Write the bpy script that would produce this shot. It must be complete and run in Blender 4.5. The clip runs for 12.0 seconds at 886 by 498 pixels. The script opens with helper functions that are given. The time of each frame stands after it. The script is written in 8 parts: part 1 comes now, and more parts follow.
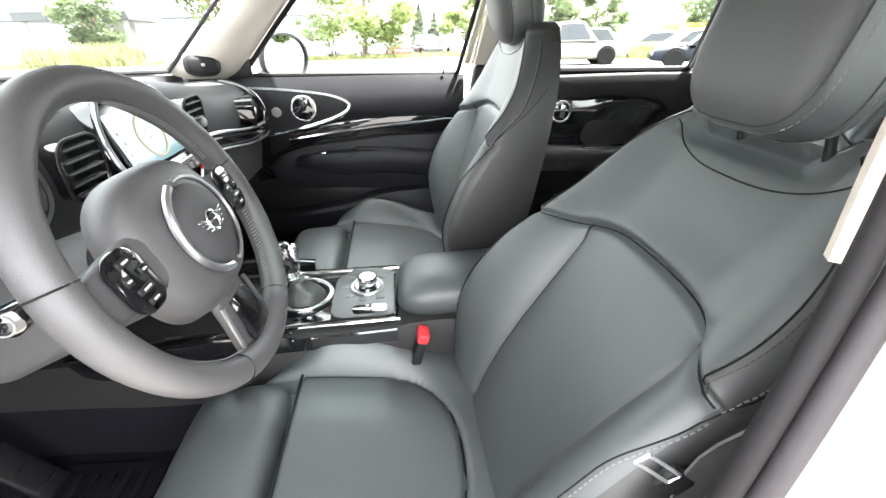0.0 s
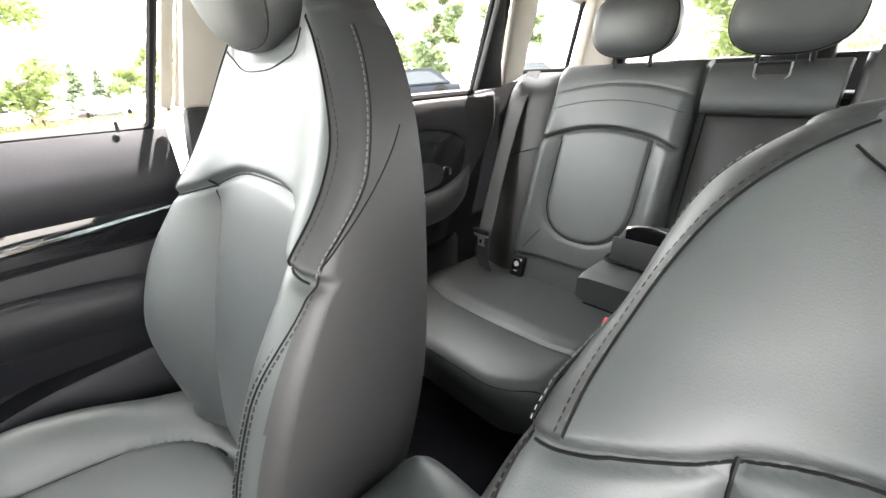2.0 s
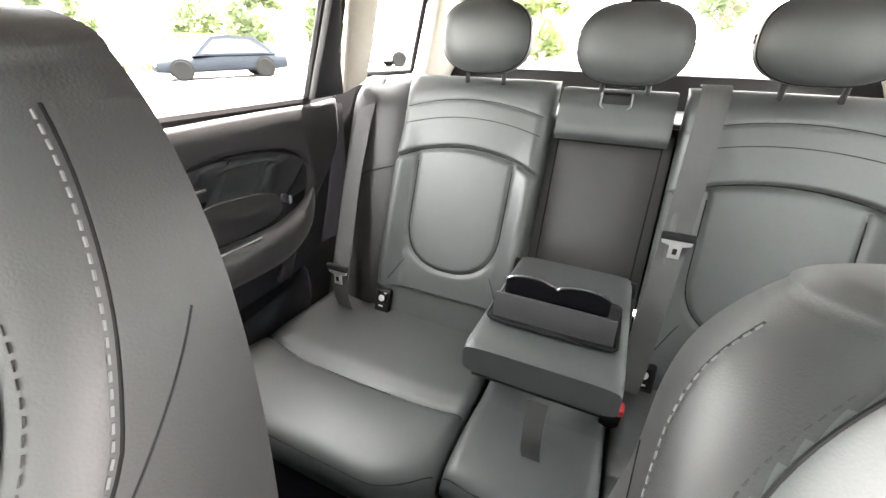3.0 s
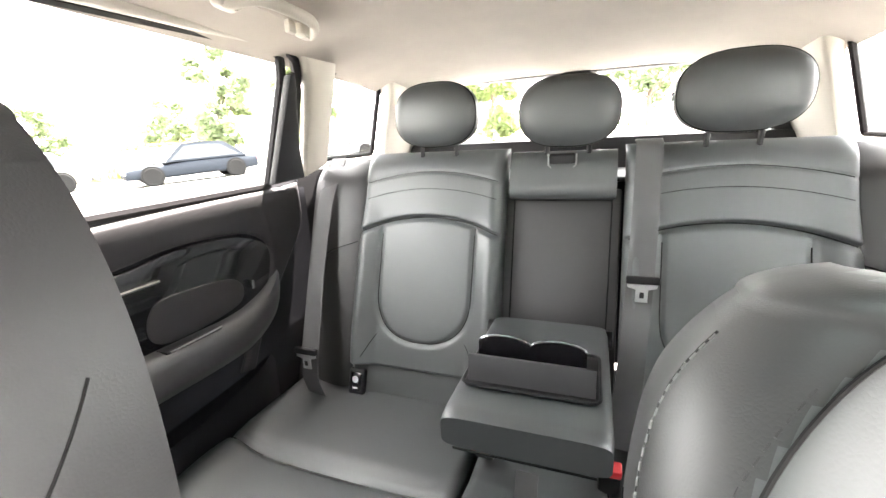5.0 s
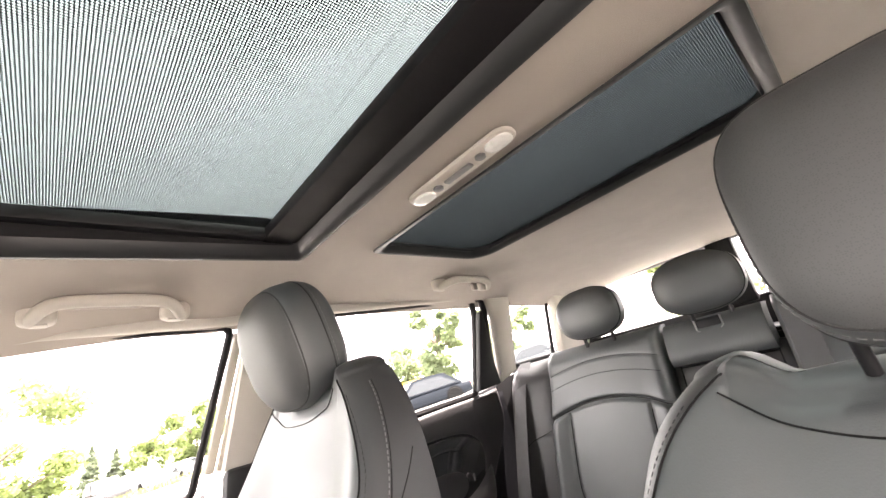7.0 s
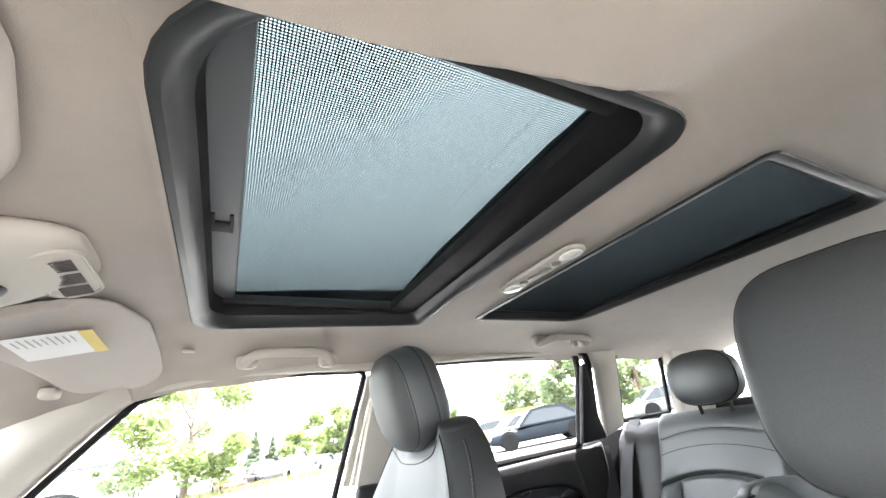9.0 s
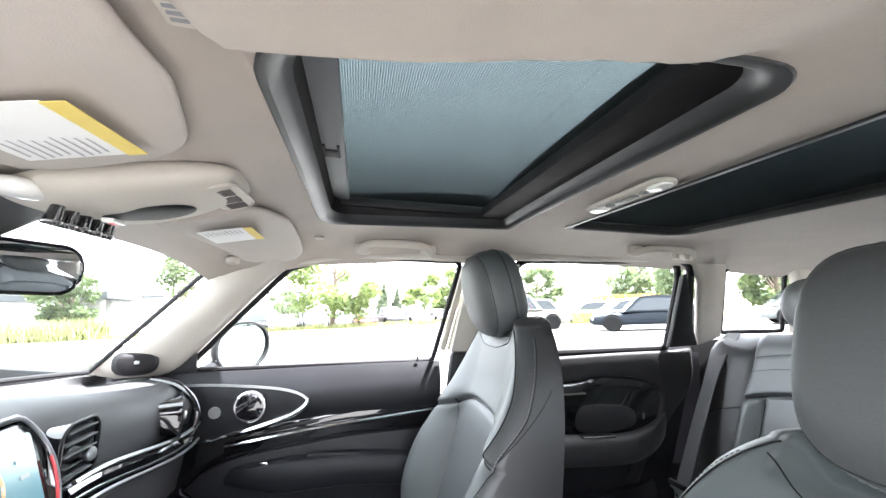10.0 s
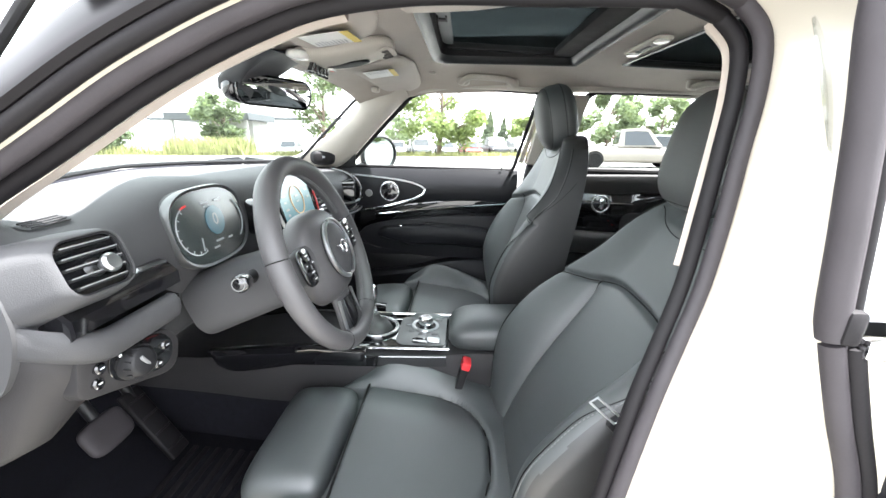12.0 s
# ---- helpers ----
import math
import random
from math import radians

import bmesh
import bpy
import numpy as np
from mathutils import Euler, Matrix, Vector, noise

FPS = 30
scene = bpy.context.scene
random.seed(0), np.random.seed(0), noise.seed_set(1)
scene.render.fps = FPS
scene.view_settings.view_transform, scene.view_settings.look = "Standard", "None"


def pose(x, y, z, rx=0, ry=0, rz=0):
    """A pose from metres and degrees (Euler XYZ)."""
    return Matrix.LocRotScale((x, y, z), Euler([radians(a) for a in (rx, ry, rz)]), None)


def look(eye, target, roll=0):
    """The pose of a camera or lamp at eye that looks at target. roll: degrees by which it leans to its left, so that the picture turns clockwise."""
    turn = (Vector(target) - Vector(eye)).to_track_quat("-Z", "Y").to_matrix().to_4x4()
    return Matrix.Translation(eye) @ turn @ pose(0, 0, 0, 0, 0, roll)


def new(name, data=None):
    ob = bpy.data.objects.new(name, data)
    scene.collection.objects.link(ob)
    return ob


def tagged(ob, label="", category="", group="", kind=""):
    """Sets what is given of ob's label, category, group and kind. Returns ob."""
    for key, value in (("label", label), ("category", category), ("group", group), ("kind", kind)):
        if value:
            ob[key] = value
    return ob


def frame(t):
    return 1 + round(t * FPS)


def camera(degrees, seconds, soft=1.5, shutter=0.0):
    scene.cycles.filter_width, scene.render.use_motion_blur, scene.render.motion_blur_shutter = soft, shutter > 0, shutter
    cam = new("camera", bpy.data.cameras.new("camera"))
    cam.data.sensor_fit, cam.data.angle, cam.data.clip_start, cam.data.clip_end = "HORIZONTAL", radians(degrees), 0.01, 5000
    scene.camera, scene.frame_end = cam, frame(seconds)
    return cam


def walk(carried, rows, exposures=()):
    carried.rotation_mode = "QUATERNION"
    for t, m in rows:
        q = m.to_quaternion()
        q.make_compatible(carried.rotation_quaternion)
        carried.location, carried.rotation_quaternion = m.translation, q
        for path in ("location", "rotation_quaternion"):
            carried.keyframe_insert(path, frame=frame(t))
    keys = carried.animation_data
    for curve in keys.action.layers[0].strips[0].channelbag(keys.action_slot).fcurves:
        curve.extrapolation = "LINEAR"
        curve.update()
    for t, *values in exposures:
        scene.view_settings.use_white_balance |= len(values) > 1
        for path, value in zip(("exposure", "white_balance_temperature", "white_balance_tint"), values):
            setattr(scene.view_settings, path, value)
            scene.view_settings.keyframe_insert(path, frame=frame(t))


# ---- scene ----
cam = camera(95.3, 12.0)
PATH = [
    (0, (0.214, -0.748, 1.090), (0.464, 1.052, 0.116), 3.0),
    (0.5, (0.169, -0.608, 1.096), (0.664, 1.176, 0.186), 1.5),
    (1, (0.191, -0.440, 1.065), (0.970, 1.271, 0.220), -0.8),
    (1.5, (0.245, -0.300, 1.023), (1.291, 1.274, 0.198), -2.4),
    (2, (0.297, -0.188, 1.027), (1.610, 1.207, 0.268), -0.8),
    (2.5, (0.354, -0.097, 1.056), (1.929, 0.977, 0.272), -0.4),
    (3, (0.440, -0.046, 1.104), (2.158, 0.714, 0.256), 2.5),
    (5, (0.450, -0.067, 1.082), (2.327, 0.639, 0.600), -2.3),
    (5.5, (0.390, -0.110, 1.102), (2.207, 0.838, 0.877), -8.0),
    (6, (0.343, -0.176, 1.077), (2.044, 0.984, 1.171), -11.4),
    (6.5, (0.288, -0.247, 1.050), (1.857, 1.032, 1.444), -13.4),
    (7, (0.225, -0.299, 1.047), (1.636, 1.047, 1.717), -13.9),
    (9, (0.175, -0.467, 1.091), (1.080, 1.171, 1.955), -6.6),
    (9.5, (0.194, -0.501, 1.124), (0.842, 1.368, 1.701), -1.6),
    (10, (0.198, -0.553, 1.138), (0.607, 1.447, 1.423), 1.8),
    (10.5, (0.163, -0.642, 1.135), (0.407, 1.404, 1.151), 3.2),
    (11, (0.151, -0.765, 1.133), (0.260, 1.281, 0.910), 3.9),
    (11.5, (0.174, -0.871, 1.119), (0.189, 1.147, 0.698), 4.2),
    (12, (0.219, -1.007, 1.109), (0.160, 0.971, 0.529), 4.1),
]
EXPOSURES = [(0.0, 3.92, 6400, 11), (1.5, 4.42, 6500, 13), (2.5, 4.72, 6800, 13), (3.0, 5.15, 6800, 15), (5.0, 5.15, 6800, 16), (5.5, 4.9, 7000, 18), (7.0, 4.36, 7100, 23), (9.0, 4.12, 6200, 14), (10.5, 3.82, 6050, 14), (12.0, 3.38, 6150, 10)]
walk(cam, [(t, look(eye, target, roll)) for t, eye, target, roll in PATH], EXPOSURES)

# world, sun
SUN_DIR = Vector((0.29, -0.03, 0.95)).normalized()
world = bpy.data.worlds.new("sky")
world.use_nodes = True
scene.world = world
wn = world.node_tree.nodes
sky = wn.new("ShaderNodeTexSky")
sky.sky_type = "NISHITA"
sky.sun_disc = False
sky.sun_elevation = math.asin(SUN_DIR.z)
sky.sun_rotation = math.atan2(SUN_DIR.x, SUN_DIR.y)
sky.dust_density = 3.0
soft = wn.new("ShaderNodeMixRGB")
soft.inputs[0].default_value = 0.75
soft.inputs[2].default_value = (10.2, 10.1, 9.8, 1)
world.node_tree.links.new(sky.outputs[0], soft.inputs[1])
world.node_tree.links.new(soft.outputs[0], wn["Background"].inputs[0])
wn["Background"].inputs[1].default_value = 0.105
sun = new("sun", bpy.data.lights.new("sun", "SUN"))
sun.data.energy, sun.data.angle, sun.data.color = 4.6, radians(1.2), (1.0, 0.96, 0.9)
sun.matrix_world = look((0, 0, 0), -SUN_DIR)

# the lot outside slopes a little against the car
UP = Vector((-0.067, 0.030, 0.997)).normalized()
_x = Vector((1, 0, 0)).cross(UP).cross(UP) * -1
_x.normalize()
_y = UP.cross(_x)
LOT = Matrix(((_x.x, _y.x, UP.x, 0), (_x.y, _y.y, UP.y, 0), (_x.z, _y.z, UP.z, 0), (0, 0, 0, 1)))


# materials
def mat(name, col, rough=0.5, metal=0.0, grain=0.0, scale=400.0, var=0.0, vscale=6.0, coat=0.0, spec=0.5, distort=0.0, kind="noise", sheen=0.0):
    m = bpy.data.materials.new(name)
    m.use_nodes = True
    nt = m.node_tree
    b = nt.nodes["Principled BSDF"]
    b.inputs["Base Color"].default_value = (*col, 1)
    b.inputs["Roughness"].default_value = rough
    b.inputs["Metallic"].default_value = metal
    b.inputs["Specular IOR Level"].default_value = spec
    b.inputs["Coat Weight"].default_value = coat
    b.inputs["Coat Roughness"].default_value = 0.03
    b.inputs["Sheen Weight"].default_value = sheen
    tc = nt.nodes.new("ShaderNodeTexCoord")
    if var > 0:
        n = nt.nodes.new("ShaderNodeTexNoise")
        n.inputs["Scale"].default_value = vscale
        n.inputs["Detail"].default_value = 6
        nt.links.new(tc.outputs["Object"], n.inputs["Vector"])
        r = nt.nodes.new("ShaderNodeMapRange")
        r.inputs["From Min"].default_value, r.inputs["From Max"].default_value = 0.3, 0.7
        r.inputs["To Min"].default_value, r.inputs["To Max"].default_value = 1 - var, 1 + var
        nt.links.new(n.outputs["Fac"], r.inputs["Value"])
        mx = nt.nodes.new("ShaderNodeVectorMath")
        mx.operation = "SCALE"
        mx.inputs[0].default_value = col
        nt.links.new(r.outputs[0], mx.inputs["Scale"])
        nt.links.new(mx.outputs[0], b.inputs["Base Color"])
        rr = nt.nodes.new("ShaderNodeMapRange")
        rr.inputs["From Min"].default_value, rr.inputs["From Max"].default_value = 0.3, 0.7
        rr.inputs["To Min"].default_value, rr.inputs["To Max"].default_value = rough * (1 - var * 0.6), min(1, rough * (1 + var * 0.6))
        nt.links.new(n.outputs["Fac"], rr.inputs["Value"])
        nt.links.new(rr.outputs[0], b.inputs["Roughness"])
    if grain > 0:
        if kind == "voronoi":
            g = nt.nodes.new("ShaderNodeTexVoronoi")
            g.feature = "DISTANCE_TO_EDGE"
            out = g.outputs["Distance"]
        else:
            g = nt.nodes.new("ShaderNodeTexNoise")
            g.inputs["Detail"].default_value = 3
            out = g.outputs["Fac"]
        g.inputs["Scale"].default_value = scale
        nt.links.new(tc.outputs["Object"], g.inputs["Vector"])
        bp = nt.nodes.new("ShaderNodeBump")
        bp.inputs["Strength"].default_value = grain
        bp.inputs["Distance"].default_value = 0.001
        nt.links.new(out, bp.inputs["Height"])
        nt.links.new(bp.outputs[0], b.inputs["Normal"])
    return m


LEATHER = mat("black_leather", (0.0425, 0.0480, 0.0488), 0.52, spec=1.0, grain=0.13, scale=420, var=0.10, vscale=9, kind="voronoi")
# Darker than the leather: on the front backrests' flanks, shade put into colour.
LEATHER_SIDE = mat("darker_black_trim", (0.028, 0.0278, 0.028), 0.50, spec=0.7, grain=0.13, scale=420, var=0.10, vscale=7, kind="voronoi")
def perforated(name, col, scale):
    """Leather with a fine grid of small dark holes."""
    m = mat(name, col, 0.58)
    nt = m.node_tree
    tc = nt.nodes.new("ShaderNodeTexCoord")
    v = nt.nodes.new("ShaderNodeTexVoronoi")
    v.inputs["Scale"].default_value = scale
    v.inputs["Randomness"].default_value = 0.7
    nt.links.new(tc.outputs["Object"], v.inputs["Vector"])
    r = nt.nodes.new("ShaderNodeMapRange")
    r.inputs["From Min"].default_value, r.inputs["From Max"].default_value = 0.22, 0.40
    r.inputs["To Min"].default_value, r.inputs["To Max"].default_value = 0.78, 1.0
    nt.links.new(v.outputs["Distance"], r.inputs["Value"])
    sc = nt.nodes.new("ShaderNodeVectorMath")
    sc.operation = "SCALE"
    sc.inputs[0].default_value = col
    nt.links.new(r.outputs[0], sc.inputs["Scale"])
    nt.links.new(sc.outputs[0], nt.nodes["Principled BSDF"].inputs["Base Color"])
    return m


PERFORATED = perforated("perforated_black_leather", (0.050, 0.052, 0.052), 640)
LOWDASH = mat("dark_hard_plastic", (0.022, 0.021, 0.022), 0.6, grain=0.3, scale=650, var=0.10, vscale=8, spec=0.3)
PIPING = mat("black_piping", (0.006, 0.006, 0.006), 0.6, spec=0.2)
THREAD = mat("grey_thread", (0.15, 0.15, 0.15), 0.7)
THREAD_DARK = mat("dark_grey_thread", (0.020, 0.020, 0.020), 0.7)
DASH = mat("dark_grey_dash_plastic", (0.052, 0.052, 0.054), 0.62, grain=0.3, scale=650, var=0.08, vscale=8, spec=0.25)
DOORPL = mat("charcoal_door_plastic", (0.0085, 0.009, 0.0115), 0.5, grain=0.3, scale=650, var=0.10, vscale=8, spec=0.3)
BLACKPL = mat("black_plastic", (0.010, 0.010, 0.011), 0.50, grain=0.15, scale=500, var=0.1, spec=0.3)
PIANO = mat("gloss_black_trim", (0.006, 0.006, 0.007), 0.06, coat=1.0, var=0.1, vscale=30)
CHROME = mat("chrome", (0.82, 0.83, 0.84), 0.12, metal=1.0, var=0.1, vscale=40)
SATIN = mat("satin_silver", (0.55, 0.56, 0.57), 0.32, metal=1.0, var=0.1, vscale=40)
CLOTH = mat("beige_headliner_cloth", (0.36, 0.315, 0.271), 0.95, grain=0.6, scale=900, var=0.05, vscale=14, sheen=0.2)
TRIM = mat("beige_pillar_plastic", (0.50, 0.465, 0.41), 0.6, grain=0.2, scale=800, var=0.04, vscale=10)
RUBBER = mat("black_rubber", (0.007, 0.006, 0.007), 0.65, grain=0.2, scale=300, var=0.15, vscale=20, spec=0.25)
EDGEBLACK = mat("black_roof_edge", (0.006, 0.005, 0.006), 0.35, var=0.1, vscale=10, spec=0.2)
STEEL = mat("brushed_steel", (0.50, 0.51, 0.52), 0.4, metal=0.7, var=0.06, vscale=40)
RUBBER_SOFT = mat("grey_black_rubber", (0.034, 0.030, 0.033), 0.6, grain=0.2, scale=300, var=0.15, vscale=20, spec=0.3)
CARPET = mat("black_carpet", (0.009, 0.009, 0.012), 1.0, grain=1.0, scale=1200, var=0.3, vscale=60, spec=0.1)
PAINT = mat("cream_white_paint", (0.50, 0.462, 0.385), 0.18, coat=1.0, var=0.03, vscale=3)
ROOFPAINT = mat("black_roof_paint", (0.008, 0.008, 0.009), 0.12, coat=1.0, var=0.1, vscale=5)
BELT = mat("grey_belt_webbing", (0.065, 0.065, 0.066), 0.6, grain=0.5, scale=700, var=0.06, vscale=30)
RED = mat("red_plastic", (0.75, 0.04, 0.05), 0.4, var=0.08, vscale=30)
LABEL = mat("white_label", (0.80, 0.80, 0.78), 0.6, var=0.04, vscale=20)
YELLOW = mat("yellow_label", (0.74, 0.58, 0.14), 0.6, var=0.05, vscale=20)
INK = mat("grey_print", (0.25, 0.25, 0.27), 0.7)
ICON = mat("white_print", (0.75, 0.75, 0.75), 0.6)
WHEELGREY = mat("grey_wheel_leather", (0.062, 0.060, 0.062), 0.5, grain=0.3, scale=500, var=0.06, vscale=10, kind="voronoi")
LENS = mat("clear_lamp_lens", (0.85, 0.84, 0.80), 0.2, coat=0.6, grain=0.3, scale=120, var=0.1, vscale=60)


def pane_glass(name, tint, gloss=0.04):
    m = bpy.data.materials.new(name)
    m.use_nodes = True
    nt = m.node_tree
    nt.nodes.remove(nt.nodes["Principled BSDF"])
    tr = nt.nodes.new("ShaderNodeBsdfTransparent")
    tr.inputs[0].default_value = (*tint, 1)
    gl = nt.nodes.new("ShaderNodeBsdfGlossy")
    gl.inputs["Roughness"].default_value = 0.01
    mx = nt.nodes.new("ShaderNodeMixShader")
    mx.inputs[0].default_value = gloss
    nt.links.new(tr.outputs[0], mx.inputs[1])
    nt.links.new(gl.outputs[0], mx.inputs[2])
    nt.links.new(mx.outputs[0], nt.nodes["Material Output"].inputs[0])
    return m


GLASS = pane_glass("clear_glass", (0.94, 0.96, 0.95))
SCREENGLASS = pane_glass("windscreen_glass", (0.62, 0.665, 0.645))
TINT = pane_glass("tinted_roof_glass", (0.106, 0.137, 0.134))
TINT_DARK = pane_glass("dark_tinted_roof_glass", (0.019, 0.025, 0.026))
DARKGLASS = pane_glass("dark_window_glass", (0.86, 0.88, 0.88), 0.20)


def weave(name, pitch, radius, col):
    """Perforated fabric: small round holes, slightly uneven."""
    m = bpy.data.materials.new(name)
    m.use_nodes = True
    nt = m.node_tree
    b = nt.nodes["Principled BSDF"]
    b.inputs["Base Color"].default_value = (*col, 1)
    b.inputs["Roughness"].default_value = 0.9
    b.inputs["Specular IOR Level"].default_value = 0.0
    tc = nt.nodes.new("ShaderNodeTexCoord")
    v = nt.nodes.new("ShaderNodeTexVoronoi")
    v.voronoi_dimensions = "2D"
    v.inputs["Scale"].default_value = 1 / pitch
    v.inputs["Randomness"].default_value = 0.02
    nt.links.new(tc.outputs["Object"], v.inputs["Vector"])
    hole = nt.nodes.new("ShaderNodeMapRange")
    hole.inputs["From Min"].default_value, hole.inputs["From Max"].default_value = radius * 0.72, radius * 1.14
    hole.inputs["To Min"].default_value, hole.inputs["To Max"].default_value = 1.0, 0.0
    nt.links.new(v.outputs["Distance"], hole.inputs["Value"])
    tr = nt.nodes.new("ShaderNodeBsdfTransparent")
    mx = nt.nodes.new("ShaderNodeMixShader")
    nt.links.new(hole.outputs[0], mx.inputs[0])
    nt.links.new(b.outputs[0], mx.inputs[1])
    nt.links.new(tr.outputs[0], mx.inputs[2])
    nt.links.new(mx.outputs[0], nt.nodes["Material Output"].inputs[0])
    return m


SHADE = weave("perforated_shade_fabric", 0.0027, 0.43, (0.038, 0.045, 0.048))


# mesh tools
def mesh_of(name, bm, material, sharp=38):
    bmesh.ops.recalc_face_normals(bm, faces=bm.faces)
    lim = radians(sharp)
    for f in bm.faces:
        f.smooth = True
    for e in bm.edges:
        if len(e.link_faces) == 2 and e.calc_face_angle(0) > lim:
            e.smooth = False
    me = bpy.data.meshes.new(name)
    bm.to_mesh(me)
    bm.free()
    if material:
        me.materials.append(material)
    return me


def thing(name, label, category, at=(0, 0, 0), group="", kind=""):
    """An Empty at the thing's base; its parts are given in the car's coordinates."""
    ob = new(name)
    ob.empty_display_size = 0.05
    ob.location = at
    return tagged(ob, label, category, group, kind)


def part(name, bm, material, parent=None, label="", sharp=38):
    ob = new(name, mesh_of(name, bm, material, sharp))
    if parent is not None:
        ob.parent = parent
        base = parent.matrix_basis if parent.parent is None else parent.parent.matrix_basis
        ob.matrix_parent_inverse = base.inverted() if parent.parent is None else Matrix()
    if label:
        ob["label"] = label
    return ob


def solo(name, bm, material, label, category, kind="", group="", sharp=38):
    return tagged(part(name, bm, material, None, "", sharp), label, category, group, kind)


def loft(rings, caps=True, closed=True, loop=False, bm=None):
    bm = bm or bmesh.new()
    vs = [[bm.verts.new(p) for p in r] for r in rings]
    n = len(rings[0])
    for i in range(len(vs) if loop else len(vs) - 1):
        a, b = vs[i], vs[(i + 1) % len(vs)]
        for j in range(n if closed else n - 1):
            k = (j + 1) % n
            try:
                bm.faces.new((a[j], a[k], b[k], b[j]))
            except ValueError:
                pass
    if caps and closed and not loop:
        for r in (vs[0], vs[-1]):
            try:
                bm.faces.new(r)
            except ValueError:
                pass
    return bm


def spline(pts, n=8, closed=False):
    pts = [Vector(p) for p in pts]
    out = []
    m = len(pts)
    for i in range(m if closed else m - 1):
        if closed:
            p0, p1, p2, p3 = (pts[(i + k) % m] for k in (-1, 0, 1, 2))
        else:
            p0, p1, p2, p3 = pts[max(i - 1, 0)], pts[i], pts[i + 1], pts[min(i + 2, m - 1)]
        for s in range(n):
            t = s / n
            out.append(0.5 * ((2 * p1) + (p2 - p0) * t + (2 * p0 - 5 * p1 + 4 * p2 - p3) * t * t + (3 * p1 - p0 - 3 * p2 + p3) * t ** 3))
    if not closed:
        out.append(pts[-1])
    return out


def frames_along(pts, closed=False):
    """Tangent, normal and binormal along a line, without twist."""
    n = len(pts)
    out = []
    prev = None
    for i in range(n):
        a = pts[(i - 1) % n] if closed or i > 0 else pts[i]
        b = pts[(i + 1) % n] if closed or i < n - 1 else pts[i]
        t = (b - a).normalized()
        if prev is None:
            ref = Vector((0, 0, 1)) if abs(t.z) < 0.9 else Vector((0, 1, 0))
            nn = t.cross(ref).normalized()
        else:
            nn = (prev - t * prev.dot(t)).normalized()
        prev = nn
        out.append((t, nn, t.cross(nn)))
    return out


def tube(pts, r, seg=8, closed=False, ry=None, bm=None):
    pts = [Vector(p) for p in pts]
    rad = r if isinstance(r, (list, tuple)) else [r] * len(pts)
    rings = []
    for p, (t, u, v), q in zip(pts, frames_along(pts, closed), rad):
        k = (ry / r if ry and not isinstance(r, (list, tuple)) else 1)
        rings.append([p + u * (q * math.cos(a)) + v * (q * k * math.sin(a)) for a in (2 * math.pi * i / seg for i in range(seg))])
    return loft(rings, caps=not closed, loop=closed, bm=bm)


def band(pts, across, w, h, closed=False, bm=None):
    """A flat strip along a line: w wide along across, h thick."""
    pts = [Vector(p) for p in pts]
    rings = []
    for p, (t, _, _) in zip(pts, frames_along(pts, closed)):
        a = Vector(across(p) if callable(across) else across)
        a = (a - t * a.dot(t)).normalized()
        b = t.cross(a)
        rings.append([p + a * (sx * w / 2) + b * (sz * h / 2) for sx, sz in ((-1, -1), (1, -1), (1, 1), (-1, 1))])
    return loft(rings, caps=not closed, loop=closed, bm=bm)


def spow(c, e):
    return math.copysign(abs(c) ** e, c)


def pillow(c, half, e1=0.5, e2=0.5, nu=32, nv=18, m=None, bm=None):
    """A rounded cushion, block or ball about c; e below 1 makes it boxier."""
    rings = []
    for i in range(1, nv):
        v = -math.pi / 2 + math.pi * i / nv
        r = []
        for j in range(nu):
            u = 2 * math.pi * j / nu
            p = Vector((half[0] * spow(math.cos(v), e1) * spow(math.cos(u), e2), half[1] * spow(math.cos(v), e1) * spow(math.sin(u), e2), half[2] * spow(math.sin(v), e1)))
            r.append((m @ p if m else p) + Vector(c))
        rings.append(r)
    return loft(rings, bm=bm)


def rbox(c, size, bev=0.004, seg=2, m=None, bm=None):
    b2 = bmesh.new()
    bmesh.ops.create_cube(b2, size=1)
    for v in b2.verts:
        v.co = Vector((v.co.x * size[0], v.co.y * size[1], v.co.z * size[2]))
    if bev > 0:
        bmesh.ops.bevel(b2, geom=b2.edges[:], offset=bev, segments=seg, profile=0.5, affect="EDGES")
    for v in b2.verts:
        v.co = (m @ v.co if m else v.co) + Vector(c)
    return merge(bm, b2)


def merge(bm, b2):
    if bm is None:
        return b2
    vm = [bm.verts.new(v.co) for v in b2.verts]
    b2.verts.index_update()
    for f in b2.faces:
        bm.faces.new([vm[v.index] for v in f.verts])
    b2.free()
    return bm


def plate(outline, depth, bev=0.003, seg=2, bm=None):
    """A flat outline (points in one plane, any turn) pushed out by the vector depth, with rounded rims."""
    b2 = bmesh.new()
    depth = Vector(depth)
    f = b2.faces.new([b2.verts.new(p) for p in outline])
    g = bmesh.ops.extrude_face_region(b2, geom=[f])
    for v in g["geom"]:
        if isinstance(v, bmesh.types.BMVert):
            v.co += depth
    bmesh.ops.recalc_face_normals(b2, faces=b2.faces)
    if bev > 0:
        ed = [e for e in b2.edges if any(len(q.verts) == len(outline) for q in e.link_faces)] if len(outline) != 4 else b2.edges[:]
        bmesh.ops.bevel(b2, geom=ed, offset=bev, segments=seg, profile=0.5, affect="EDGES")
    return merge(bm, b2)


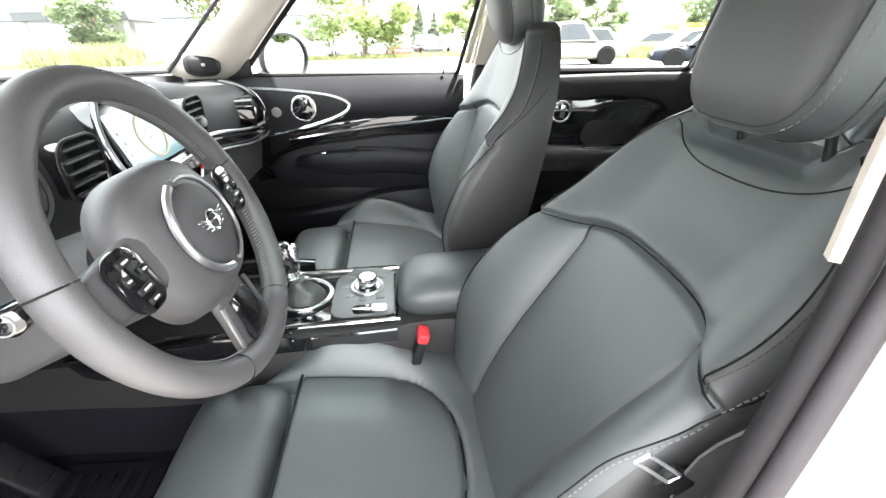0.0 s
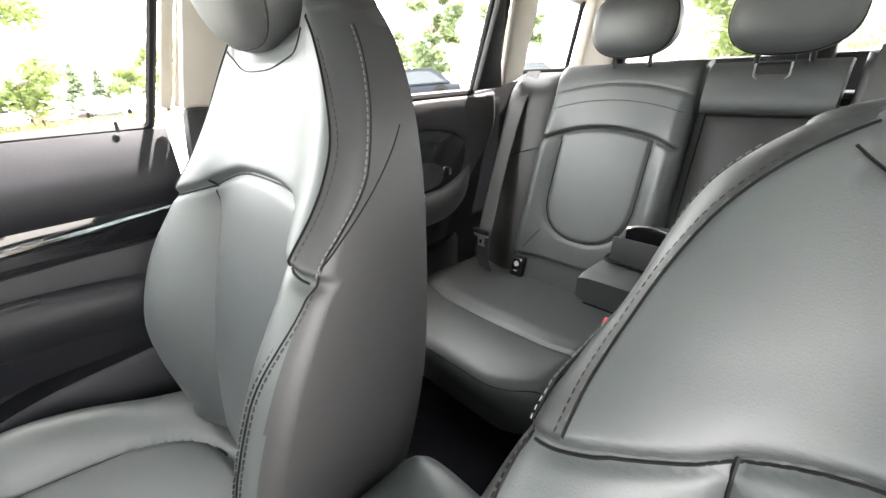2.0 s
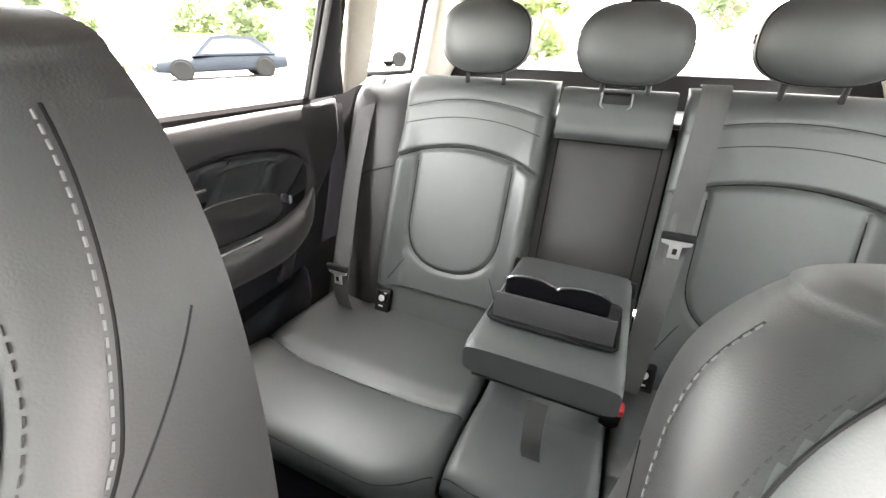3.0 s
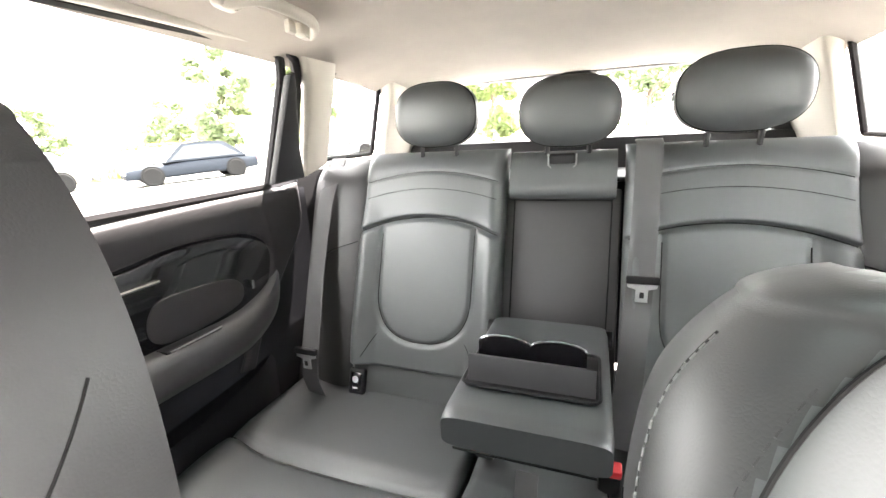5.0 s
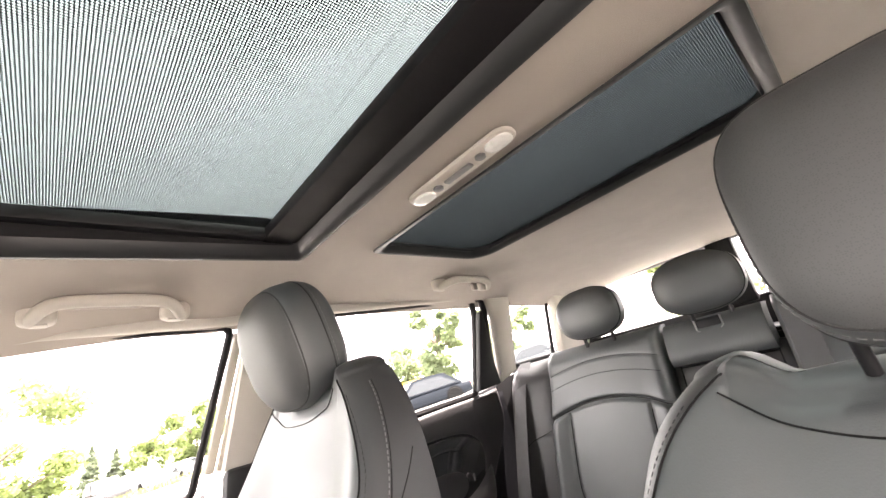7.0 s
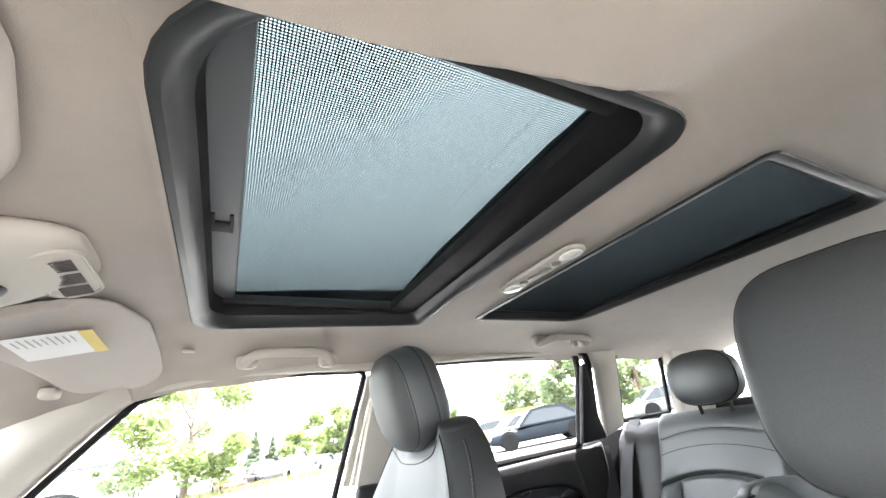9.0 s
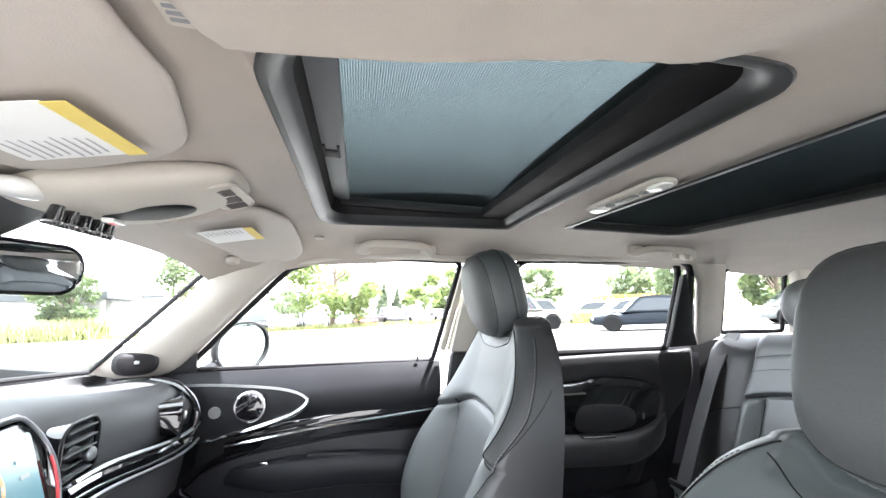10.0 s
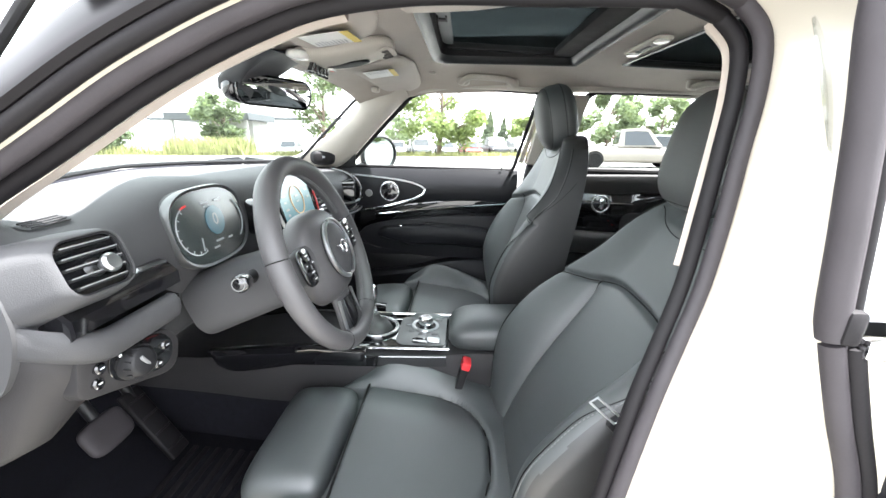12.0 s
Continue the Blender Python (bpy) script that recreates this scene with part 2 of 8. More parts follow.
def lathe(profile, c, axis, seg=32, bm=None, up=None):
    """Turns (radius, height) pairs round an axis through c."""
    ax = Vector(axis).normalized()
    ref = Vector((0, 0, 1)) if abs(ax.z) < 0.9 else Vector((1, 0, 0))
    u = ax.cross(ref).normalized()
    v = ax.cross(u)
    rings = [[Vector(c) + ax * h + u * (r * math.cos(a)) + v * (r * math.sin(a)) for a in (2 * math.pi * i / seg for i in range(seg))] for r, h in profile]
    return loft(rings, bm=bm)


def torus(c, axis, R, r, seg=48, n=10, bm=None, rz=None):
    ax = Vector(axis).normalized()
    ref = Vector((0, 0, 1)) if abs(ax.z) < 0.9 else Vector((1, 0, 0))
    u = ax.cross(ref).normalized()
    v = ax.cross(u)
    rz = rz or r
    rings = []
    for i in range(seg):
        a = 2 * math.pi * i / seg
        d = u * math.cos(a) + v * math.sin(a)
        rings.append([Vector(c) + d * (R + r * math.cos(b)) + ax * (rz * math.sin(b)) for b in (2 * math.pi * j / n for j in range(n))])
    return loft(rings, loop=True, bm=bm)


def lerp_table(tab, x):
    """Smooth look-up in (x, y) pairs."""
    if x <= tab[0][0]:
        return tab[0][1]
    for (a, ya), (b, yb) in zip(tab, tab[1:]):
        if x <= b:
            t = (x - a) / (b - a)
            t = t * t * (3 - 2 * t) * 0.5 + t * 0.5
            return ya + (yb - ya) * t
    return tab[-1][1]


def round_rect(a, b, r, n=6):
    """Half sizes a, b and corner radius: 2D points."""
    out = []
    for cx, cy, s in ((a - r, b - r, 0), (-a + r, b - r, 1), (-a + r, -b + r, 2), (a - r, -b + r, 3)):
        for i in range(n + 1):
            t = math.pi / 2 * (s + i / n)
            out.append((cx + r * math.cos(t), cy + r * math.sin(t)))
    return out


def round_corners(a, b, radii, n=6):
    """Half sizes a, b and four corner radii, from the corner (+a, +b) round: 2D points."""
    out = []
    for (sx, sy, s), r in zip(((1, 1, 0), (-1, 1, 1), (-1, -1, 2), (1, -1, 3)), radii):
        for i in range(n + 1):
            t = math.pi / 2 * (s + i / n)
            out.append((sx * (a - r) + r * math.cos(t), sy * (b - r) + r * math.sin(t)))
    return out


def stitches(pts, step=0.0065, ln=0.0045, r=0.0007, bm=None, lift=0.0):
    """Short threads along a line."""
    bm = bm or bmesh.new()
    pts = [Vector(p) for p in pts]
    d = 0.0
    nxt = 0.0
    for a, b in zip(pts, pts[1:]):
        L = (b - a).length
        if L < 1e-6:
            continue
        t = (b - a) / L
        while nxt < d + L:
            p = a + t * (nxt - d)
            tube([p, p + t * ln], r, seg=4, bm=bm)
            nxt += step
        d += L
    return bm
# ---------------- the car's shell ----------------
SILL = ((-0.42, 0.925), (-0.25, 0.935), (0.43, 0.968), (1.24, 1.014), (1.40, 1.03))


def side_y(z):
    """Half width of the cabin at height z, at the glass."""
    return 0.70 if z <= 0.97 else 0.70 - (z - 0.97) * 0.135 / 0.295


def on_side(x, z, s, out=0.0):
    return Vector((x, s * (side_y(z) + out), z))


def roof_z(x, y):
    z = lerp_table(((-0.30, 1.235), (-0.12, 1.268), (0.10, 1.315), (0.35, 1.335), (0.60, 1.332), (1.0, 1.334), (1.4, 1.334), (1.9, 1.318)), x)
    a = min(abs(y) / 0.57, 1.05)
    z -= (0.072 - 0.020 * min(1, max(0, (x - 0.45) / 0.2))) * a ** 4.5 * (1.0 if x > 0.0 else 0.75)
    if y < -0.30:  # padded lobe beside the sunroof
        k = min(1, max(0, (x - 0.07) / 0.05)) * min(1, max(0, (0.50 - x) / 0.10))
        q = min(1, max(0, (-0.311 - 0.4 * max(0, x - 0.22) ** 2 - y) / 0.014))
        deep = 0.035 - 0.012 * min(1, max(0, (x - 0.22) / 0.2))
        z -= deep * (k * k * (3 - 2 * k)) * (q * q * (3 - 2 * q)) * max(0, 1 - max(0, (-y - 0.40) / 0.18))
    return z


ROOF1 = (0.118, 0.534, -0.318, 0.345)
ROOF2 = (0.672, 0.980, -0.318, 0.298)


def axis_lines(a, b, step, stops):
    v = sorted(set([a, b, *stops]))
    out = []
    for p, q in zip(v, v[1:]):
        n = max(1, round((q - p) / step))
        out += [p + (q - p) * i / n for i in range(n)]
    return out + [b]


def headliner():
    xs = axis_lines(-0.26, 1.93, 0.014, (ROOF1[0], ROOF1[1], ROOF2[0], ROOF2[1]))
    ys = axis_lines(-0.58, 0.58, 0.010, (-0.345, -0.341, -0.337, -0.333, -0.329, -0.325, -0.3215, -0.3145, -0.311, ROOF1[2], ROOF1[3], ROOF2[2], ROOF2[3]))
    bm = bmesh.new()

    def front(x, y):  # the windscreen edge bows forward in the middle
        return x if x > -0.02 else x + (0.24 * y * y) * min(1, (-0.02 - x) / 0.2)

    for up in (0.0, 0.018):
        vs = [[bm.verts.new((front(x, y), y, roof_z(x, y) + up)) for y in ys] for x in xs]
        for i in range(len(xs) - 1):
            for j in range(len(ys) - 1):
                cx, cy = (xs[i] + xs[i + 1]) / 2, (ys[j] + ys[j + 1]) / 2
                if any(h[0] < cx < h[1] and h[2] < cy < h[3] for h in (ROOF1, ROOF2)):
                    continue
                bm.faces.new((vs[i][j], vs[i + 1][j], vs[i + 1][j + 1], vs[i][j + 1]))
    return bm


ceil = solo("ceiling", headliner(), CLOTH, "beige knitted cloth headliner with two sunroof openings", "headliner", "structure")


def skin_z(x, y):
    return lerp_table(((-0.30, 1.29), (0.1, 1.385), (0.5, 1.41), (1.2, 1.41), (2.05, 1.37)), x) - 0.09 * (abs(y) / 0.66) ** 3


def roof_panel():
    """Outer black roof skin with the glass openings."""
    xs = axis_lines(-0.30, 2.05, 0.06, (0.13, 0.515, 0.64, 1.18))
    ys = axis_lines(-0.66, 0.66, 0.04, (-0.36, 0.36, -0.44, 0.44))
    bm = bmesh.new()
    holes = ((0.13, 0.515, -0.36, 0.36), (0.64, 1.18, -0.44, 0.44))
    z = skin_z
    for up in (0.0, 0.012):
        vs = [[bm.verts.new((x + 0.42 * y * y * max(0, (0.10 - x) / 0.40), y, z(x, y) + up)) for y in ys] for x in xs]
        for i in range(len(xs) - 1):
            for j in range(len(ys) - 1):
                cx, cy = (xs[i] + xs[i + 1]) / 2, (ys[j] + ys[j + 1]) / 2
                if any(h[0] < cx < h[1] and h[2] < cy < h[3] for h in holes):
                    continue
                bm.faces.new((vs[i][j], vs[i + 1][j], vs[i + 1][j + 1], vs[i][j + 1]))
    return bm


solo("roof", roof_panel(), ROOFPAINT, "gloss black outer roof skin of the car", "roof", "structure")


def sunroof(name, box, label, pull):
    x0, x1, y0, y1 = box
    cx, cy, a, b = (x0 + x1) / 2, (y0 + y1) / 2, (x1 - x0) / 2, (y1 - y0) / 2
    t = thing(name, label, "sunroof", (cx, cy, 1.33))
    ring = round_corners(a, b, (0.016, 0.055, 0.105, 0.045) if pull else (0.055, 0.014, 0.014, 0.035), 8)
    square = round_rect(a, b, 0.008, 8)
    rings = []
    walls = ((-0.017, 0.030), (-0.018, 0.046), (0.012, 0.048)) if pull else ((-0.014, 0.0145), (-0.012, 0.015), (0.012, 0.0155))
    for off, dz in ((0.011, -0.001), (0.009, -0.0035), (0.002, -0.004), (-0.007, 0.002), (-0.014, 0.014)) + walls:
        r = []
        for px, py in ring:
            x, y = cx + px * (a + off) / a, cy + py * (b + off) / b
            base = roof_z(min(max(x, x0), x1), max(min(y, 0.345), -0.30 if pull else -0.345))
            r.append(Vector((x, y, base + dz)))
        rings.append(r)
    fill = []
    for pts, off in ((square, 0.016), (ring, 0.010)):
        fill.append([Vector((cx + px * (a + off) / a, cy + py * (b + off) / b, roof_z(min(max(cx + px, x0), x1), max(min(cy + py, 0.345), -0.30 if pull else -0.345)) - 0.0008)) for px, py in pts])
    part("corner_cloth", loft(fill, caps=False), CLOTH, t, "beige cloth round the corners")
    part("frame", loft([rings[i] for i in range(4, 8)], caps=False), RUBBER, t, "black inner sunroof frame")
    part("bezel", loft(rings[:5], caps=False), BEZELGREY, t, "dark grey trim ring")
    # rails round the inside
    zt = 1.358 if pull else 1.334
    edge, wide, tall = (0.022, 0.022, 0.018) if pull else (0.006, 0.018, 0.006)
    part("side_rail", rbox((cx, y1 - edge, zt + (-0.004 if pull else 0.006)), (x1 - x0 - 0.01, wide, tall), 0.0025), BLACKPL, t)
    part("side_rail", rbox((cx, y0 + edge, zt + (-0.004 if pull else 0.006)), (x1 - x0 - 0.01, wide, tall), 0.0025), BLACKPL, t)
    part("rear_rail", rbox((x1 - (0.036 if pull else 0.008), cy, zt + (-0.004 if pull else 0.006)), (0.066 if pull else 0.014, y1 - y0 - 0.02, tall + 0.002), 0.003), RUBBER, t)
    fx = x0 + 0.012
    if pull:
        bar = part("pull_bar", rbox((x0 + 0.032, cy, zt + 0.002), (0.036, y1 - y0 - 0.03, 0.010), 0.004), SHADEBAR, t, "dark grey shade pull bar")
        part("latch", rbox((x0 + 0.030, 0.038, zt - 0.0035), (0.024, 0.026, 0.004), 0.001), RUBBER, bar, "black recessed latch")
        part("latch_lip", tube([(x0 + 0.020, 0.006, zt - 0.004), (x0 + 0.020, 0.050, zt - 0.004), (x0 + 0.040, 0.050, zt - 0.004), (x0 + 0.040, 0.006, zt - 0.004)], 0.0022, 6), RUBBER, bar)
        fx = x0 + 0.048
    for dz in (0.0, 0.00014, 0.00028, 0.00042, 0.00056):
        bm = bmesh.new()
        bm.faces.new([bm.verts.new(p) for p in ((fx, y0 - 0.012, zt + 0.010 + dz), (x1 + 0.012, y0 - 0.012, zt + 0.010 + dz), (x1 + 0.012, y1 + 0.012, zt + 0.010 + dz), (fx, y1 + 0.012, zt + 0.010 + dz))])
        part("shade_cloth", bm, SHADE, t, "perforated grey roller shade cloth")
    return t


BEZELGREY = mat("dark_grey_sunroof_bezel", (0.020, 0.021, 0.022), 0.42, var=0.1, vscale=12)
SATINGREY = mat("grey_satin_trim", (0.20, 0.20, 0.20), 0.45, var=0.1, vscale=12)
SHADEBAR = mat("dark_grey_shade_bar", (0.10, 0.105, 0.11), 0.6, grain=0.2, scale=700, var=0.08)
sunroof("sunroof", ROOF1, "front sunroof opening with closed perforated shade", True)
sunroof("sunroof", ROOF2, "rear sunroof opening with closed perforated shade", False)
for hx0, hx1, hy in ((0.12, 0.525, 0.37), (0.63, 1.19, 0.45)):
    rows = [[Vector((hx0 + (hx1 - hx0) * i / 8, -hy + 2 * hy * j / 24, skin_z(hx0 + (hx1 - hx0) * i / 8, -hy + 2 * hy * j / 24) + 0.013)) for j in range(25)] for i in range(9)]
    g = solo("window_roof", loft(rows, caps=False, closed=False), TINT if hx0 < 0.3 else TINT_DARK, "tinted sunroof glass pane", "window", "structure")


# pillars and window openings of one side
def side_plate(pts, s, inset, depth, bev=0.006):
    return plate([on_side(x, z, s, inset) for x, z in pts], Vector((0, -s * depth, 0)), bev)


WIN_FRONT = ((-0.258, 0.938), (-0.122, 1.085), (0.012, 1.222), (0.10, 1.252), (0.20, 1.262), (0.470, 1.266), (0.482, 1.255), (0.434, 0.970))
WIN_REAR = ((0.62, 0.985), (0.655, 1.262), (0.68, 1.280), (1.15, 1.302), (1.198, 1.292), (1.218, 1.25), (1.250, 1.018))
WIN_QUARTER = ((1.450, 1.075), (1.385, 1.282), (1.40, 1.296), (1.61, 1.304), (1.63, 1.29), (1.715, 1.085))


def outline(pts, s, out=0.0, n=6):
    return [on_side(p.x, p.y, s, out) for p in dense2(pts, n)]


def dense2(pts, n):
    """A closed 2D outline with its corners a little rounded."""
    out = []
    m = len(pts)
    for i in range(m):
        a, b, c = (Vector((*pts[(i + k) % m], 0)) for k in (-1, 0, 1))
        r = min(0.012, (a - b).length / 3, (c - b).length / 3)
        p, q = b + (a - b).normalized() * r, b + (c - b).normalized() * r
        for k in range(4):
            t = k / 3
            out.append((p * (1 - t) ** 2 + b * 2 * t * (1 - t) + q * t * t).to_2d())
    return out


def window(name, pts, s, label, glass, bar=0.011):
    t = thing(name, label, "window", on_side(pts[0][0], pts[0][1], s), kind="structure")
    line = outline(pts, s, 0.012)
    part("seal", tube(line, bar, 8, closed=True), RUBBER, t, "black rubber window seal")
    pane = plate(outline(pts, s, 0.012), Vector((0, s * 0.004, 0)), 0.0)
    p = part("pane", pane, glass, t, "clear glass pane")
    p.visible_shadow = False
    return t


def pillars(s, tag):
    # windscreen pillar: from the glass edge to the door's window edge
    a = [(-0.47, 0.615, 0.955), (-0.40, 0.600, 0.985), (-0.28, 0.59, 1.07), (-0.20, 0.583, 1.16), (-0.165, 0.575, 1.225), (-0.14, 0.54, 1.262)]
    b = [(-0.30, 0.700, 0.930), (-0.258, 0.700, 0.955), (-0.136, 0.655, 1.085), (-0.028, 0.605, 1.195), (0.04, 0.585, 1.237), (0.10, 0.570, 1.264)]
    deep = 0.05
    if s < 0:
        b = [(-0.345, 0.618, 0.905), (-0.285, 0.600, 0.978), (-0.18, 0.588, 1.054), (-0.075, 0.574, 1.128), (0.0, 0.566, 1.170), (0.075, 0.560, 1.205)]
        deep = 0.008
    la, lb = spline(a, 5), spline(b, 5)
    rings = []
    for p, q in zip(la, lb):
        mid = (p + q) / 2 + Vector((0.0, -0.020, -0.012))
        row = [p, p * 0.7 + mid * 0.3 + Vector((0, -0.008, 0)), mid, q * 0.7 + mid * 0.3 + Vector((0.003, -0.010, 0)), q + Vector((0, -0.004, 0)), q + Vector((0, deep, 0)), p + Vector((-0.03 if s > 0 else -0.01, deep + 0.01 if s > 0 else 0.012, 0))]
        rings.append([Vector((v.x, s * v.y, v.z)) for v in row])
    solo("trim_pillar_" + tag, loft(rings), TRIM, "beige plastic windscreen pillar trim", "pillar", "structure", sharp=50)
    # sail corner ahead of the side window
    if s > 0:
        solo("trim_sail_" + tag, side_plate(((-0.33, 0.925), (-0.222, 0.938), (-0.222, 0.990), (-0.232, 0.985), (-0.262, 0.955)), s, 0.004, 0.012, 0.002), BLACKPL, "black mirror sail corner", "trim", "structure")
    # centre pillar
    e0 = 0.0 if s > 0 else 0.055
    up = [(0.478 + e0, 1.0), (0.622, 1.0), (0.645, 1.10), (0.652, 1.262), (0.505 + e0, 1.265)]
    solo("trim_centre_" + tag, side_plate(up, s, -0.002, 0.03, 0.010), TRIM, "beige upper centre pillar trim", "pillar", "structure")
    solo("trim_centre_low_" + tag, side_plate([(0.42 + 2.5 * e0, 0.32), (0.66, 0.32), (0.632, 1.004), (0.476 + e0, 1.003)], s, -0.02, 0.035, 0.012), BLACKPL, "black lower centre pillar trim", "pillar", "structure")
    for dx, wd in ((0.000, 0.010), (0.020, 0.008)) if s > 0 else ():
        solo("trim_door_frame_" + tag, tube([on_side(0.460 + dx, 1.005, s, 0.002), on_side(0.4962 + dx, 1.252, s, 0.002)], wd, 8, ry=0.006), PAINT, "cream painted door frame strip", "door frame", "structure")
    # rear door's black post and the pillar behind it
    solo("trim_post_" + tag, side_plate([(1.236, 1.02), (1.345, 1.03), (1.30, 1.10), (1.222, 1.262), (1.208, 1.255)], s, 0.0, 0.022, 0.006), BLACKPL, "black post at the rear of the door window", "trim", "structure")
    solo("trim_quarter_" + tag, side_plate([(1.345, 1.03), (1.425, 1.060), (1.362, 1.27), (1.350, 1.30), (1.235, 1.295), (1.275, 1.24)], s, 0.004, 0.03, 0.010), TRIM, "beige rear pillar trim", "pillar", "structure")
    solo("trim_tail_" + tag, side_plate([(1.70, 1.06), (1.95, 1.06), (1.95, 1.32), (1.60, 1.315), (1.64, 1.27), (1.73, 1.08)], s, 0.004, 0.04, 0.010), TRIM, "beige tail pillar trim", "pillar", "structure")
    # rails over the windows, under the headliner's edge
    rail = [on_side(x, z, s, 0.004) for x, z in ((0.02, 1.248), (0.2, 1.276), (0.48, 1.284), (0.66, 1.294), (1.2, 1.315), (1.6, 1.318), (1.93, 1.31))]
    solo("trim_rail_" + tag, tube(spline(rail, 5), 0.020, 10), TRIM, "beige roof rail trim over the windows", "trim", "structure")
    seal = [on_side(x, z, s, 0.0) for x, z in ((1.315, 1.05), (1.27, 1.20), (1.245, 1.270), (1.205, 1.300), (1.10, 1.302))]
    solo("trim_door_seal_" + tag, tube(spline(seal, 6), 0.011, 8), RUBBER, "black door seal round the rear door", "seal", "structure")


pillars(1, "passenger")
pillars(-1, "driver")
window("window_front_passenger", WIN_FRONT, 1, "passenger door window of clear glass, closed", GLASS, 0.0075)
window("window_rear_passenger", WIN_REAR, 1, "rear passenger door window, closed", GLASS)
window("window_quarter_passenger", WIN_QUARTER, 1, "small fixed quarter window", GLASS, 0.008)
window("window_rear_driver", WIN_REAR, -1, "rear driver side door window, closed", GLASS)
window("window_quarter_driver", WIN_QUARTER, -1, "small fixed quarter window on the driver side", GLASS, 0.008)


# door panels
def sill_z(x):
    return lerp_table(SILL, x)


def door_skin(s, x0, x1, low, belly):
    """Inner skin of a door: swells inward below the sill, hollow behind the arm rest."""
    rings = []
    n = 40
    for i in range(n + 1):
        x = x0 + (x1 - x0) * i / n
        top = sill_z(x)
        row = []
        for z, d in ((0, -0.035), (0.0, -0.012), (0.0, 0.0)):
            row.append(Vector((x, s * (0.70 - d), top + z)))
        for k in range(1, 25):
            z = top - (top - low) * k / 24
            h = top - z
            d = belly(x, h)
            row.append(Vector((x, s * (0.70 - d), z)))
        row.append(Vector((x, s * 0.76, low)))
        row.append(Vector((x, s * 0.76, top - 0.02)))
        rings.append(row)
    return loft(rings)


def bump(v, c, w):
    return math.exp(-((v - c) / w) ** 2)


def belly_front(x, h):
    d = 0.012 * min(1, h / 0.03)
    d += 0.018 * bump(h, 0.09, 0.05)
    d -= 0.020 * bump(h, 0.19, 0.045) * (1 if x > -0.15 else 0.4)
    d -= 0.045 * min(1, max(0, (h - 0.36) / 0.08))
    return d


def front_door(s, name, label):
    door = thing(name, label, "door", (0.1, s * 0.72, 0.35), kind="structure")
    part("skin", door_skin(s, -0.42, 0.455, 0.36, belly_front), DOORPL, door, "charcoal moulded door skin")

    def yy(o):
        return s * (0.70 - o)

    # chrome-edged oval with tweeter and handle ring
    top = [(-0.30, 0.902), (-0.20, 0.908), (-0.10, 0.905), (0.0, 0.897), (0.055, 0.883), (0.078, 0.867)]
    low = [(0.078, 0.867), (0.068, 0.848), (0.03, 0.825), (-0.05, 0.797), (-0.13, 0.775), (-0.215, 0.757)]
    inner = [(x, z) for x, z in top] + [(x, z) for x, z in low[1:]]
    oval = spline([(x, z, 0) for x, z in inner], 5)
    part("oval_inlay", plate([Vector((p.x, yy(0.020), p.y)) for p in oval], (0, s * -0.010, 0), 0.004), DOORPL, door, "dark inlay in a chrome arc")
    part("chrome_arc_top", band([Vector((p.x, yy(0.033), p.y)) for p in spline([(x, z, 0) for x, z in top], 5)], (0, 0, 1), 0.006, 0.006), SATIN, door, "thin chrome upper edge")
    lo = [Vector((p.x, yy(0.034), p.y)) for p in spline([(x, z, 0) for x, z in low], 6)]
    rad = [0.004 + 0.005 * math.sin(math.pi * min(1, (i + 3) / len(lo))) for i in range(len(lo))]
    part("chrome_arc", tube(lo, rad, 8), CHROME, door, "polished chrome lower edge")
    ring = part("handle_ring", torus((-0.070, yy(0.036), 0.852), (0, 1, 0), 0.037, 0.0055, 40, 10), CHROME, door, "chrome ring round the door handle")
    part("handle_cup", lathe(((0.0355, 0.002), (0.034, -0.012), (0.010, -0.016), (0.001, -0.016)), (-0.070, yy(0.036), 0.852), (0, s, 0)), PIANO, ring, "gloss black cup")
    part("handle_lever", rbox((-0.064, yy(0.040), 0.852), (0.024, 0.008, 0.052), 0.004), CHROME, ring, "chrome release lever")
    part("tweeter", lathe(((0.001, 0.004), (0.013, 0.003), (0.0155, 0.0), (0.0155, -0.006)), (-0.158, yy(0.031), 0.836), (0, -s, 0)), SATINGREY, door, "small grey tweeter grille")
    # gloss band with a bright strip
    bandpts = [(-0.13, 0.742), (0.0, 0.765), (0.15, 0.789), (0.30, 0.810), (0.45, 0.832)]
    line = spline([(x, z, 0) for x, z in bandpts], 6)
    rings = []
    for i, p in enumerate(line):
        w = 0.030 + 0.020 * i / len(line)
        rings.append([Vector((p.x, yy(0.004), p.y + w)), Vector((p.x, yy(0.018), p.y + w * 0.75)), Vector((p.x, yy(0.020), p.y + 0.008)), Vector((p.x, yy(0.016), p.y - 0.012)), Vector((p.x, yy(-0.005), p.y - 0.014))])
    trim = part("gloss_trim", loft(rings), PIANO, door, "gloss black decor strip")
    part("bright_line", tube([Vector((p.x, yy(0.0195), p.y + 0.004)) for p in line], [0.0015 + 0.0035 * math.sin(math.pi * (i + 1) / (len(line) + 2)) ** 0.5 for i in range(len(line))], 6), CHROME, trim, "chrome line")
    # gloss field, flat black plate for the hollow's shade, pad and arm rest
    fld = [(-0.270, 0.750), (-0.13, 0.778), (0.0, 0.802), (0.2, 0.833), (0.452, 0.866), (0.452, 0.79), (0.2, 0.775), (0.0, 0.742), (-0.10, 0.716), (-0.165, 0.690), (-0.205, 0.650), (-0.195, 0.606), (-0.25, 0.595), (-0.285, 0.66)]
    part("gloss_field", plate([Vector((x, yy(0.010), z)) for x, z in fld], (0, s * -0.006, 0), 0.002), PIANO, door, "gloss black field under the chrome arc")
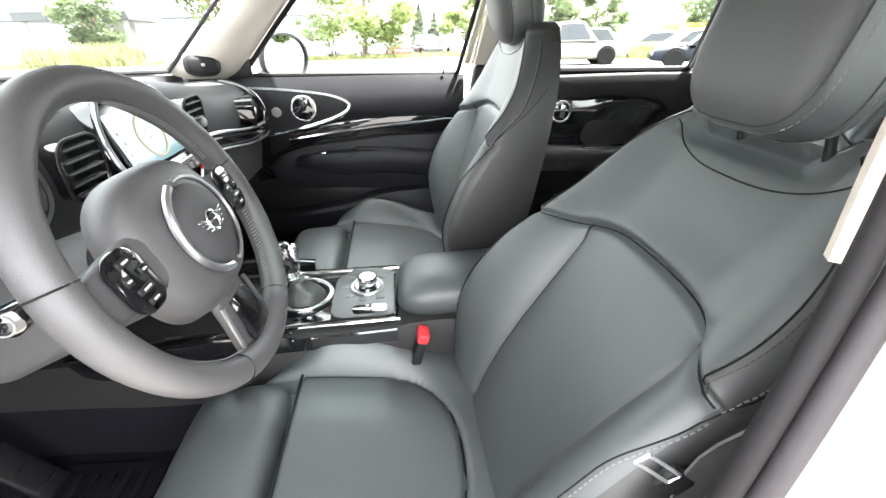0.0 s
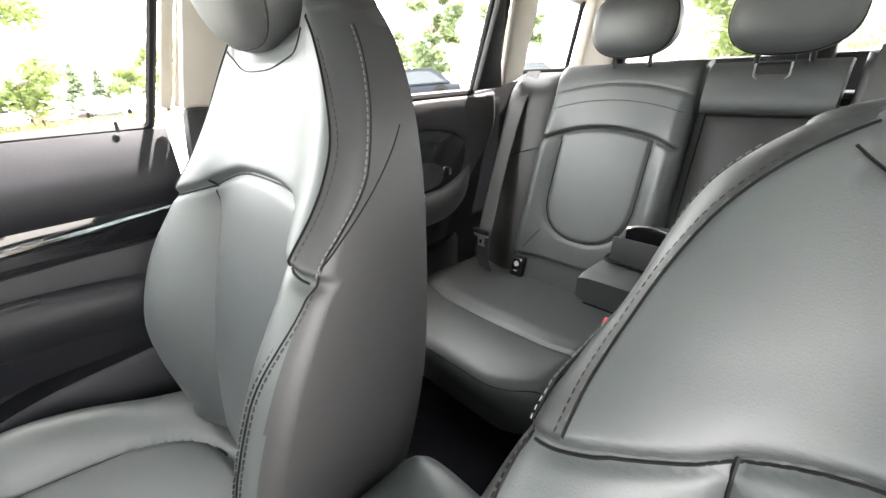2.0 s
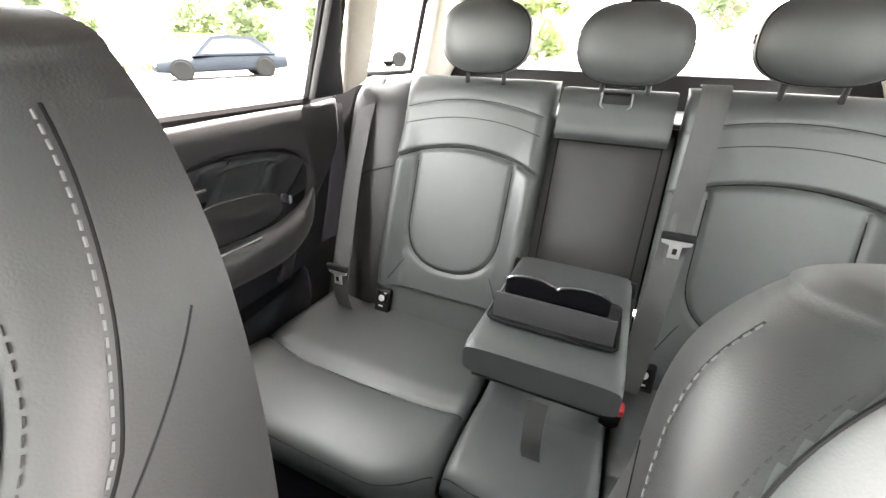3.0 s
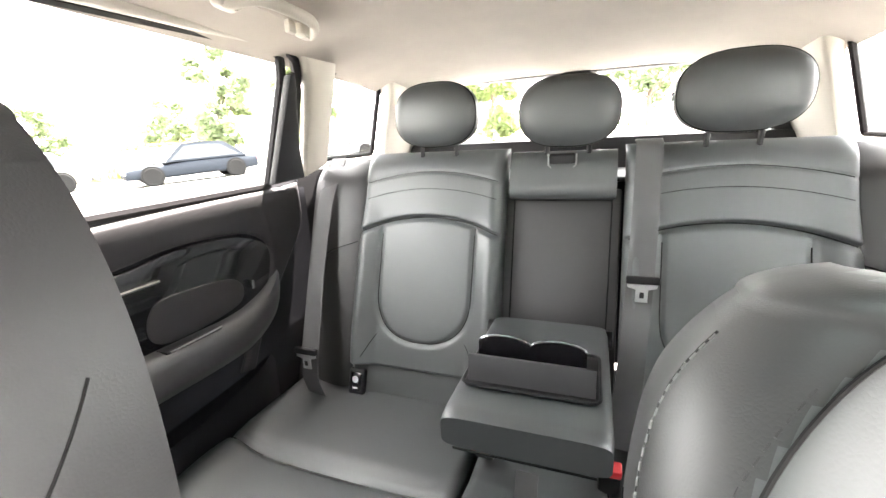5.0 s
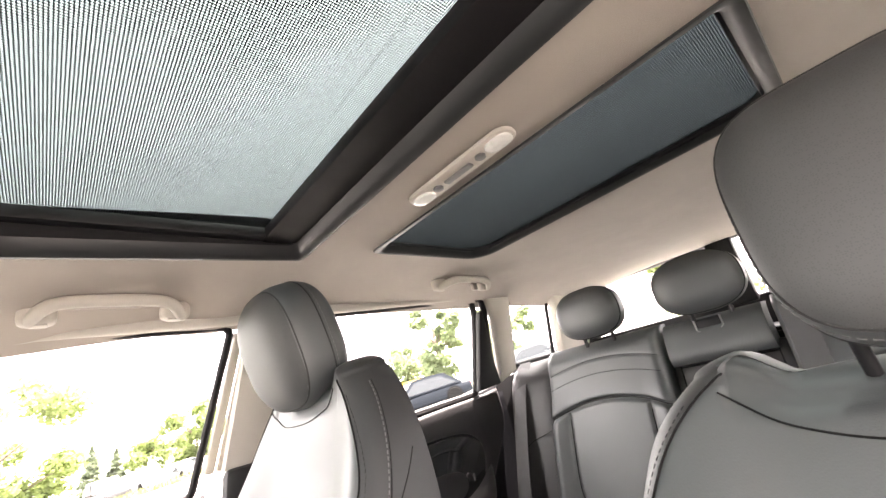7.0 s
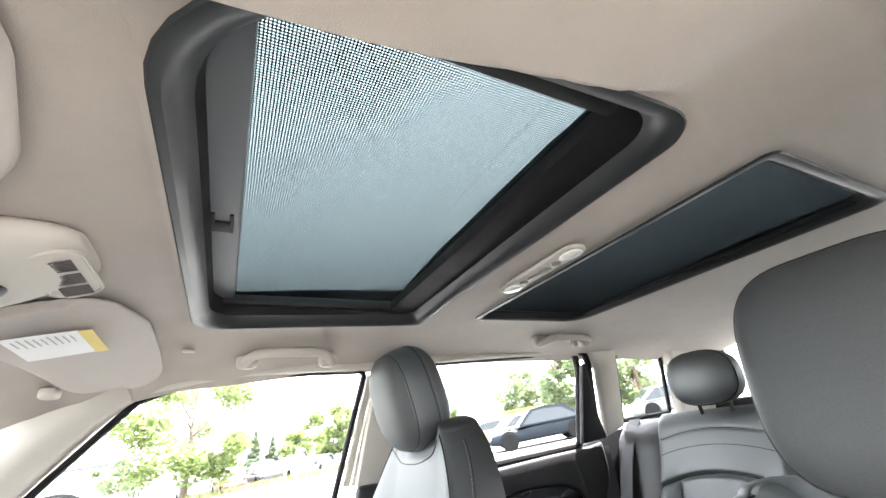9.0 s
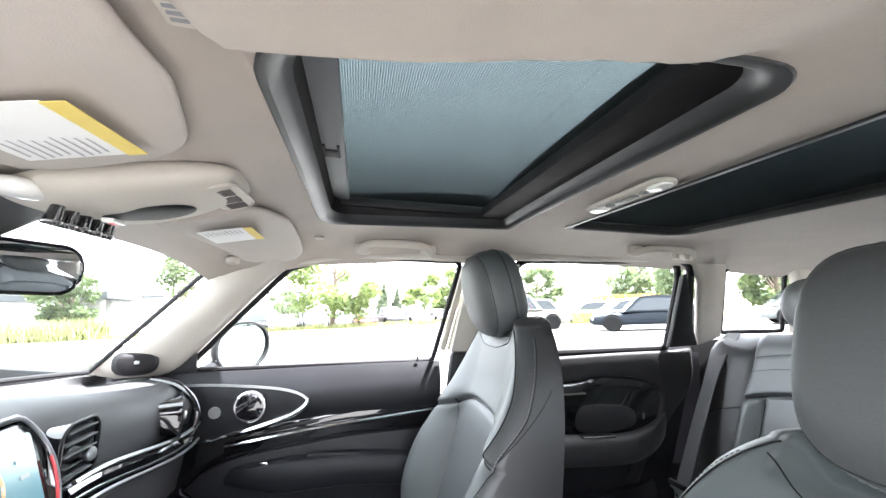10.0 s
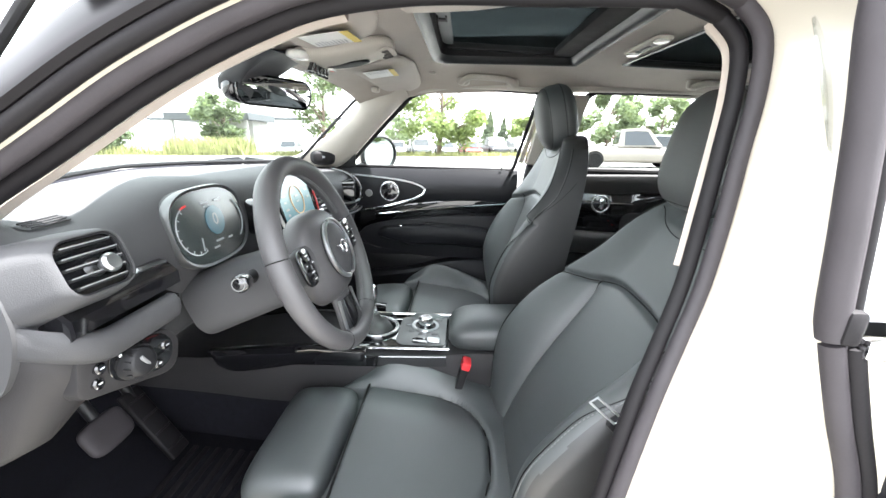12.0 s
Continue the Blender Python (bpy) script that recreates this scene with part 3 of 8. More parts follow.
    low2 = [(-0.285, 0.63), (-0.235, 0.60), (-0.12, 0.607), (0.1, 0.575), (0.452, 0.595), (0.452, 0.50), (-0.20, 0.48), (-0.27, 0.54)]
    part("hollow_shade", plate([Vector((x, yy(-0.002), z)) for x, z in low2], (0, s * -0.006, 0), 0.002), BLACKPL, door, "black plate painted as the shade under the pad")
    pad = spline([(-0.213, 0.643, 0), (-0.173, 0.686, 0), (-0.116, 0.712, 0), (-0.03, 0.731, 0), (0.072, 0.748, 0), (0.195, 0.767, 0), (0.356, 0.779, 0), (0.450, 0.784, 0)], 4) + spline([(0.450, 0.598, 0), (0.32, 0.588, 0), (0.207, 0.582, 0), (0.118, 0.578, 0), (-0.027, 0.592, 0), (-0.121, 0.609, 0), (-0.19, 0.628, 0)], 4)
    part("pad", plate([Vector((p.x, yy(0.018), p.y)) for p in pad], (0, s * -0.012, 0), 0.004), DOORPL, door, "charcoal oval pad")
    arm = [(-0.125, 0.672, 0.012), (-0.10, 0.690, 0.030), (-0.06, 0.700, 0.045), (0.05, 0.716, 0.060), (0.20, 0.728, 0.066), (0.35, 0.722, 0.066), (0.45, 0.715, 0.062)]
    rings = []
    for x, z, d in [tuple(v) for v in spline(arm, 6)]:
        hh = 0.016 + 0.044 * min(1, max(0, (x + 0.125) / 0.16)) ** 0.7
        sec = [(0.004, 0.0), (0.5, 0.006), (0.86, 0.0), (1.0, -0.014), (0.98, -0.75 * hh), (0.8, -1.25 * hh), (0.4, -1.45 * hh), (0.004, -1.4 * hh)]
        rings.append([Vector((x, yy(0.014 + d * a), z + b)) for a, b in sec])
    arm_ob = part("arm_rest", loft(rings), DOORPL, door, "padded charcoal arm rest")
    part("pull_recess", rbox((0.155, yy(0.050), 0.728), (0.135, 0.022, 0.010), 0.004), BLACKPL, arm_ob, "black pull handle slot")
    part("window_switch", rbox((-0.020, yy(0.048), 0.710), (0.020, 0.012, 0.008), 0.003), CHROME, arm_ob, "chrome window switch")
    sweep = [Vector((p.x, yy(0.030), p.y)) for p in spline([(-0.222, 0.650, 0), (-0.213, 0.634, 0), (-0.17, 0.616, 0), (-0.10, 0.601, 0)], 6)]
    part("lower_chrome", tube(sweep, 0.0026, 6), CHROME, door, "chrome arc under the arm rest")
    # lower bin
    rings = []
    for x, z, d in [tuple(v) for v in spline([(-0.40, 0.47, 0.03), (-0.15, 0.49, 0.055), (0.05, 0.53, 0.065), (0.2, 0.575, 0.065), (0.45, 0.60, 0.055)], 6)]:
        rings.append([Vector((x, yy(-0.04), z)), Vector((x, yy(d), z)), Vector((x, yy(d + 0.008), z - 0.012)), Vector((x, yy(d), 0.40)), Vector((x, yy(-0.04), 0.38))])
    part("door_bin", loft(rings), DOORPL, door, "lower door bin")
    part("lock_pin", lathe(((0.001, 0.018), (0.003, 0.017), (0.0032, 0.0)), (0.385, s * 0.694, sill_z(0.385)), (0, 0, 1), 10), BLACKPL, door)
    return door


front_door(1, "door_front_passenger", "charcoal passenger door panel with chrome-edged oval")


def belly_rear(x, h):
    return 0.012 * min(1, h / 0.03) - 0.030 * min(1, max(0, (h - 0.40) / 0.1))


def rear_door(s, name, label):
    door = thing(name, label, "door", (1.0, s * 0.72, 0.35), kind="structure")
    part("skin", door_skin(s, 0.60, 1.38, 0.38, belly_rear), DOORPL, door, "charcoal moulded door skin")

    def yy(o):
        return s * (0.70 - o)

    # soft upper trim that curls down behind the dish
    inner = spline([(0.62, 0.893, 0), (0.74, 0.897, 0), (0.875, 0.909, 0), (0.974, 0.924, 0), (1.10, 0.922, 0), (1.165, 0.910, 0), (1.207, 0.880, 0), (1.212, 0.845, 0), (1.197, 0.800, 0), (1.165, 0.755, 0), (1.125, 0.690, 0), (1.075, 0.600, 0)], 4)
    outer = spline([(1.115, 0.590, 0), (1.165, 0.690, 0), (1.250, 0.795, 0), (1.325, 0.885, 0), (1.345, 0.940, 0)], 4)
    top = [Vector((x, sill_z(x) - 0.006, 0)) for x in (1.340, 1.28, 1.20, 1.10, 1.0, 0.90, 0.80, 0.70, 0.62)]
    part("upper_trim", plate([Vector((p.x, yy(0.010), p.y)) for p in inner + outer + top], (0, s * -0.018, 0), 0.010), LOWDASH, door, "soft dark grey upper trim", 60)
    dish = spline([(0.70, 0.890, 0), (0.875, 0.905, 0), (0.974, 0.920, 0), (1.10, 0.918, 0), (1.180, 0.895, 0), (1.208, 0.860, 0), (1.195, 0.800, 0), (1.150, 0.752, 0), (0.9, 0.735, 0), (0.70, 0.74, 0)], 5, True)
    part("gloss_dish", plate([Vector((p.x, yy(0.016), p.y)) for p in dish], (0, s * -0.010, 0), 0.004), PIANO, door, "gloss black dished inlay")
    pad = spline([(0.893, 0.775, 0), (0.900, 0.815, 0), (0.93, 0.836, 0), (1.02, 0.836, 0), (1.085, 0.827, 0), (1.112, 0.800, 0), (1.09, 0.765, 0), (0.99, 0.750, 0), (0.92, 0.752, 0)], 5, True)
    part("pad", plate([Vector((p.x, yy(0.025), p.y)) for p in pad], (0, s * -0.006, 0), 0.003), LOWDASH, door, "charcoal inset pad")
    ring = part("handle_ring", torus((0.80, yy(0.034), 0.865), (0, 1, 0), 0.034, 0.005, 36, 10), CHROME, door, "chrome ring round the door handle")
    part("handle_lever", rbox((0.806, yy(0.036), 0.865), (0.020, 0.008, 0.046), 0.004), CHROME, ring, "chrome release lever")
    part("bright_line", tube([Vector((x, yy(0.029), z)) for x, z in ((0.66, 0.862), (0.80, 0.868), (0.93, 0.872))], 0.004, 8), CHROME, door, "chrome strip")
    part("switch", rbox((1.135, yy(0.032), 0.80), (0.010, 0.008, 0.022), 0.003), CHROME, door, "chrome switch")
    rings = []
    for x, z, d in [tuple(v) for v in spline([(0.62, 0.742, 0.062), (0.85, 0.744, 0.072), (1.05, 0.744, 0.070), (1.13, 0.758, 0.060), (1.19, 0.785, 0.042), (1.225, 0.815, 0.022)], 6)]:
        sec = [(0.0, 0.0), (0.5, 0.006), (0.9, 0.0), (1.0, -0.016), (0.95, -0.05), (0.6, -0.085), (0.0, -0.10)]
        rings.append([Vector((x, yy(0.006 + d * a), z + b)) for a, b in sec])
    arm_ob = part("arm_rest", loft(rings), LEATHER_SIDE, door, "padded charcoal arm rest", 60)
    part("recess_edge", tube([(0.90, yy(0.066), 0.750), (0.955, yy(0.067), 0.751), (1.012, yy(0.064), 0.752)], 0.0018, 6), SATINGREY, arm_ob, "thin grey edge of the pull slot")
    part("pull_recess", rbox((0.955, yy(0.048), 0.748), (0.12, 0.030, 0.008), 0.004), BLACKPL, arm_ob, "black pull handle slot")
    rings = []
    for x, z, d in [tuple(v) for v in spline([(0.62, 0.56, 0.045), (0.90, 0.565, 0.05), (1.10, 0.58, 0.03), (1.2, 0.60, 0.0)], 5)]:
        rings.append([Vector((x, yy(-0.04), z)), Vector((x, yy(d), z)), Vector((x, yy(d), 0.42)), Vector((x, yy(-0.04), 0.40))])
    part("door_bin", loft(rings), DOORPL, door, "lower door bin")
    return door


rear_door(1, "door_rear_passenger", "charcoal rear passenger door panel with gloss dish")
rear_door(-1, "door_rear_driver", "charcoal rear driver side door panel")

# floor, firewall, tail
floor = solo("floor", rbox((0.45, 0, 0.255), (2.95, 1.52, 0.05), 0.01), CARPET, "black carpeted car floor", "floor", "structure")
solo("wall_firewall", plate([(-0.95, -0.74, 0.25), (-0.95, 0.74, 0.25), (-0.72, 0.74, 0.93), (-0.72, -0.74, 0.93)], (-0.03, 0, 0.01), 0.004), CARPET, "black carpeted firewall", "wall", "structure")
for s, nm in ((1, "passenger"), (-1, "driver")):
    solo("wall_kick_" + nm, plate([(-0.92, s * 0.74, 0.25), (-0.41, s * 0.74, 0.25), (-0.41, s * 0.74, 0.92), (-0.72, s * 0.74, 0.94)], (0, s * 0.03, 0), 0.004), BLACKPL, "black footwell side trim", "wall", "structure")
    solo("wall_tail_" + nm, plate([(1.36, s * 0.70, 0.28), (1.96, s * 0.70, 0.28), (1.96, s * 0.67, 1.07), (1.36, s * 0.69, 1.045)], (0, s * 0.03, 0), 0.004), BLACKPL, "black load bay side trim", "wall", "structure")
solo("trim_sill_passenger", rbox((0.50, 0.735, 0.33), (1.9, 0.06, 0.12), 0.01), BLACKPL, "black door sill trim", "trim", "structure")

# tail doors with their two panes
tail = thing("door_tail", "pair of rear tail doors with glass panes", "door", (1.93, 0, 0.35), kind="structure")
part("lower_panel", rbox((1.955, 0, 0.70), (0.04, 1.38, 0.82), 0.012), BLACKPL, tail, "black lower tail panel")
part("top_rail", rbox((1.945, 0, 1.333), (0.045, 1.18, 0.040), 0.010), BLACKPL, tail, "black upper window frame")
part("centre_post", rbox((1.93, 0, 1.21), (0.035, 0.085, 0.24), 0.010), BLACKPL, tail, "black post between the tail panes")
for s in (1, -1):
    part("side_post", plate([(1.94, s * 0.50, 1.33), (1.94, s * 0.58, 1.33), (1.94, s * 0.68, 1.06), (1.94, s * 0.56, 1.09)], (0.03, 0, 0), 0.008), BLACKPL, tail)
    g = part("pane", plate([(1.955, s * 0.03, 1.10), (1.955, s * 0.57, 1.10), (1.945, s * 0.51, 1.325), (1.945, s * 0.03, 1.325)], (0.004, 0, 0), 0), GLASS, tail, "clear tail glass pane")
    g.visible_shadow = False
shelf = solo("cargo_cover", rbox((1.68, 0, 1.005), (0.42, 1.16, 0.012), 0.005), BLACKPL, "black load cover behind the rear seats", "load cover")

# windscreen
def ws_low(y):
    return Vector((-0.64 + 0.60 * y * y, y, 0.945 + 0.02 * (1 - abs(y))))


def ws_top(y):
    return Vector((-0.268 + 0.30 * y * y, y, 1.262 - 0.02 * abs(y) / 0.58))


ws = thing("window_windscreen", "large curved windscreen", "window", (-0.5, 0, 0.95), kind="structure")
ys = [-0.60 + 1.20 * i / 24 for i in range(25)]
rings = []
for y in ys:
    a, b = ws_low(y), ws_top(y)
    rings.append([a.lerp(b, k / 8) + Vector((-0.02 * math.sin(math.pi * k / 8), 0, 0.012 * math.sin(math.pi * k / 8))) for k in range(9)])
p = part("pane", loft(rings, caps=False, closed=False), SCREENGLASS, ws, "faintly green windscreen glass")
p.visible_shadow = False
edge = [ws_low(y) for y in ys] + [ws_low(0.60).lerp(ws_top(0.60), k / 8) for k in range(1, 8)] + [ws_top(y) for y in reversed(ys)] + [ws_top(-0.60).lerp(ws_low(-0.60), k / 8) for k in range(1, 8)]
part("black_edge", tube(edge, 0.006, 8, closed=True), BLACKPL, ws, "black ceramic edge")

# driver's door aperture: front pillar and roof (from the dash to the rear corner), then the centre pillar
AP = [(-0.36, 0.80), (-0.34, 0.92), (-0.28, 0.985), (-0.19, 1.05), (-0.10, 1.113), (-0.04, 1.150), (0.02, 1.182), (0.08, 1.206), (0.17, 1.222), (0.27, 1.227), (0.35, 1.230), (0.405, 1.230)]


def ap_y(z):
    return lerp_table(((0.36, 0.70), (0.70, 0.675), (0.97, 0.625), (1.10, 0.605), (1.24, 0.585)), z)


apl = spline([(x, 0, z) for x, z in AP], 5)
apn = []
for i, p in enumerate(apl):
    a, b = apl[max(i - 1, 0)], apl[min(i + 1, len(apl) - 1)]
    t = (b - a).normalized()
    apn.append(Vector((-t.z, 0, t.x)))
# centre pillar: inner and outer edge of the seal, and the rear door's gap
B_IN = [(0.443, -0.562, 1.224), (0.468, -0.557, 1.204), (0.476, -0.556, 1.165), (0.474, -0.560, 1.110), (0.469, -0.566, 1.05), (0.458, -0.580, 0.97), (0.440, -0.594, 0.90), (0.422, -0.606, 0.83), (0.405, -0.615, 0.70), (0.382, -0.630, 0.55), (0.355, -0.65, 0.44), (0.29, -0.67, 0.38), (0.10, -0.68, 0.36)]
B_OUT = [(0.462, -0.596, 1.246), (0.492, -0.595, 1.218), (0.502, -0.595, 1.168), (0.501, -0.596, 1.110), (0.501, -0.598, 1.05), (0.494, -0.603, 0.97), (0.473, -0.618, 0.90), (0.455, -0.630, 0.83), (0.432, -0.642, 0.70), (0.405, -0.658, 0.55), (0.375, -0.680, 0.43), (0.30, -0.70, 0.36), (0.10, -0.71, 0.34)]
GAP = ((0.30, 0.640), (0.60, 0.625), (0.818, 0.577), (0.918, 0.536), (0.963, 0.516), (0.978, 0.508), (1.043, 0.497), (1.125, 0.483), (1.168, 0.473), (1.23, 0.460))
bin_l, bout_l = spline(B_IN, 5), spline(B_OUT, 5)


def ap_ring(off, out, k):
    """A line round the doorway: off and out on the front part, share k from inner to outer edge on the pillar."""
    fr = [Vector((p.x, -ap_y(p.z) - out, p.z)) + n * off for p, n in zip(apl, apn)]
    return fr + [p.lerp(q, k) for p, q in zip(bin_l, bout_l)]


def lip_thin(p):
    """0 along the front pillar and roof, 1 along the centre pillar."""
    return min(1, max(0, (p.x - 0.30) / 0.15)) if p.z > 0.42 else 1


inner, outer = spline(ap_ring(0.006, 0.005, 0.26), 2), spline(ap_ring(0.0155, 0.027, 0.68), 2)
seal = thing("seal_driver_door", "thick black double-lipped rubber seal round the open doorway", "seal", (0.1, -0.65, 0.36), kind="structure")
part("inner_lip", tube(inner, [0.0115 - 0.0035 * lip_thin(p) for p in inner], 12), RUBBER, seal, "dark inner rubber lip", 60)
# outer lip faces the sky: that light is put into a paler rubber
part("outer_lip", tube(outer, [0.0125 - 0.0045 * lip_thin(p) for p in outer], 12), RUBBER_SOFT, seal, "outer rubber lip, painted paler for the sky light on it", 60)
full = ap_ring(0, 0, 0)
keep = [i for i, p in enumerate(full) if p.z > 0.985]
rows3 = [ap_ring(0.006, -0.030, -0.20), ap_ring(-0.005, -0.020, -0.06), ap_ring(-0.002, -0.008, 0.10)]
rows3[0] = [p + Vector((0.010 if p.x > 0.43 else 0, 0.004 if p.x > 0.43 else 0, 0)) for p in rows3[0]]
for nm, sel in (("front", [i for i in keep if full[i].x < 0.10]), ("centre", [i for i in keep if full[i].x > 0.43])):
    solo("trim_doorway_" + nm, loft([[r[i] for r in rows3] for i in sel], caps=False, closed=False), CLOTH, "beige inner edge of the open doorway", "trim", "structure")
# cream strip, outer rubber and black roof edge along pillar and roof
front = range(len(apl))


def strip(lines):
    return loft([[r[i] for r in lines] for i in front], caps=False, closed=False)


solo("body_frame_driver", strip([ap_ring(0.006, 0.020, 0), ap_ring(0.013, 0.028, 0), ap_ring(0.0155, 0.037, 0), ap_ring(0.019, 0.046, 0), ap_ring(0.035, 0.044, 0)]), PAINT, "cream white painted body frame over the open doorway", "car body", "structure")
solo("seal_roof_edge", tube([p for i, p in enumerate(ap_ring(0.0255, 0.0475, 0)) if i in front], 0.0085, 10), RUBBER, "black outer rubber seal along the roof edge", "seal", "structure", sharp=60)
solo("body_roof_edge_driver", strip([ap_ring(0.030, 0.046, 0), ap_ring(0.031, 0.056, 0), ap_ring(0.036, 0.061, 0), ap_ring(0.043, 0.060, 0), ap_ring(0.075, 0.035, 0)]), EDGEBLACK, "gloss black roof edge over the doorway", "car body", "structure")
# outside of the centre pillar, up to the rear door's gap
rings = []
for p, q in zip(bin_l, bout_l):
    if q.z > 0.40:
        gx = lerp_table(GAP, q.z)
        z = q.z
        a0 = p.lerp(q, 0.55) + Vector((0.006, 0.006, 0))
        a1 = q + Vector((0.002, -0.004, 0))
        e = Vector((max(gx, a1.x + 0.012), -0.700, z))
        rings.append([a0, a1, a1.lerp(e, 0.25) + Vector((0.004, -0.014, 0)), a1.lerp(e, 0.6) + Vector((0.004, -0.018, 0)), a1.lerp(e, 0.9) + Vector((0.003, -0.008, 0)), e + Vector((0.006, 0, 0)), e + Vector((0.016, 0.012, 0))])
top = [v + Vector((-0.02, 0.004, 0.03)) for v in rings[0]]
solo("body_pillar_driver", loft([top] + rings, caps=False, closed=False), PAINT, "cream white painted centre pillar beside the open doorway", "car body", "structure", sharp=60)
gap_low = [Vector((lerp_table(GAP, z) + 0.012, -0.702, z)) for z in (0.36, 0.45, 0.60, 0.72, 0.82, 0.90, 0.955, 0.968)]
gap_up = [Vector((lerp_table(GAP, z) + 0.013, -0.702, z)) for z in (0.972, 1.0, 1.06, 1.14, 1.20, 1.26)]
gs = thing("seal_rear_door", "black rubber seal along the rear door gap", "seal", (0.6, -0.70, 0.36), kind="structure")
part("lower_seal", tube(spline(gap_low, 5), 0.0095, 10), RUBBER_SOFT, gs, "lower door seal", 60)
part("lower_lip", tube([p + Vector((0.014, -0.004, 0)) for p in spline(gap_low, 5)], 0.0075, 10), RUBBER, gs, "second lip", 60)
part("upper_seal", tube(spline(gap_up, 5), 0.0115, 10), RUBBER_SOFT, gs, "upper window frame seal", 60)
part("upper_lip", tube([p + Vector((0.013, -0.002, 0)) for p in spline(gap_up, 5)], 0.0055, 10), RUBBER, gs, "inner frame lip", 60)
# rear door from outside
rd = thing("door_rear_outside", "cream white rear side door, closed, with dark window", "door", (0.9, -0.72, 0.35), kind="structure")
part("outer_skin", plate([(0.662, -0.716, 0.36), (1.36, -0.716, 0.36), (1.36, -0.706, 0.985), (0.545, -0.706, 0.965), (0.563, -0.710, 0.918), (0.604, -0.714, 0.818), (0.650, -0.716, 0.60)], (0, 0.012, 0), 0.004), PAINT, rd, "cream white outer door skin")
part("chrome_line", rbox((0.955, -0.709, 0.979), (0.83, 0.016, 0.018), 0.005, m=Matrix.Rotation(radians(-1.4), 3, "Y")), CHROME, rd, "bright chrome waist line")
part("window_corner", rbox((0.528, -0.709, 0.985), (0.016, 0.014, 0.030), 0.005), RUBBER, rd, "black seal corner")
dg = part("dark_pane", plate([(0.530, -0.704, 0.990), (1.25, -0.704, 1.01), (1.20, -0.60, 1.27), (0.490, -0.60, 1.27)], (0, -0.004, 0), 0.0), DARKGLASS, rd, "dark tinted pane")
dg.visible_shadow = False
solo("trim_sill_rear_driver", rbox((0.98, -0.715, 0.33), (0.94, 0.06, 0.12), 0.01), BLACKPL, "black rear door sill trim", "trim", "structure")
solo("trim_sill_driver", rbox((0.02, -0.72, 0.325), (0.80, 0.10, 0.10), 0.015), PAINT, "cream white door sill", "sill", "structure")

# driver's door, swung wide open: out of view, added to shade the dashboard's end
dm_ = Matrix.Translation((-0.43, -0.745, 0)) @ Matrix.Rotation(radians(-68), 4, "Z")


def on_leaf(x, y, z):
    return dm_ @ Vector((x, y, z))


dd = thing("door_driver", "unseen driver door swung wide open, cream outside, black trim inside", "door", (-0.43, -0.745, 0.36), kind="structure")
leaf = [(0.02, 0.36), (0.86, 0.36), (0.90, 0.55), (0.98, 0.965), (0.0, 0.945), (-0.01, 0.60)]
part("outer_skin", plate([on_leaf(x, -0.05, z) for x, z in leaf], dm_.to_3x3() @ Vector((0, 0.04, 0)), 0.01), PAINT, dd, "cream white outer skin")
lining = part("inner_panel", plate([on_leaf(0.02 + x * 0.95, 0.035, 0.012 + z * 0.98) for x, z in leaf], dm_.to_3x3() @ Vector((0, -0.045, 0)), 0.015), DOORPL, dd, "charcoal inner panel")
part("arm_rest", loft([[on_leaf(x, y, z) for y, z in ((0.035, 0.60), (0.085, 0.62), (0.095, 0.66), (0.085, 0.69), (0.035, 0.70))] for x in (0.22, 0.26, 0.55, 0.74, 0.80)]), LEATHER, lining, "padded arm rest")
# ---------------- front seats ----------------
def smooth_table(tab, x):
    """Look-up in (x, y) pairs without kinks."""
    if x <= tab[0][0]:
        return tab[0][1]
    if x >= tab[-1][0]:
        return tab[-1][1]
    n = len(tab)
    for i in range(n - 1):
        (a, ya), (b, yb) = tab[i], tab[i + 1]
        if x <= b:
            m0 = (yb - tab[i - 1][1]) / (b - tab[i - 1][0]) if i > 0 else (yb - ya) / (b - a)
            m1 = (tab[i + 2][1] - ya) / (tab[i + 2][0] - a) if i + 2 < n else (yb - ya) / (b - a)
            h = b - a
            t = (x - a) / h
            return (2 * t ** 3 - 3 * t * t + 1) * ya + (t ** 3 - 2 * t * t + t) * h * m0 + (3 * t * t - 2 * t ** 3) * yb + (t ** 3 - t * t) * h * m1
    return tab[-1][1]


def step01(t):
    t = min(1, max(0, t))
    return t * t * (3 - 2 * t)


XC = ((0.52, 0.385), (0.58, 0.390), (0.66, 0.401), (0.75, 0.424), (0.85, 0.454), (0.93, 0.476), (1.0, 0.493), (1.12, 0.515))
BOL = ((0.54, 0.030), (0.62, 0.058), (0.70, 0.078), (0.80, 0.074), (0.88, 0.050), (0.95, 0.028), (1.02, 0.012), (1.12, 0.0))
HW = ((0.54, 0.205), (0.64, 0.228), (0.76, 0.240), (0.88, 0.228), (0.98, 0.205), (1.05, 0.174), (1.09, 0.142), (1.12, 0.104))
XB = ((0.54, 0.505), (0.63, 0.522), (0.80, 0.545), (1.0, 0.572), (1.12, 0.578))


def groove(d, w=0.006, depth=0.008):
    return depth * math.exp(-(d / w) ** 2)


def insert_edge(z, slim=0.0):
    """Half width of the centre insert of the backrest."""
    return smooth_table(((0.54, 0.108), (0.62, 0.116), (0.75, 0.134), (0.84, 0.143), (0.92, 0.147)), z) - slim * step01((z - 0.55) / 0.25)


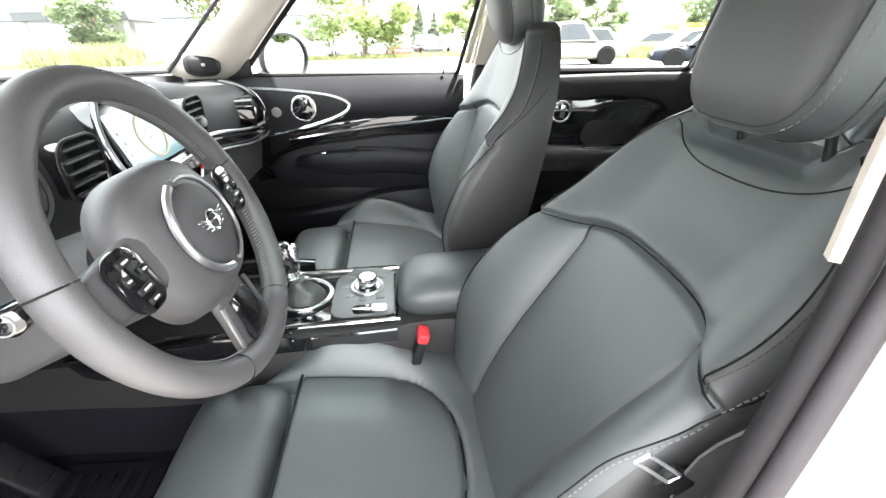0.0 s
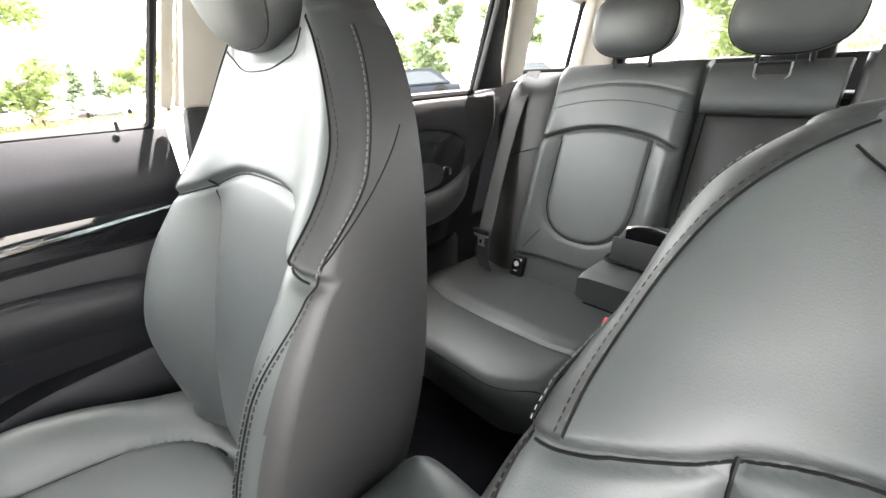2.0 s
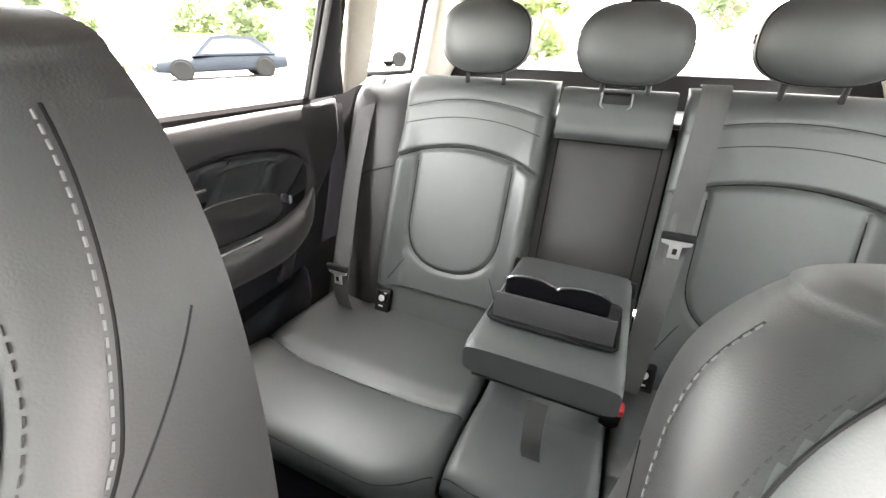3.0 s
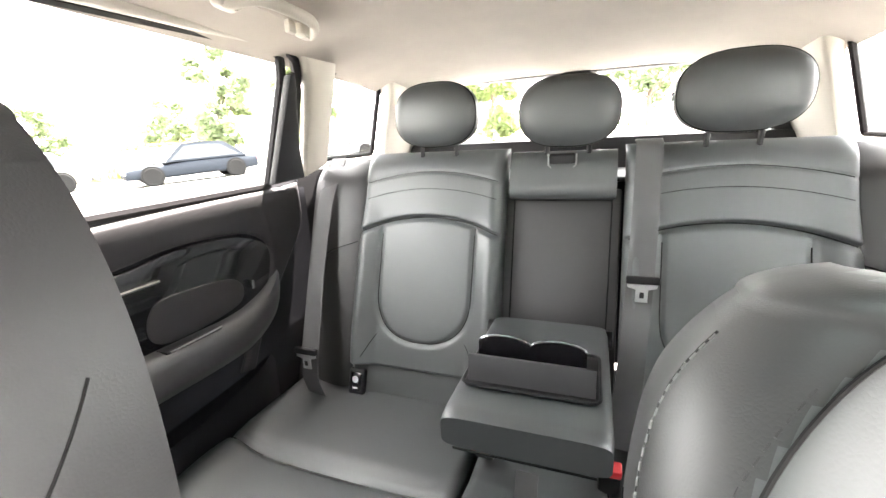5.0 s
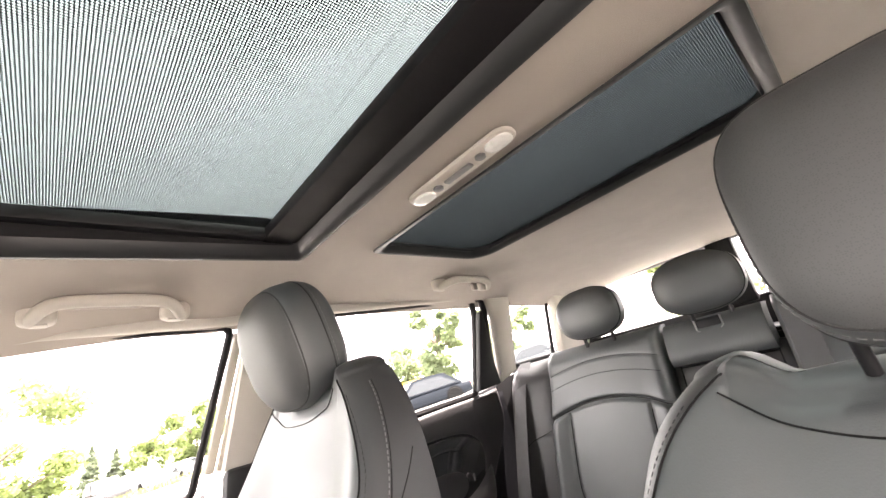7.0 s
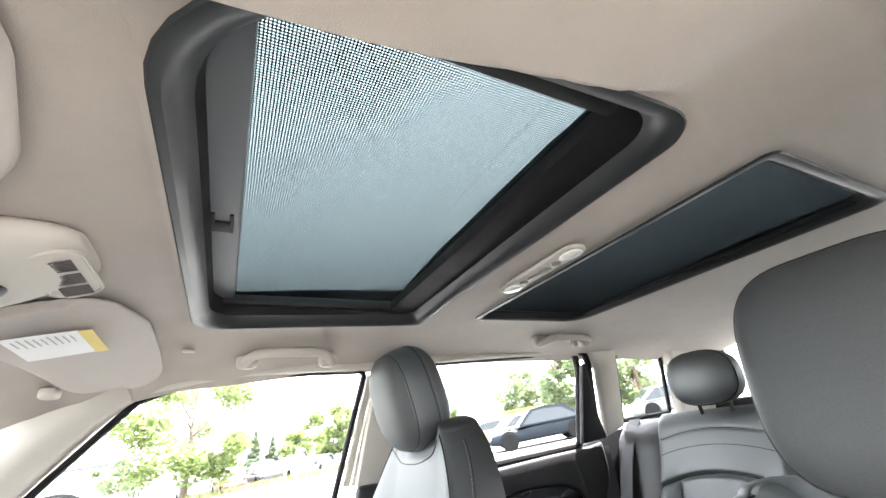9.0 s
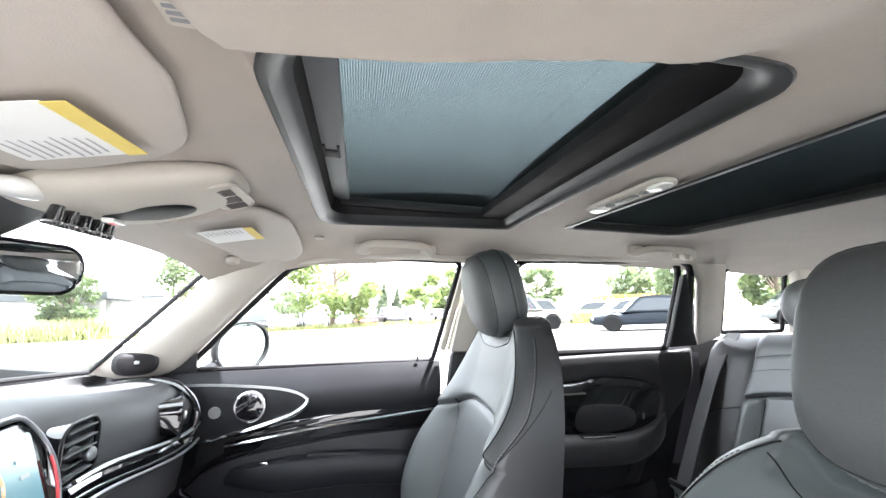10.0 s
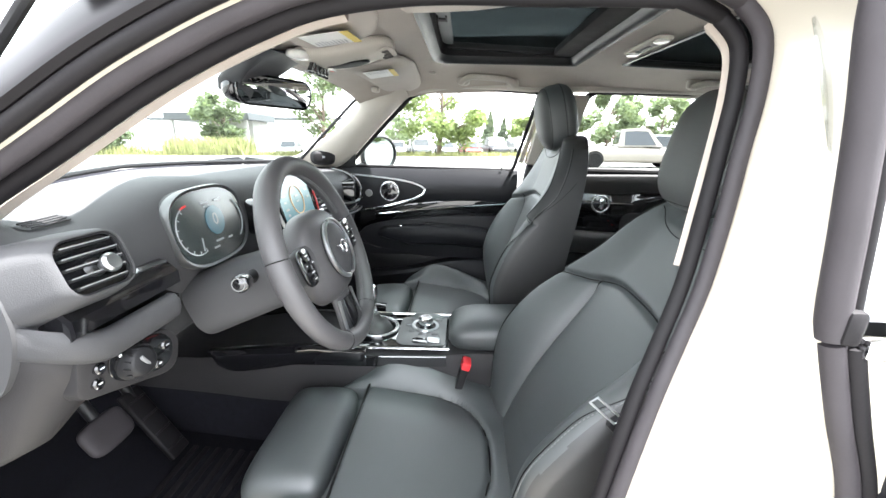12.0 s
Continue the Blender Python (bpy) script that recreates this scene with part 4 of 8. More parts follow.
def arch_z(y):
    """Height of the arched seam under the shoulder panel."""
    a = abs(y)
    return 0.932 - 0.030 * (a / 0.15) ** 2.8 if a < 0.15 else 0.902 - (a - 0.15) * 0.30


def bib_z(y, half):
    """Lower edge of the bib under the headrest."""
    return 1.050 - 0.8 * (half - 0.108) + 0.040 * min(1.2, abs(y) / half) ** 3.0


def back_front(y, z, slim=0.0):
    """Front surface of a backrest: x at lateral y and height z; slim narrows the insert on the console's side."""
    w = smooth_table(HW, z)
    a, c = abs(y), slim / 2
    al = abs(y + c)
    x = smooth_table(XC, z)
    ie = insert_edge(z, c)
    az = arch_z(y + c)
    wp = w - 0.026 + (c if y > 0 else -c)
    below = math.sin(math.pi / 2 * min(1, max(0, (al - ie) / (wp - ie)))) ** 0.85
    above = step01((al - 0.085) / (wp - 0.085))
    k = step01((z - (az - 0.050)) / 0.085)
    bol = smooth_table(BOL, z)
    x -= bol * (below * (1 - k) + above * k)
    x -= 0.007 * max(0, 1 - (al / ie) ** 2) * (1 - k) * min(1, (z - 0.5) / 0.1)
    if z < az:
        x += groove(al - ie, 0.0045, 0.006 * min(1, (az - z) / 0.03))
    x += groove(z - az + 0.004, 0.0055, 0.008 if al < 0.19 else 0.005)
    x -= 0.006 * step01((z - az + 0.002) / 0.010) * (1 - 0.6 * step01((z - az) / 0.06))
    if a < 0.105:
        x += 0.002 * step01((z - 1.055) / 0.02)
    r = 0.035
    if a > w - r:
        q = min(1, (a - (w - r)) / r)
        x += r * (1 - math.sqrt(max(0, 1 - q * q)))
    return x


def dip(v):
    """The top edge drops between the two shoulders, under the headrest."""
    v.z -= 0.030 * (1 - step01((abs(v.y) - 0.062) / 0.034)) * step01((v.z - 1.045) / 0.07)
    return v


def settle(v, thick, rise):
    """Thickens a backrest towards the back and lifts its shoulders."""
    k = step01((v.z - 0.60) / 0.30)
    v.z += (0.14 * max(0, v.x - 0.50) + rise) * step01((v.z - 0.95) / 0.14)
    v.y *= 1 + 2.2 * thick * step01((v.z - 0.96) / 0.12)
    v.x += thick * k * step01((v.x - 0.47) / 0.09)
    return v


def back_ring(z, shrink=1.0, slim=0.0):
    w = smooth_table(HW, z) * shrink
    xb = smooth_table(XB, z)
    ring = []
    xm = (smooth_table(XC, z) + xb) / 2
    full = w / shrink
    c = slim / 2
    ie = min(insert_edge(z, c), 0.62 * full)
    mid = [-c + ie * k / 26 for k in range(-26, 27)]
    door = [-c - ie - (full * 0.9995 - c - ie) * math.sin(math.pi / 2 * k / 34) for k in range(34, 0, -1)]
    tunnel = [ie - c + (full * 0.9995 - ie + c) * math.sin(math.pi / 2 * k / 34) for k in range(1, 35)]
    for y in door + mid + tunnel:
        x = back_front(y, z, slim)
        ring.append(Vector((xm + (x - xm) * shrink, y * shrink, z)))
    for i in range(15):
        u = 1 - 2 * i / 14
        y = w * math.sin(u * math.pi / 2)
        x = xb - 0.03 * (1 - math.sqrt(max(0, 1 - abs(u) ** 6)))
        ring.append(Vector((xm + (x - xm) * shrink, y * 0.99, z)))
    return ring


def backrest_mesh(slim):
    zs = [0.525 + (1.095 - 0.525) * i / 165 for i in range(166)]
    rings = [back_ring(z, 1.0, slim) for z in zs]
    for k in range(1, 21):
        u = 1 - (1 - k / 20) ** 2
        base = back_ring(1.095, max(0.06, (1 - u ** 2.0) ** 0.5), slim)
        rings.append([Vector((p.x, p.y, 1.095 + 0.028 * u)) for p in base])
    for k, s in ((0.518, 0.9), (0.514, 0.6)):
        rings.insert(0, [Vector((p.x, p.y, k)) for p in back_ring(0.525, s, slim)])
    return [[dip(v) for v in r] for r in rings]


def on_pillow(half, e1, e2, off, ang):
    """Point of a rounded block's surface in the slice x = off, at the angle ang."""
    lo, hi = 0.2, 1.5
    for _ in range(30):
        k = (lo + hi) / 2
        y, z = half[1] * k * math.cos(ang), half[2] * k * math.sin(ang)
        f = (abs(off / half[0]) ** (2 / e2) + abs(y / half[1]) ** (2 / e2)) ** (e2 / e1) + abs(z / half[2]) ** (2 / e1)
        lo, hi = (k, hi) if f < 1 else (lo, k)
    return Vector((off, half[1] * lo * math.cos(ang), half[2] * lo * math.sin(ang)))


def insert_gap(x, y):
    """Distance outside the U-shaped seam of the cushion's insert."""
    f = ((abs(y) / 0.172) ** 2.5 + (max(0, x - 0.20) / 0.155) ** 2.5) ** 0.4
    return (f - 1) * 0.172


def cushion_top(x, y):
    """Top surface of a front seat's cushion."""
    a = abs(y)
    z = smooth_table(((-0.06, 0.520), (0.02, 0.524), (0.10, 0.525), (0.25, 0.512), (0.40, 0.500)), x)
    d = insert_gap(x, y)
    high = 0.058 * step01((a - 0.08) / 0.12) + 0.012
    z += high * math.sin(math.pi / 2 * min(1, max(0, d) / 0.062)) * smooth_table(((-0.08, 0.25), (0.03, 0.58), (0.12, 0.86), (0.20, 0.80), (0.30, 0.42), (0.42, 0.15)), x)
    z += 0.006 * max(0, 1 - (a / 0.172) ** 2) * (1 if d < 0 else 0)
    z -= groove(d, 0.006, 0.009)
    w = 0.268
    r = 0.045
    if a > w - r:
        q = min(1, (a - (w - r)) / r)
        z -= r * (1 - math.sqrt(max(0, 1 - q * q)))
    return z


WRAP = ((0.885, 0.197), (0.93, 0.198), (0.98, 0.188), (1.03, 0.160), (1.072, 0.128), (1.094, 0.104))


def front_seat(s, name, label, cush, backm, hr, hs, cyb, thick=0.0, rise=0.0, e1=0.76, e2=0.68, nod=6, rims=(-0.22, 0.42, 0.52), slim=0.0, bib=0.108, broad=1.0):
    """s: +1 passenger, -1 driver. cush, backm: where cushion and backrest stand."""
    cy = s * 0.325
    seat = thing(name, label, "car seat", (0.2, cy, 0.28), group="front seats")

    def put(bm, m):
        bmesh.ops.transform(bm, matrix=m, verts=bm.verts[:])
        return bm

    mc = cush @ Matrix.Translation((0, cy, 0))
    mb = backm @ Matrix.Translation((0, cyb, 0)) @ Matrix.Diagonal((1, broad, 1, 1))
    # cushion body
    rings = []
    nx = 95
    half = [0.172 * k / 26 for k in range(27)] + [0.172 + 0.096 * math.sin(math.pi / 2 * k / 26) for k in range(1, 27)]
    for i in range(nx + 1):
        x = -0.055 + 0.475 * i / nx
        f = min(1, (x + 0.055) / 0.05)
        drop = 0.05 * (1 - math.sqrt(max(0, 1 - (1 - f) ** 2)))
        ring = []
        for y in [-v for v in reversed(half[1:])] + half:
            z = cushion_top(x, y) - drop
            if x < 0.066 and abs(y) < 0.166:  # well for the thigh pad
                z -= 0.035 * min(1, (0.066 - x) / 0.006) * min(1, (0.166 - abs(y)) / 0.006)
            if abs(y) > 0.166:  # the bolsters fade out towards the front
                z -= 0.030 * (1 - step01((x + 0.055) / 0.16)) * min(1, (abs(y) - 0.166) / 0.03)
            ring.append(Vector((x + 0.050 * step01((abs(y) - 0.135) / 0.08) * (1 - step01((x + 0.055) / 0.22)), y, z)))
        for y, z in ((0.262, 0.43), (0.24, 0.37), (-0.24, 0.37), (-0.262, 0.43)):
            ring.append(Vector((x + 0.01 + 0.050 * (1 - step01((x + 0.055) / 0.22)), y, z)))
        rings.append(ring)
    part("cushion", put(loft(rings), mc), LEATHER, seat, "black leather cushion with raised side bolsters", 60)
    # thigh support
    rings = []
    for i in range(25):
        x = -0.110 + 0.164 * i / 24
        ring = []
        e = 1 - (abs(x + 0.028) / 0.0825) ** 6
        hh = 0.062 * max(0.02, e) ** 0.4
        zc = 0.466 + 0.012 * min(1, (x + 0.12) / 0.1)
        for j in range(40):
            a = 2 * math.pi * j / 40
            ring.append(Vector((x, -s * 0.012 + 0.152 * max(0.05, e) ** 0.17 * spow(math.cos(a), 0.42), zc + hh * spow(math.sin(a), 0.5))))
        rings.append(ring)
    part("thigh_support", put(loft(rings), mc), LEATHER, seat, "separate padded thigh support", 60)
    seam = bmesh.new()
    line = [(x, 0.172) for x in (0.072, 0.10, 0.13, 0.16, 0.19)] + [(0.20 + 0.155 * math.sin(a) ** 0.8, 0.172 * math.cos(a) ** 0.8) for a in (math.pi / 2 * k / 20 for k in range(21))]
    line = line + [(x, -y) for x, y in reversed(line[:-1])]
    tube([(x, y, cushion_top(x, y) + 0.0012) for x, y in line], 0.0018, 5, bm=seam)
    tube([(0.067, 0.17 * math.sin(u * math.pi / 2), cushion_top(0.08, 0.1) - 0.002) for u in [-1 + 2 * k / 16 for k in range(17)]], 0.003, 6, bm=seam)
    part("cushion_piping", put(seam, mc), PIPING, seat)
    part("seat_base", put(rbox((0.16, 0, 0.335), (0.44, 0.44, 0.11), 0.02), mc), BLACKPL, seat, "black plastic seat base")
    # backrest
    rings = backrest_mesh(slim)
    # Faces past the rim get the darker trim, standing in for their shade.
    flank = []
    for r in rings[:-1]:
        z = r[0].z if r[0].z < 1.0 else max(v.z for v in r)
        for j in range(len(r)):
            v = r[j]
            rim = smooth_table(WRAP, z) if z > arch_z(v.y + slim / 2) else smooth_table(HW, z) - 0.009
            flank.append(1 if j > 120 or abs(v.y) > rim else 0)
    back = part("backrest", put(loft([[settle(v, thick, rise) for v in r] for r in rings]), mb), LEATHER, seat, "black leather backrest with deep side bolsters", 60)
    back.data.materials.append(LEATHER_SIDE)
    for poly, k in zip(back.data.polygons, flank):
        poly.material_index = k
    # seams
    pipe = []

    def seam(pts, r, seg, bm):
        bm.append(tube(pts, r, seg))

    thr, thr_dark = bmesh.new(), bmesh.new()

    def on_back(y, z, lift=0.0008):
        return settle(dip(Vector((back_front(y, z, slim) - lift, y, z))), thick, rise)

    def on_flank(q, z, sg, out=0.0006):
        w = smooth_table(HW, z)
        fx = back_front(w - 0.010, z, slim)
        return settle(dip(Vector((fx + (smooth_table(XB, z) - 0.03 - fx) * q - 0.0005, sg * (w - 0.010 + 0.0105 * min(1, q * 8) + out - 0.0024 * q), z))), thick, rise)

    seam([on_back(y, arch_z(y + slim / 2) - 0.005, 0.0007) for y in [-0.216 + 0.432 * k / 70 for k in range(71)]], 0.0013, 6, bm=pipe)
    for sg in (1, -1):
        seam([on_back(sg * insert_edge(z, slim / 2) - slim / 2, z, 0.0006) for z in [0.55 + 0.358 * k / 40 for k in range(41)]], 0.0016, 6, bm=pipe)
        # shoulder piping: from the end of the arched seam up to the notch beside the headrest
        up = [(0.197, 0.890), (0.198, 0.93), (0.188, 0.98), (0.160, 1.03), (0.128, 1.072), (0.104, 1.094)]
        seam([on_back(sg * p.x, min(p.y, 1.0945), 0.0008) for p in spline([(y, z, 0) for y, z in up], 6)], 0.0011, 6, bm=pipe)
        stitches([on_back(sg * (p.x + 0.006), min(p.y, 1.09), 0.0010) for p in spline([(y, z, 0) for y, z in up[:-1]], 6)], 0.0068, 0.0042, 0.0005, bm=thr_dark)
        # edge seam with thread: along the bolster's rim, then back over the shoulder's side
        edge = []
        for k in range(64):
            z = 0.565 + 0.515 * k / 63
            q = lerp_table(((0.56, 0.0), (0.84, 0.0), (0.90, 0.10), (0.96, 0.38), (1.08, 0.50)), z)
            rim = on_back(sg * (smooth_table(HW, z) - 0.026 + 0.017 * step01((z - 0.78) / 0.09)), z, 0.0006)
            edge.append(rim.lerp(on_flank(q, z, sg, 0.0), step01((z - 0.865) / 0.03)))
        seam(edge, 0.0009, 5, bm=pipe)
        # console-side rim thread is darkened: its backlit look put into colour
        if sg != s:
            stitches([p + Vector((-0.0010, -sg * 0.0045, 0)) for p in edge[:36]], 0.0068, 0.0042, 0.0009, bm=thr_dark)
        stitches([p + Vector((-0.004, sg * 0.0012, 0)) for p in edge[39:]], 0.0068, 0.0042, 0.0007, bm=thr)
        stitches([on_back(sg * (smooth_table(HW, z) - 0.0215 + 0.015 * step01((z - 0.78) / 0.09)), z, 0.0009) for z in [0.60 + 0.27 * k / 44 for k in range(45)]], 0.0068, 0.0042, 0.0009, bm=thr if sg == s else thr_dark)
        seam([on_flank(0.08 + 0.9 * k / 16, 0.890 + 0.105 * (k / 16) ** 0.8, sg, 0.0) for k in range(17)], 0.0008, 5, bm=pipe)
    seam([on_back(y + hr.y + 1.2 * (bib - 0.108), min(bib_z(y, bib), 1.094), 0.0006) for y in [-bib + 2 * bib * k / 40 for k in range(41)]], 0.0009, 5, bm=pipe)
    for bm in pipe:
        part("piping", put(bm, mb), PIPING, seat, "black seam piping")
    part("stitching", put(thr, mb), THREAD, seat, "grey contrast stitching")["kind"] = "stuff"
    part("dark_stitching", put(thr_dark, mb), THREAD_DARK, seat, "dark stitching beside the shoulder piping, and console rim thread darkened as backlit")["kind"] = "stuff"
    # headrest
    tilt = Matrix.Rotation(radians(nod), 3, "Y")
    bm = pillow(hr, hs, e1, e2, 56, 32, m=tilt)
    for fc in bm.faces:
        if (tilt.transposed() @ (fc.calc_center_median() - hr)).x < rims[0] * hs[0]:
            fc.material_index = 1
    head = part("headrest", put(bm, mb), LEATHER, seat, "rounded black leather headrest", 60)
    head.data.materials.append(PERFORATED)
    ringp = bmesh.new()
    for off in (rims[0] * hs[0], rims[1] * hs[0]):
        tube([hr + tilt @ on_pillow(hs, e1, e2, off, 2 * math.pi * i / 72) for i in range(72)], 0.0011, 5, closed=True, bm=ringp)
    part("headrest_piping", put(ringp, mb), THREAD_DARK, head)
    hst = bmesh.new()
    for off in rims[2:]:
        loop = [hr + tilt @ (on_pillow(hs, e1, e2, off * hs[0], 2 * math.pi * i / 72) * 1.003) for i in range(73)]
        stitches(loop, 0.0068, 0.0042, 0.0006, bm=hst)
    part("headrest_stitching", put(hst, mb), THREAD, head, "grey contrast stitching")["kind"] = "stuff"
    for sg in (1, -1):
        part("headrest_post", put(tube([(0.552, hr.y + sg * 0.055, 1.07), (hr.x + 0.020, hr.y + sg * 0.055, hr.z - 0.04)], 0.0050, 10), mb), BLACKPL, head, "black headrest post")
    return seat


HINGE = Vector((0.38, 0, 0.55))


def reclined(deg, dx, dz):
    return Matrix.Translation((dx, 0, dz)) @ Matrix.Translation(HINGE) @ Matrix.Rotation(radians(deg), 4, "Y") @ Matrix.Translation(-HINGE)


passenger = front_seat(1, "passenger_bucket_seat", "black leather front passenger seat with grey stitching", Matrix.Translation((0.02, 0, 0.0)), reclined(0, 0, 0), Vector((0.503, 0.023, 1.170)), (0.058, 0.098, 0.099), 0.325, e1=0.72, e2=0.62, nod=-15, rims=(-0.55, 0.20, 0.30))
driver = front_seat(-1, "driver_bucket_seat", "black leather driver seat, leaned back, with grey stitching", Matrix.Translation((-0.03, 0, -0.03)), reclined(15, -0.018, -0.048), Vector((0.476, -0.0276, 1.198)), (0.056, 0.082, 0.097), -0.305, 0.045, 0.016, 0.62, 0.46, -5, (-0.62, 0.30, -0.42, 0.45), 0.026, 0.121, 1.05)


# ---------------- rear bench ----------------
def rx(z):
    """Front face of the rear backrests."""
    return 1.225 + (z - 0.50) * 0.325


UW, UZ, UH = 0.122, 0.745, 0.115


def rear_back(s, y0, y1, name, label, group="rear seats"):
    ym, hw = (y0 + y1) / 2, (y1 - y0) / 2
    seat = thing(name, label, "car seat", (1.25, s * ym, 0.45), group=group)

    def arch(y):
        return 0.925 - 0.035 * (abs(y) / (hw - 0.01)) ** 2

    def face(y, z):
        x = rx(z)
        a = abs(y)
        t = min(1, max(0, (a - 0.11) / 0.07))
        x -= 0.030 * t * t * (3 - 2 * t) * lerp_table(((0.5, 0.5), (0.65, 1), (0.85, 0.8), (0.97, 0.1)), z)
        if z < 0.90:
            if z > UZ:
                x += groove(a - UW, 0.005, 0.008)
            if z <= UZ:
                dd = ((a / UW) ** 2.4 + (max(0, UZ - z) / UH) ** 2.4) ** (1 / 2.4) - 1
                x += groove(dd * UW, 0.005, 0.008) if z <= UZ else 0
        x += groove(z - arch(y), 0.006, 0.010) - 0.004 * step01((z - arch(y)) / 0.01)
        x += groove(z - (1.035 - 0.03 * (a / hw) ** 2), 0.003, 0.003)
        x += 0.016 * step01((0.572 - z) / 0.010)
        r = 0.03
        if a > hw - r:
            q = min(1, (a - hw + r) / r)
            x += r * (1 - math.sqrt(max(0, 1 - q * q)))
        if z > 1.04:
            q = min(1, (z - 1.04) / 0.045)
            x += 0.045 * (1 - math.sqrt(max(0, 1 - q * q)))
        return x

    rings = []
    for i in range(181):
        z = 0.47 + 0.613 * i / 180
        ring = [Vector((face(hw * math.sin((-1 + 2 * j / 100) * math.pi / 2), z), s * ym + hw * math.sin((-1 + 2 * j / 100) * math.pi / 2), z)) for j in range(101)]
        ring += [Vector((max(rx(z) + 0.085, face(0, z) + 0.01), s * ym + hw * 0.98, z)), Vector((max(rx(z) + 0.085, face(0, z) + 0.01), s * ym - hw * 0.98, z))]
        rings.append(ring)
    part("backrest", loft(rings), LEATHER, seat, "black leather rear backrest with arched seam", 60)
    pipe = bmesh.new()

    def on(y, z, lift=0.0):
        return Vector((face(y, z) - lift, s * ym + y, z))

    tube([on(y, arch(y), 0.0) for y in [-(hw - 0.01) + 2 * (hw - 0.01) * k / 40 for k in range(41)]], 0.002, 5, bm=pipe)
    u = [(UW, z) for z in (0.885, 0.85, 0.80, 0.76)] + [(UW * spow(math.cos(a), 1 / 1.2), UZ - UH * spow(math.sin(a), 1 / 1.2)) for a in (math.pi * k / 32 for k in range(33))] + [(-UW, z) for z in (0.76, 0.80, 0.85, 0.885)]
    tube([on(y, z, 0.0002) for y, z in u], 0.0019, 5, bm=pipe)
    tube([on(y, 1.035 - 0.03 * (abs(y) / hw) ** 2, 0.0) for y in [-(hw - 0.015) + 2 * (hw - 0.015) * k / 40 for k in range(41)]], 0.0014, 5, bm=pipe)
    tube([on(y, 0.995 - 0.03 * (abs(y) / hw) ** 2, 0.0) for y in [-(hw - 0.015) + 2 * (hw - 0.015) * k / 40 for k in range(41)]], 0.0010, 5, bm=pipe)
    for sg in (1, -1):
        tube([on(sg * y, z, 0.0) for y, z in ((0.098, 0.665), (0.122, 0.635), (0.150, 0.590))], 0.0012, 5, bm=pipe)
    part("piping", pipe, PIPING, seat, "black seam piping")
    return seat


rear_back(1, 0.128, 0.500, "rear_seat_back", "black leather rear outer seat back with arched seam")
rear_back(-1, 0.131, 0.520, "rear_seat_back", "black leather rear outer seat back with arched seam")


def rear_headrest(y, z, label, w):
    h = thing("rear_headrest", label, "headrest", (1.41, y, 1.06), group="rear headrests")
    pad = part("pad", pillow((1.415, y, z), (0.050, w, 0.076), 0.80, 0.66, 44, 24), LEATHER, h, "rounded black leather pad", 60)
    ring = [Vector((1.415, y, z)) + on_pillow((0.050, w, 0.076), 0.80, 0.66, -0.018, 2 * math.pi * i / 56) for i in range(56)]
    part("piping", tube(ring, 0.0016, 5, closed=True), PIPING, pad)
    for sg in (1, -1):
        part("post", tube([(1.425, y + sg * 0.045, 1.05), (1.42, y + sg * 0.045, z - 0.06)], 0.0055, 8), BLACKPL, h, "black post")
    part("tilt_button", rbox((1.425, y + w * 0.98, z), (0.02, 0.012, 0.018), 0.004), PIANO, h, "black side button")
    return h


rear_headrest(0.298, 1.168, "rounded black leather rear headrest", 0.104)
rear_headrest(-0.010, 1.157, "rounded black leather centre rear headrest", 0.106)
rear_headrest(-0.322, 1.172, "rounded black leather rear headrest behind the driver", 0.112)

# side bolsters beside the outer seats
for s in (1, -1):
    rings = []
    for i in range(41):
        z = 0.47 + 0.60 * i / 40
        x = rx(z) + 0.012 + (0.05 * max(0, (z - 1.0) / 0.07) ** 2)
        y0, y1 = (0.505, 0.655 - 0.02 * max(0, z - 0.9)) if s > 0 else (0.525, 0.655)
        rings.append([Vector((x + 0.012, s * y0, z)), Vector((x, s * (y0 + 0.02), z)), Vector((x - 0.004, s * (y0 + y1) / 2, z)), Vector((x - 0.014, s * (y1 - 0.02), z)), Vector((x - 0.01, s * y1, z)), Vector((x + 0.12, s * y1, z)), Vector((x + 0.12, s * y0, z))])
    b = solo("side_bolster", loft(rings), LEATHER_SIDE, "black leather bolster beside the rear seat", "seat bolster", sharp=60)
    part("seam", tube([(rx(0.86) + 0.006, s * 0.508, 0.862), (rx(0.855) - 0.002, s * 0.58, 0.84), (rx(0.82) - 0.004, s * 0.65, 0.80)], 0.0014, 5), PIPING, b)


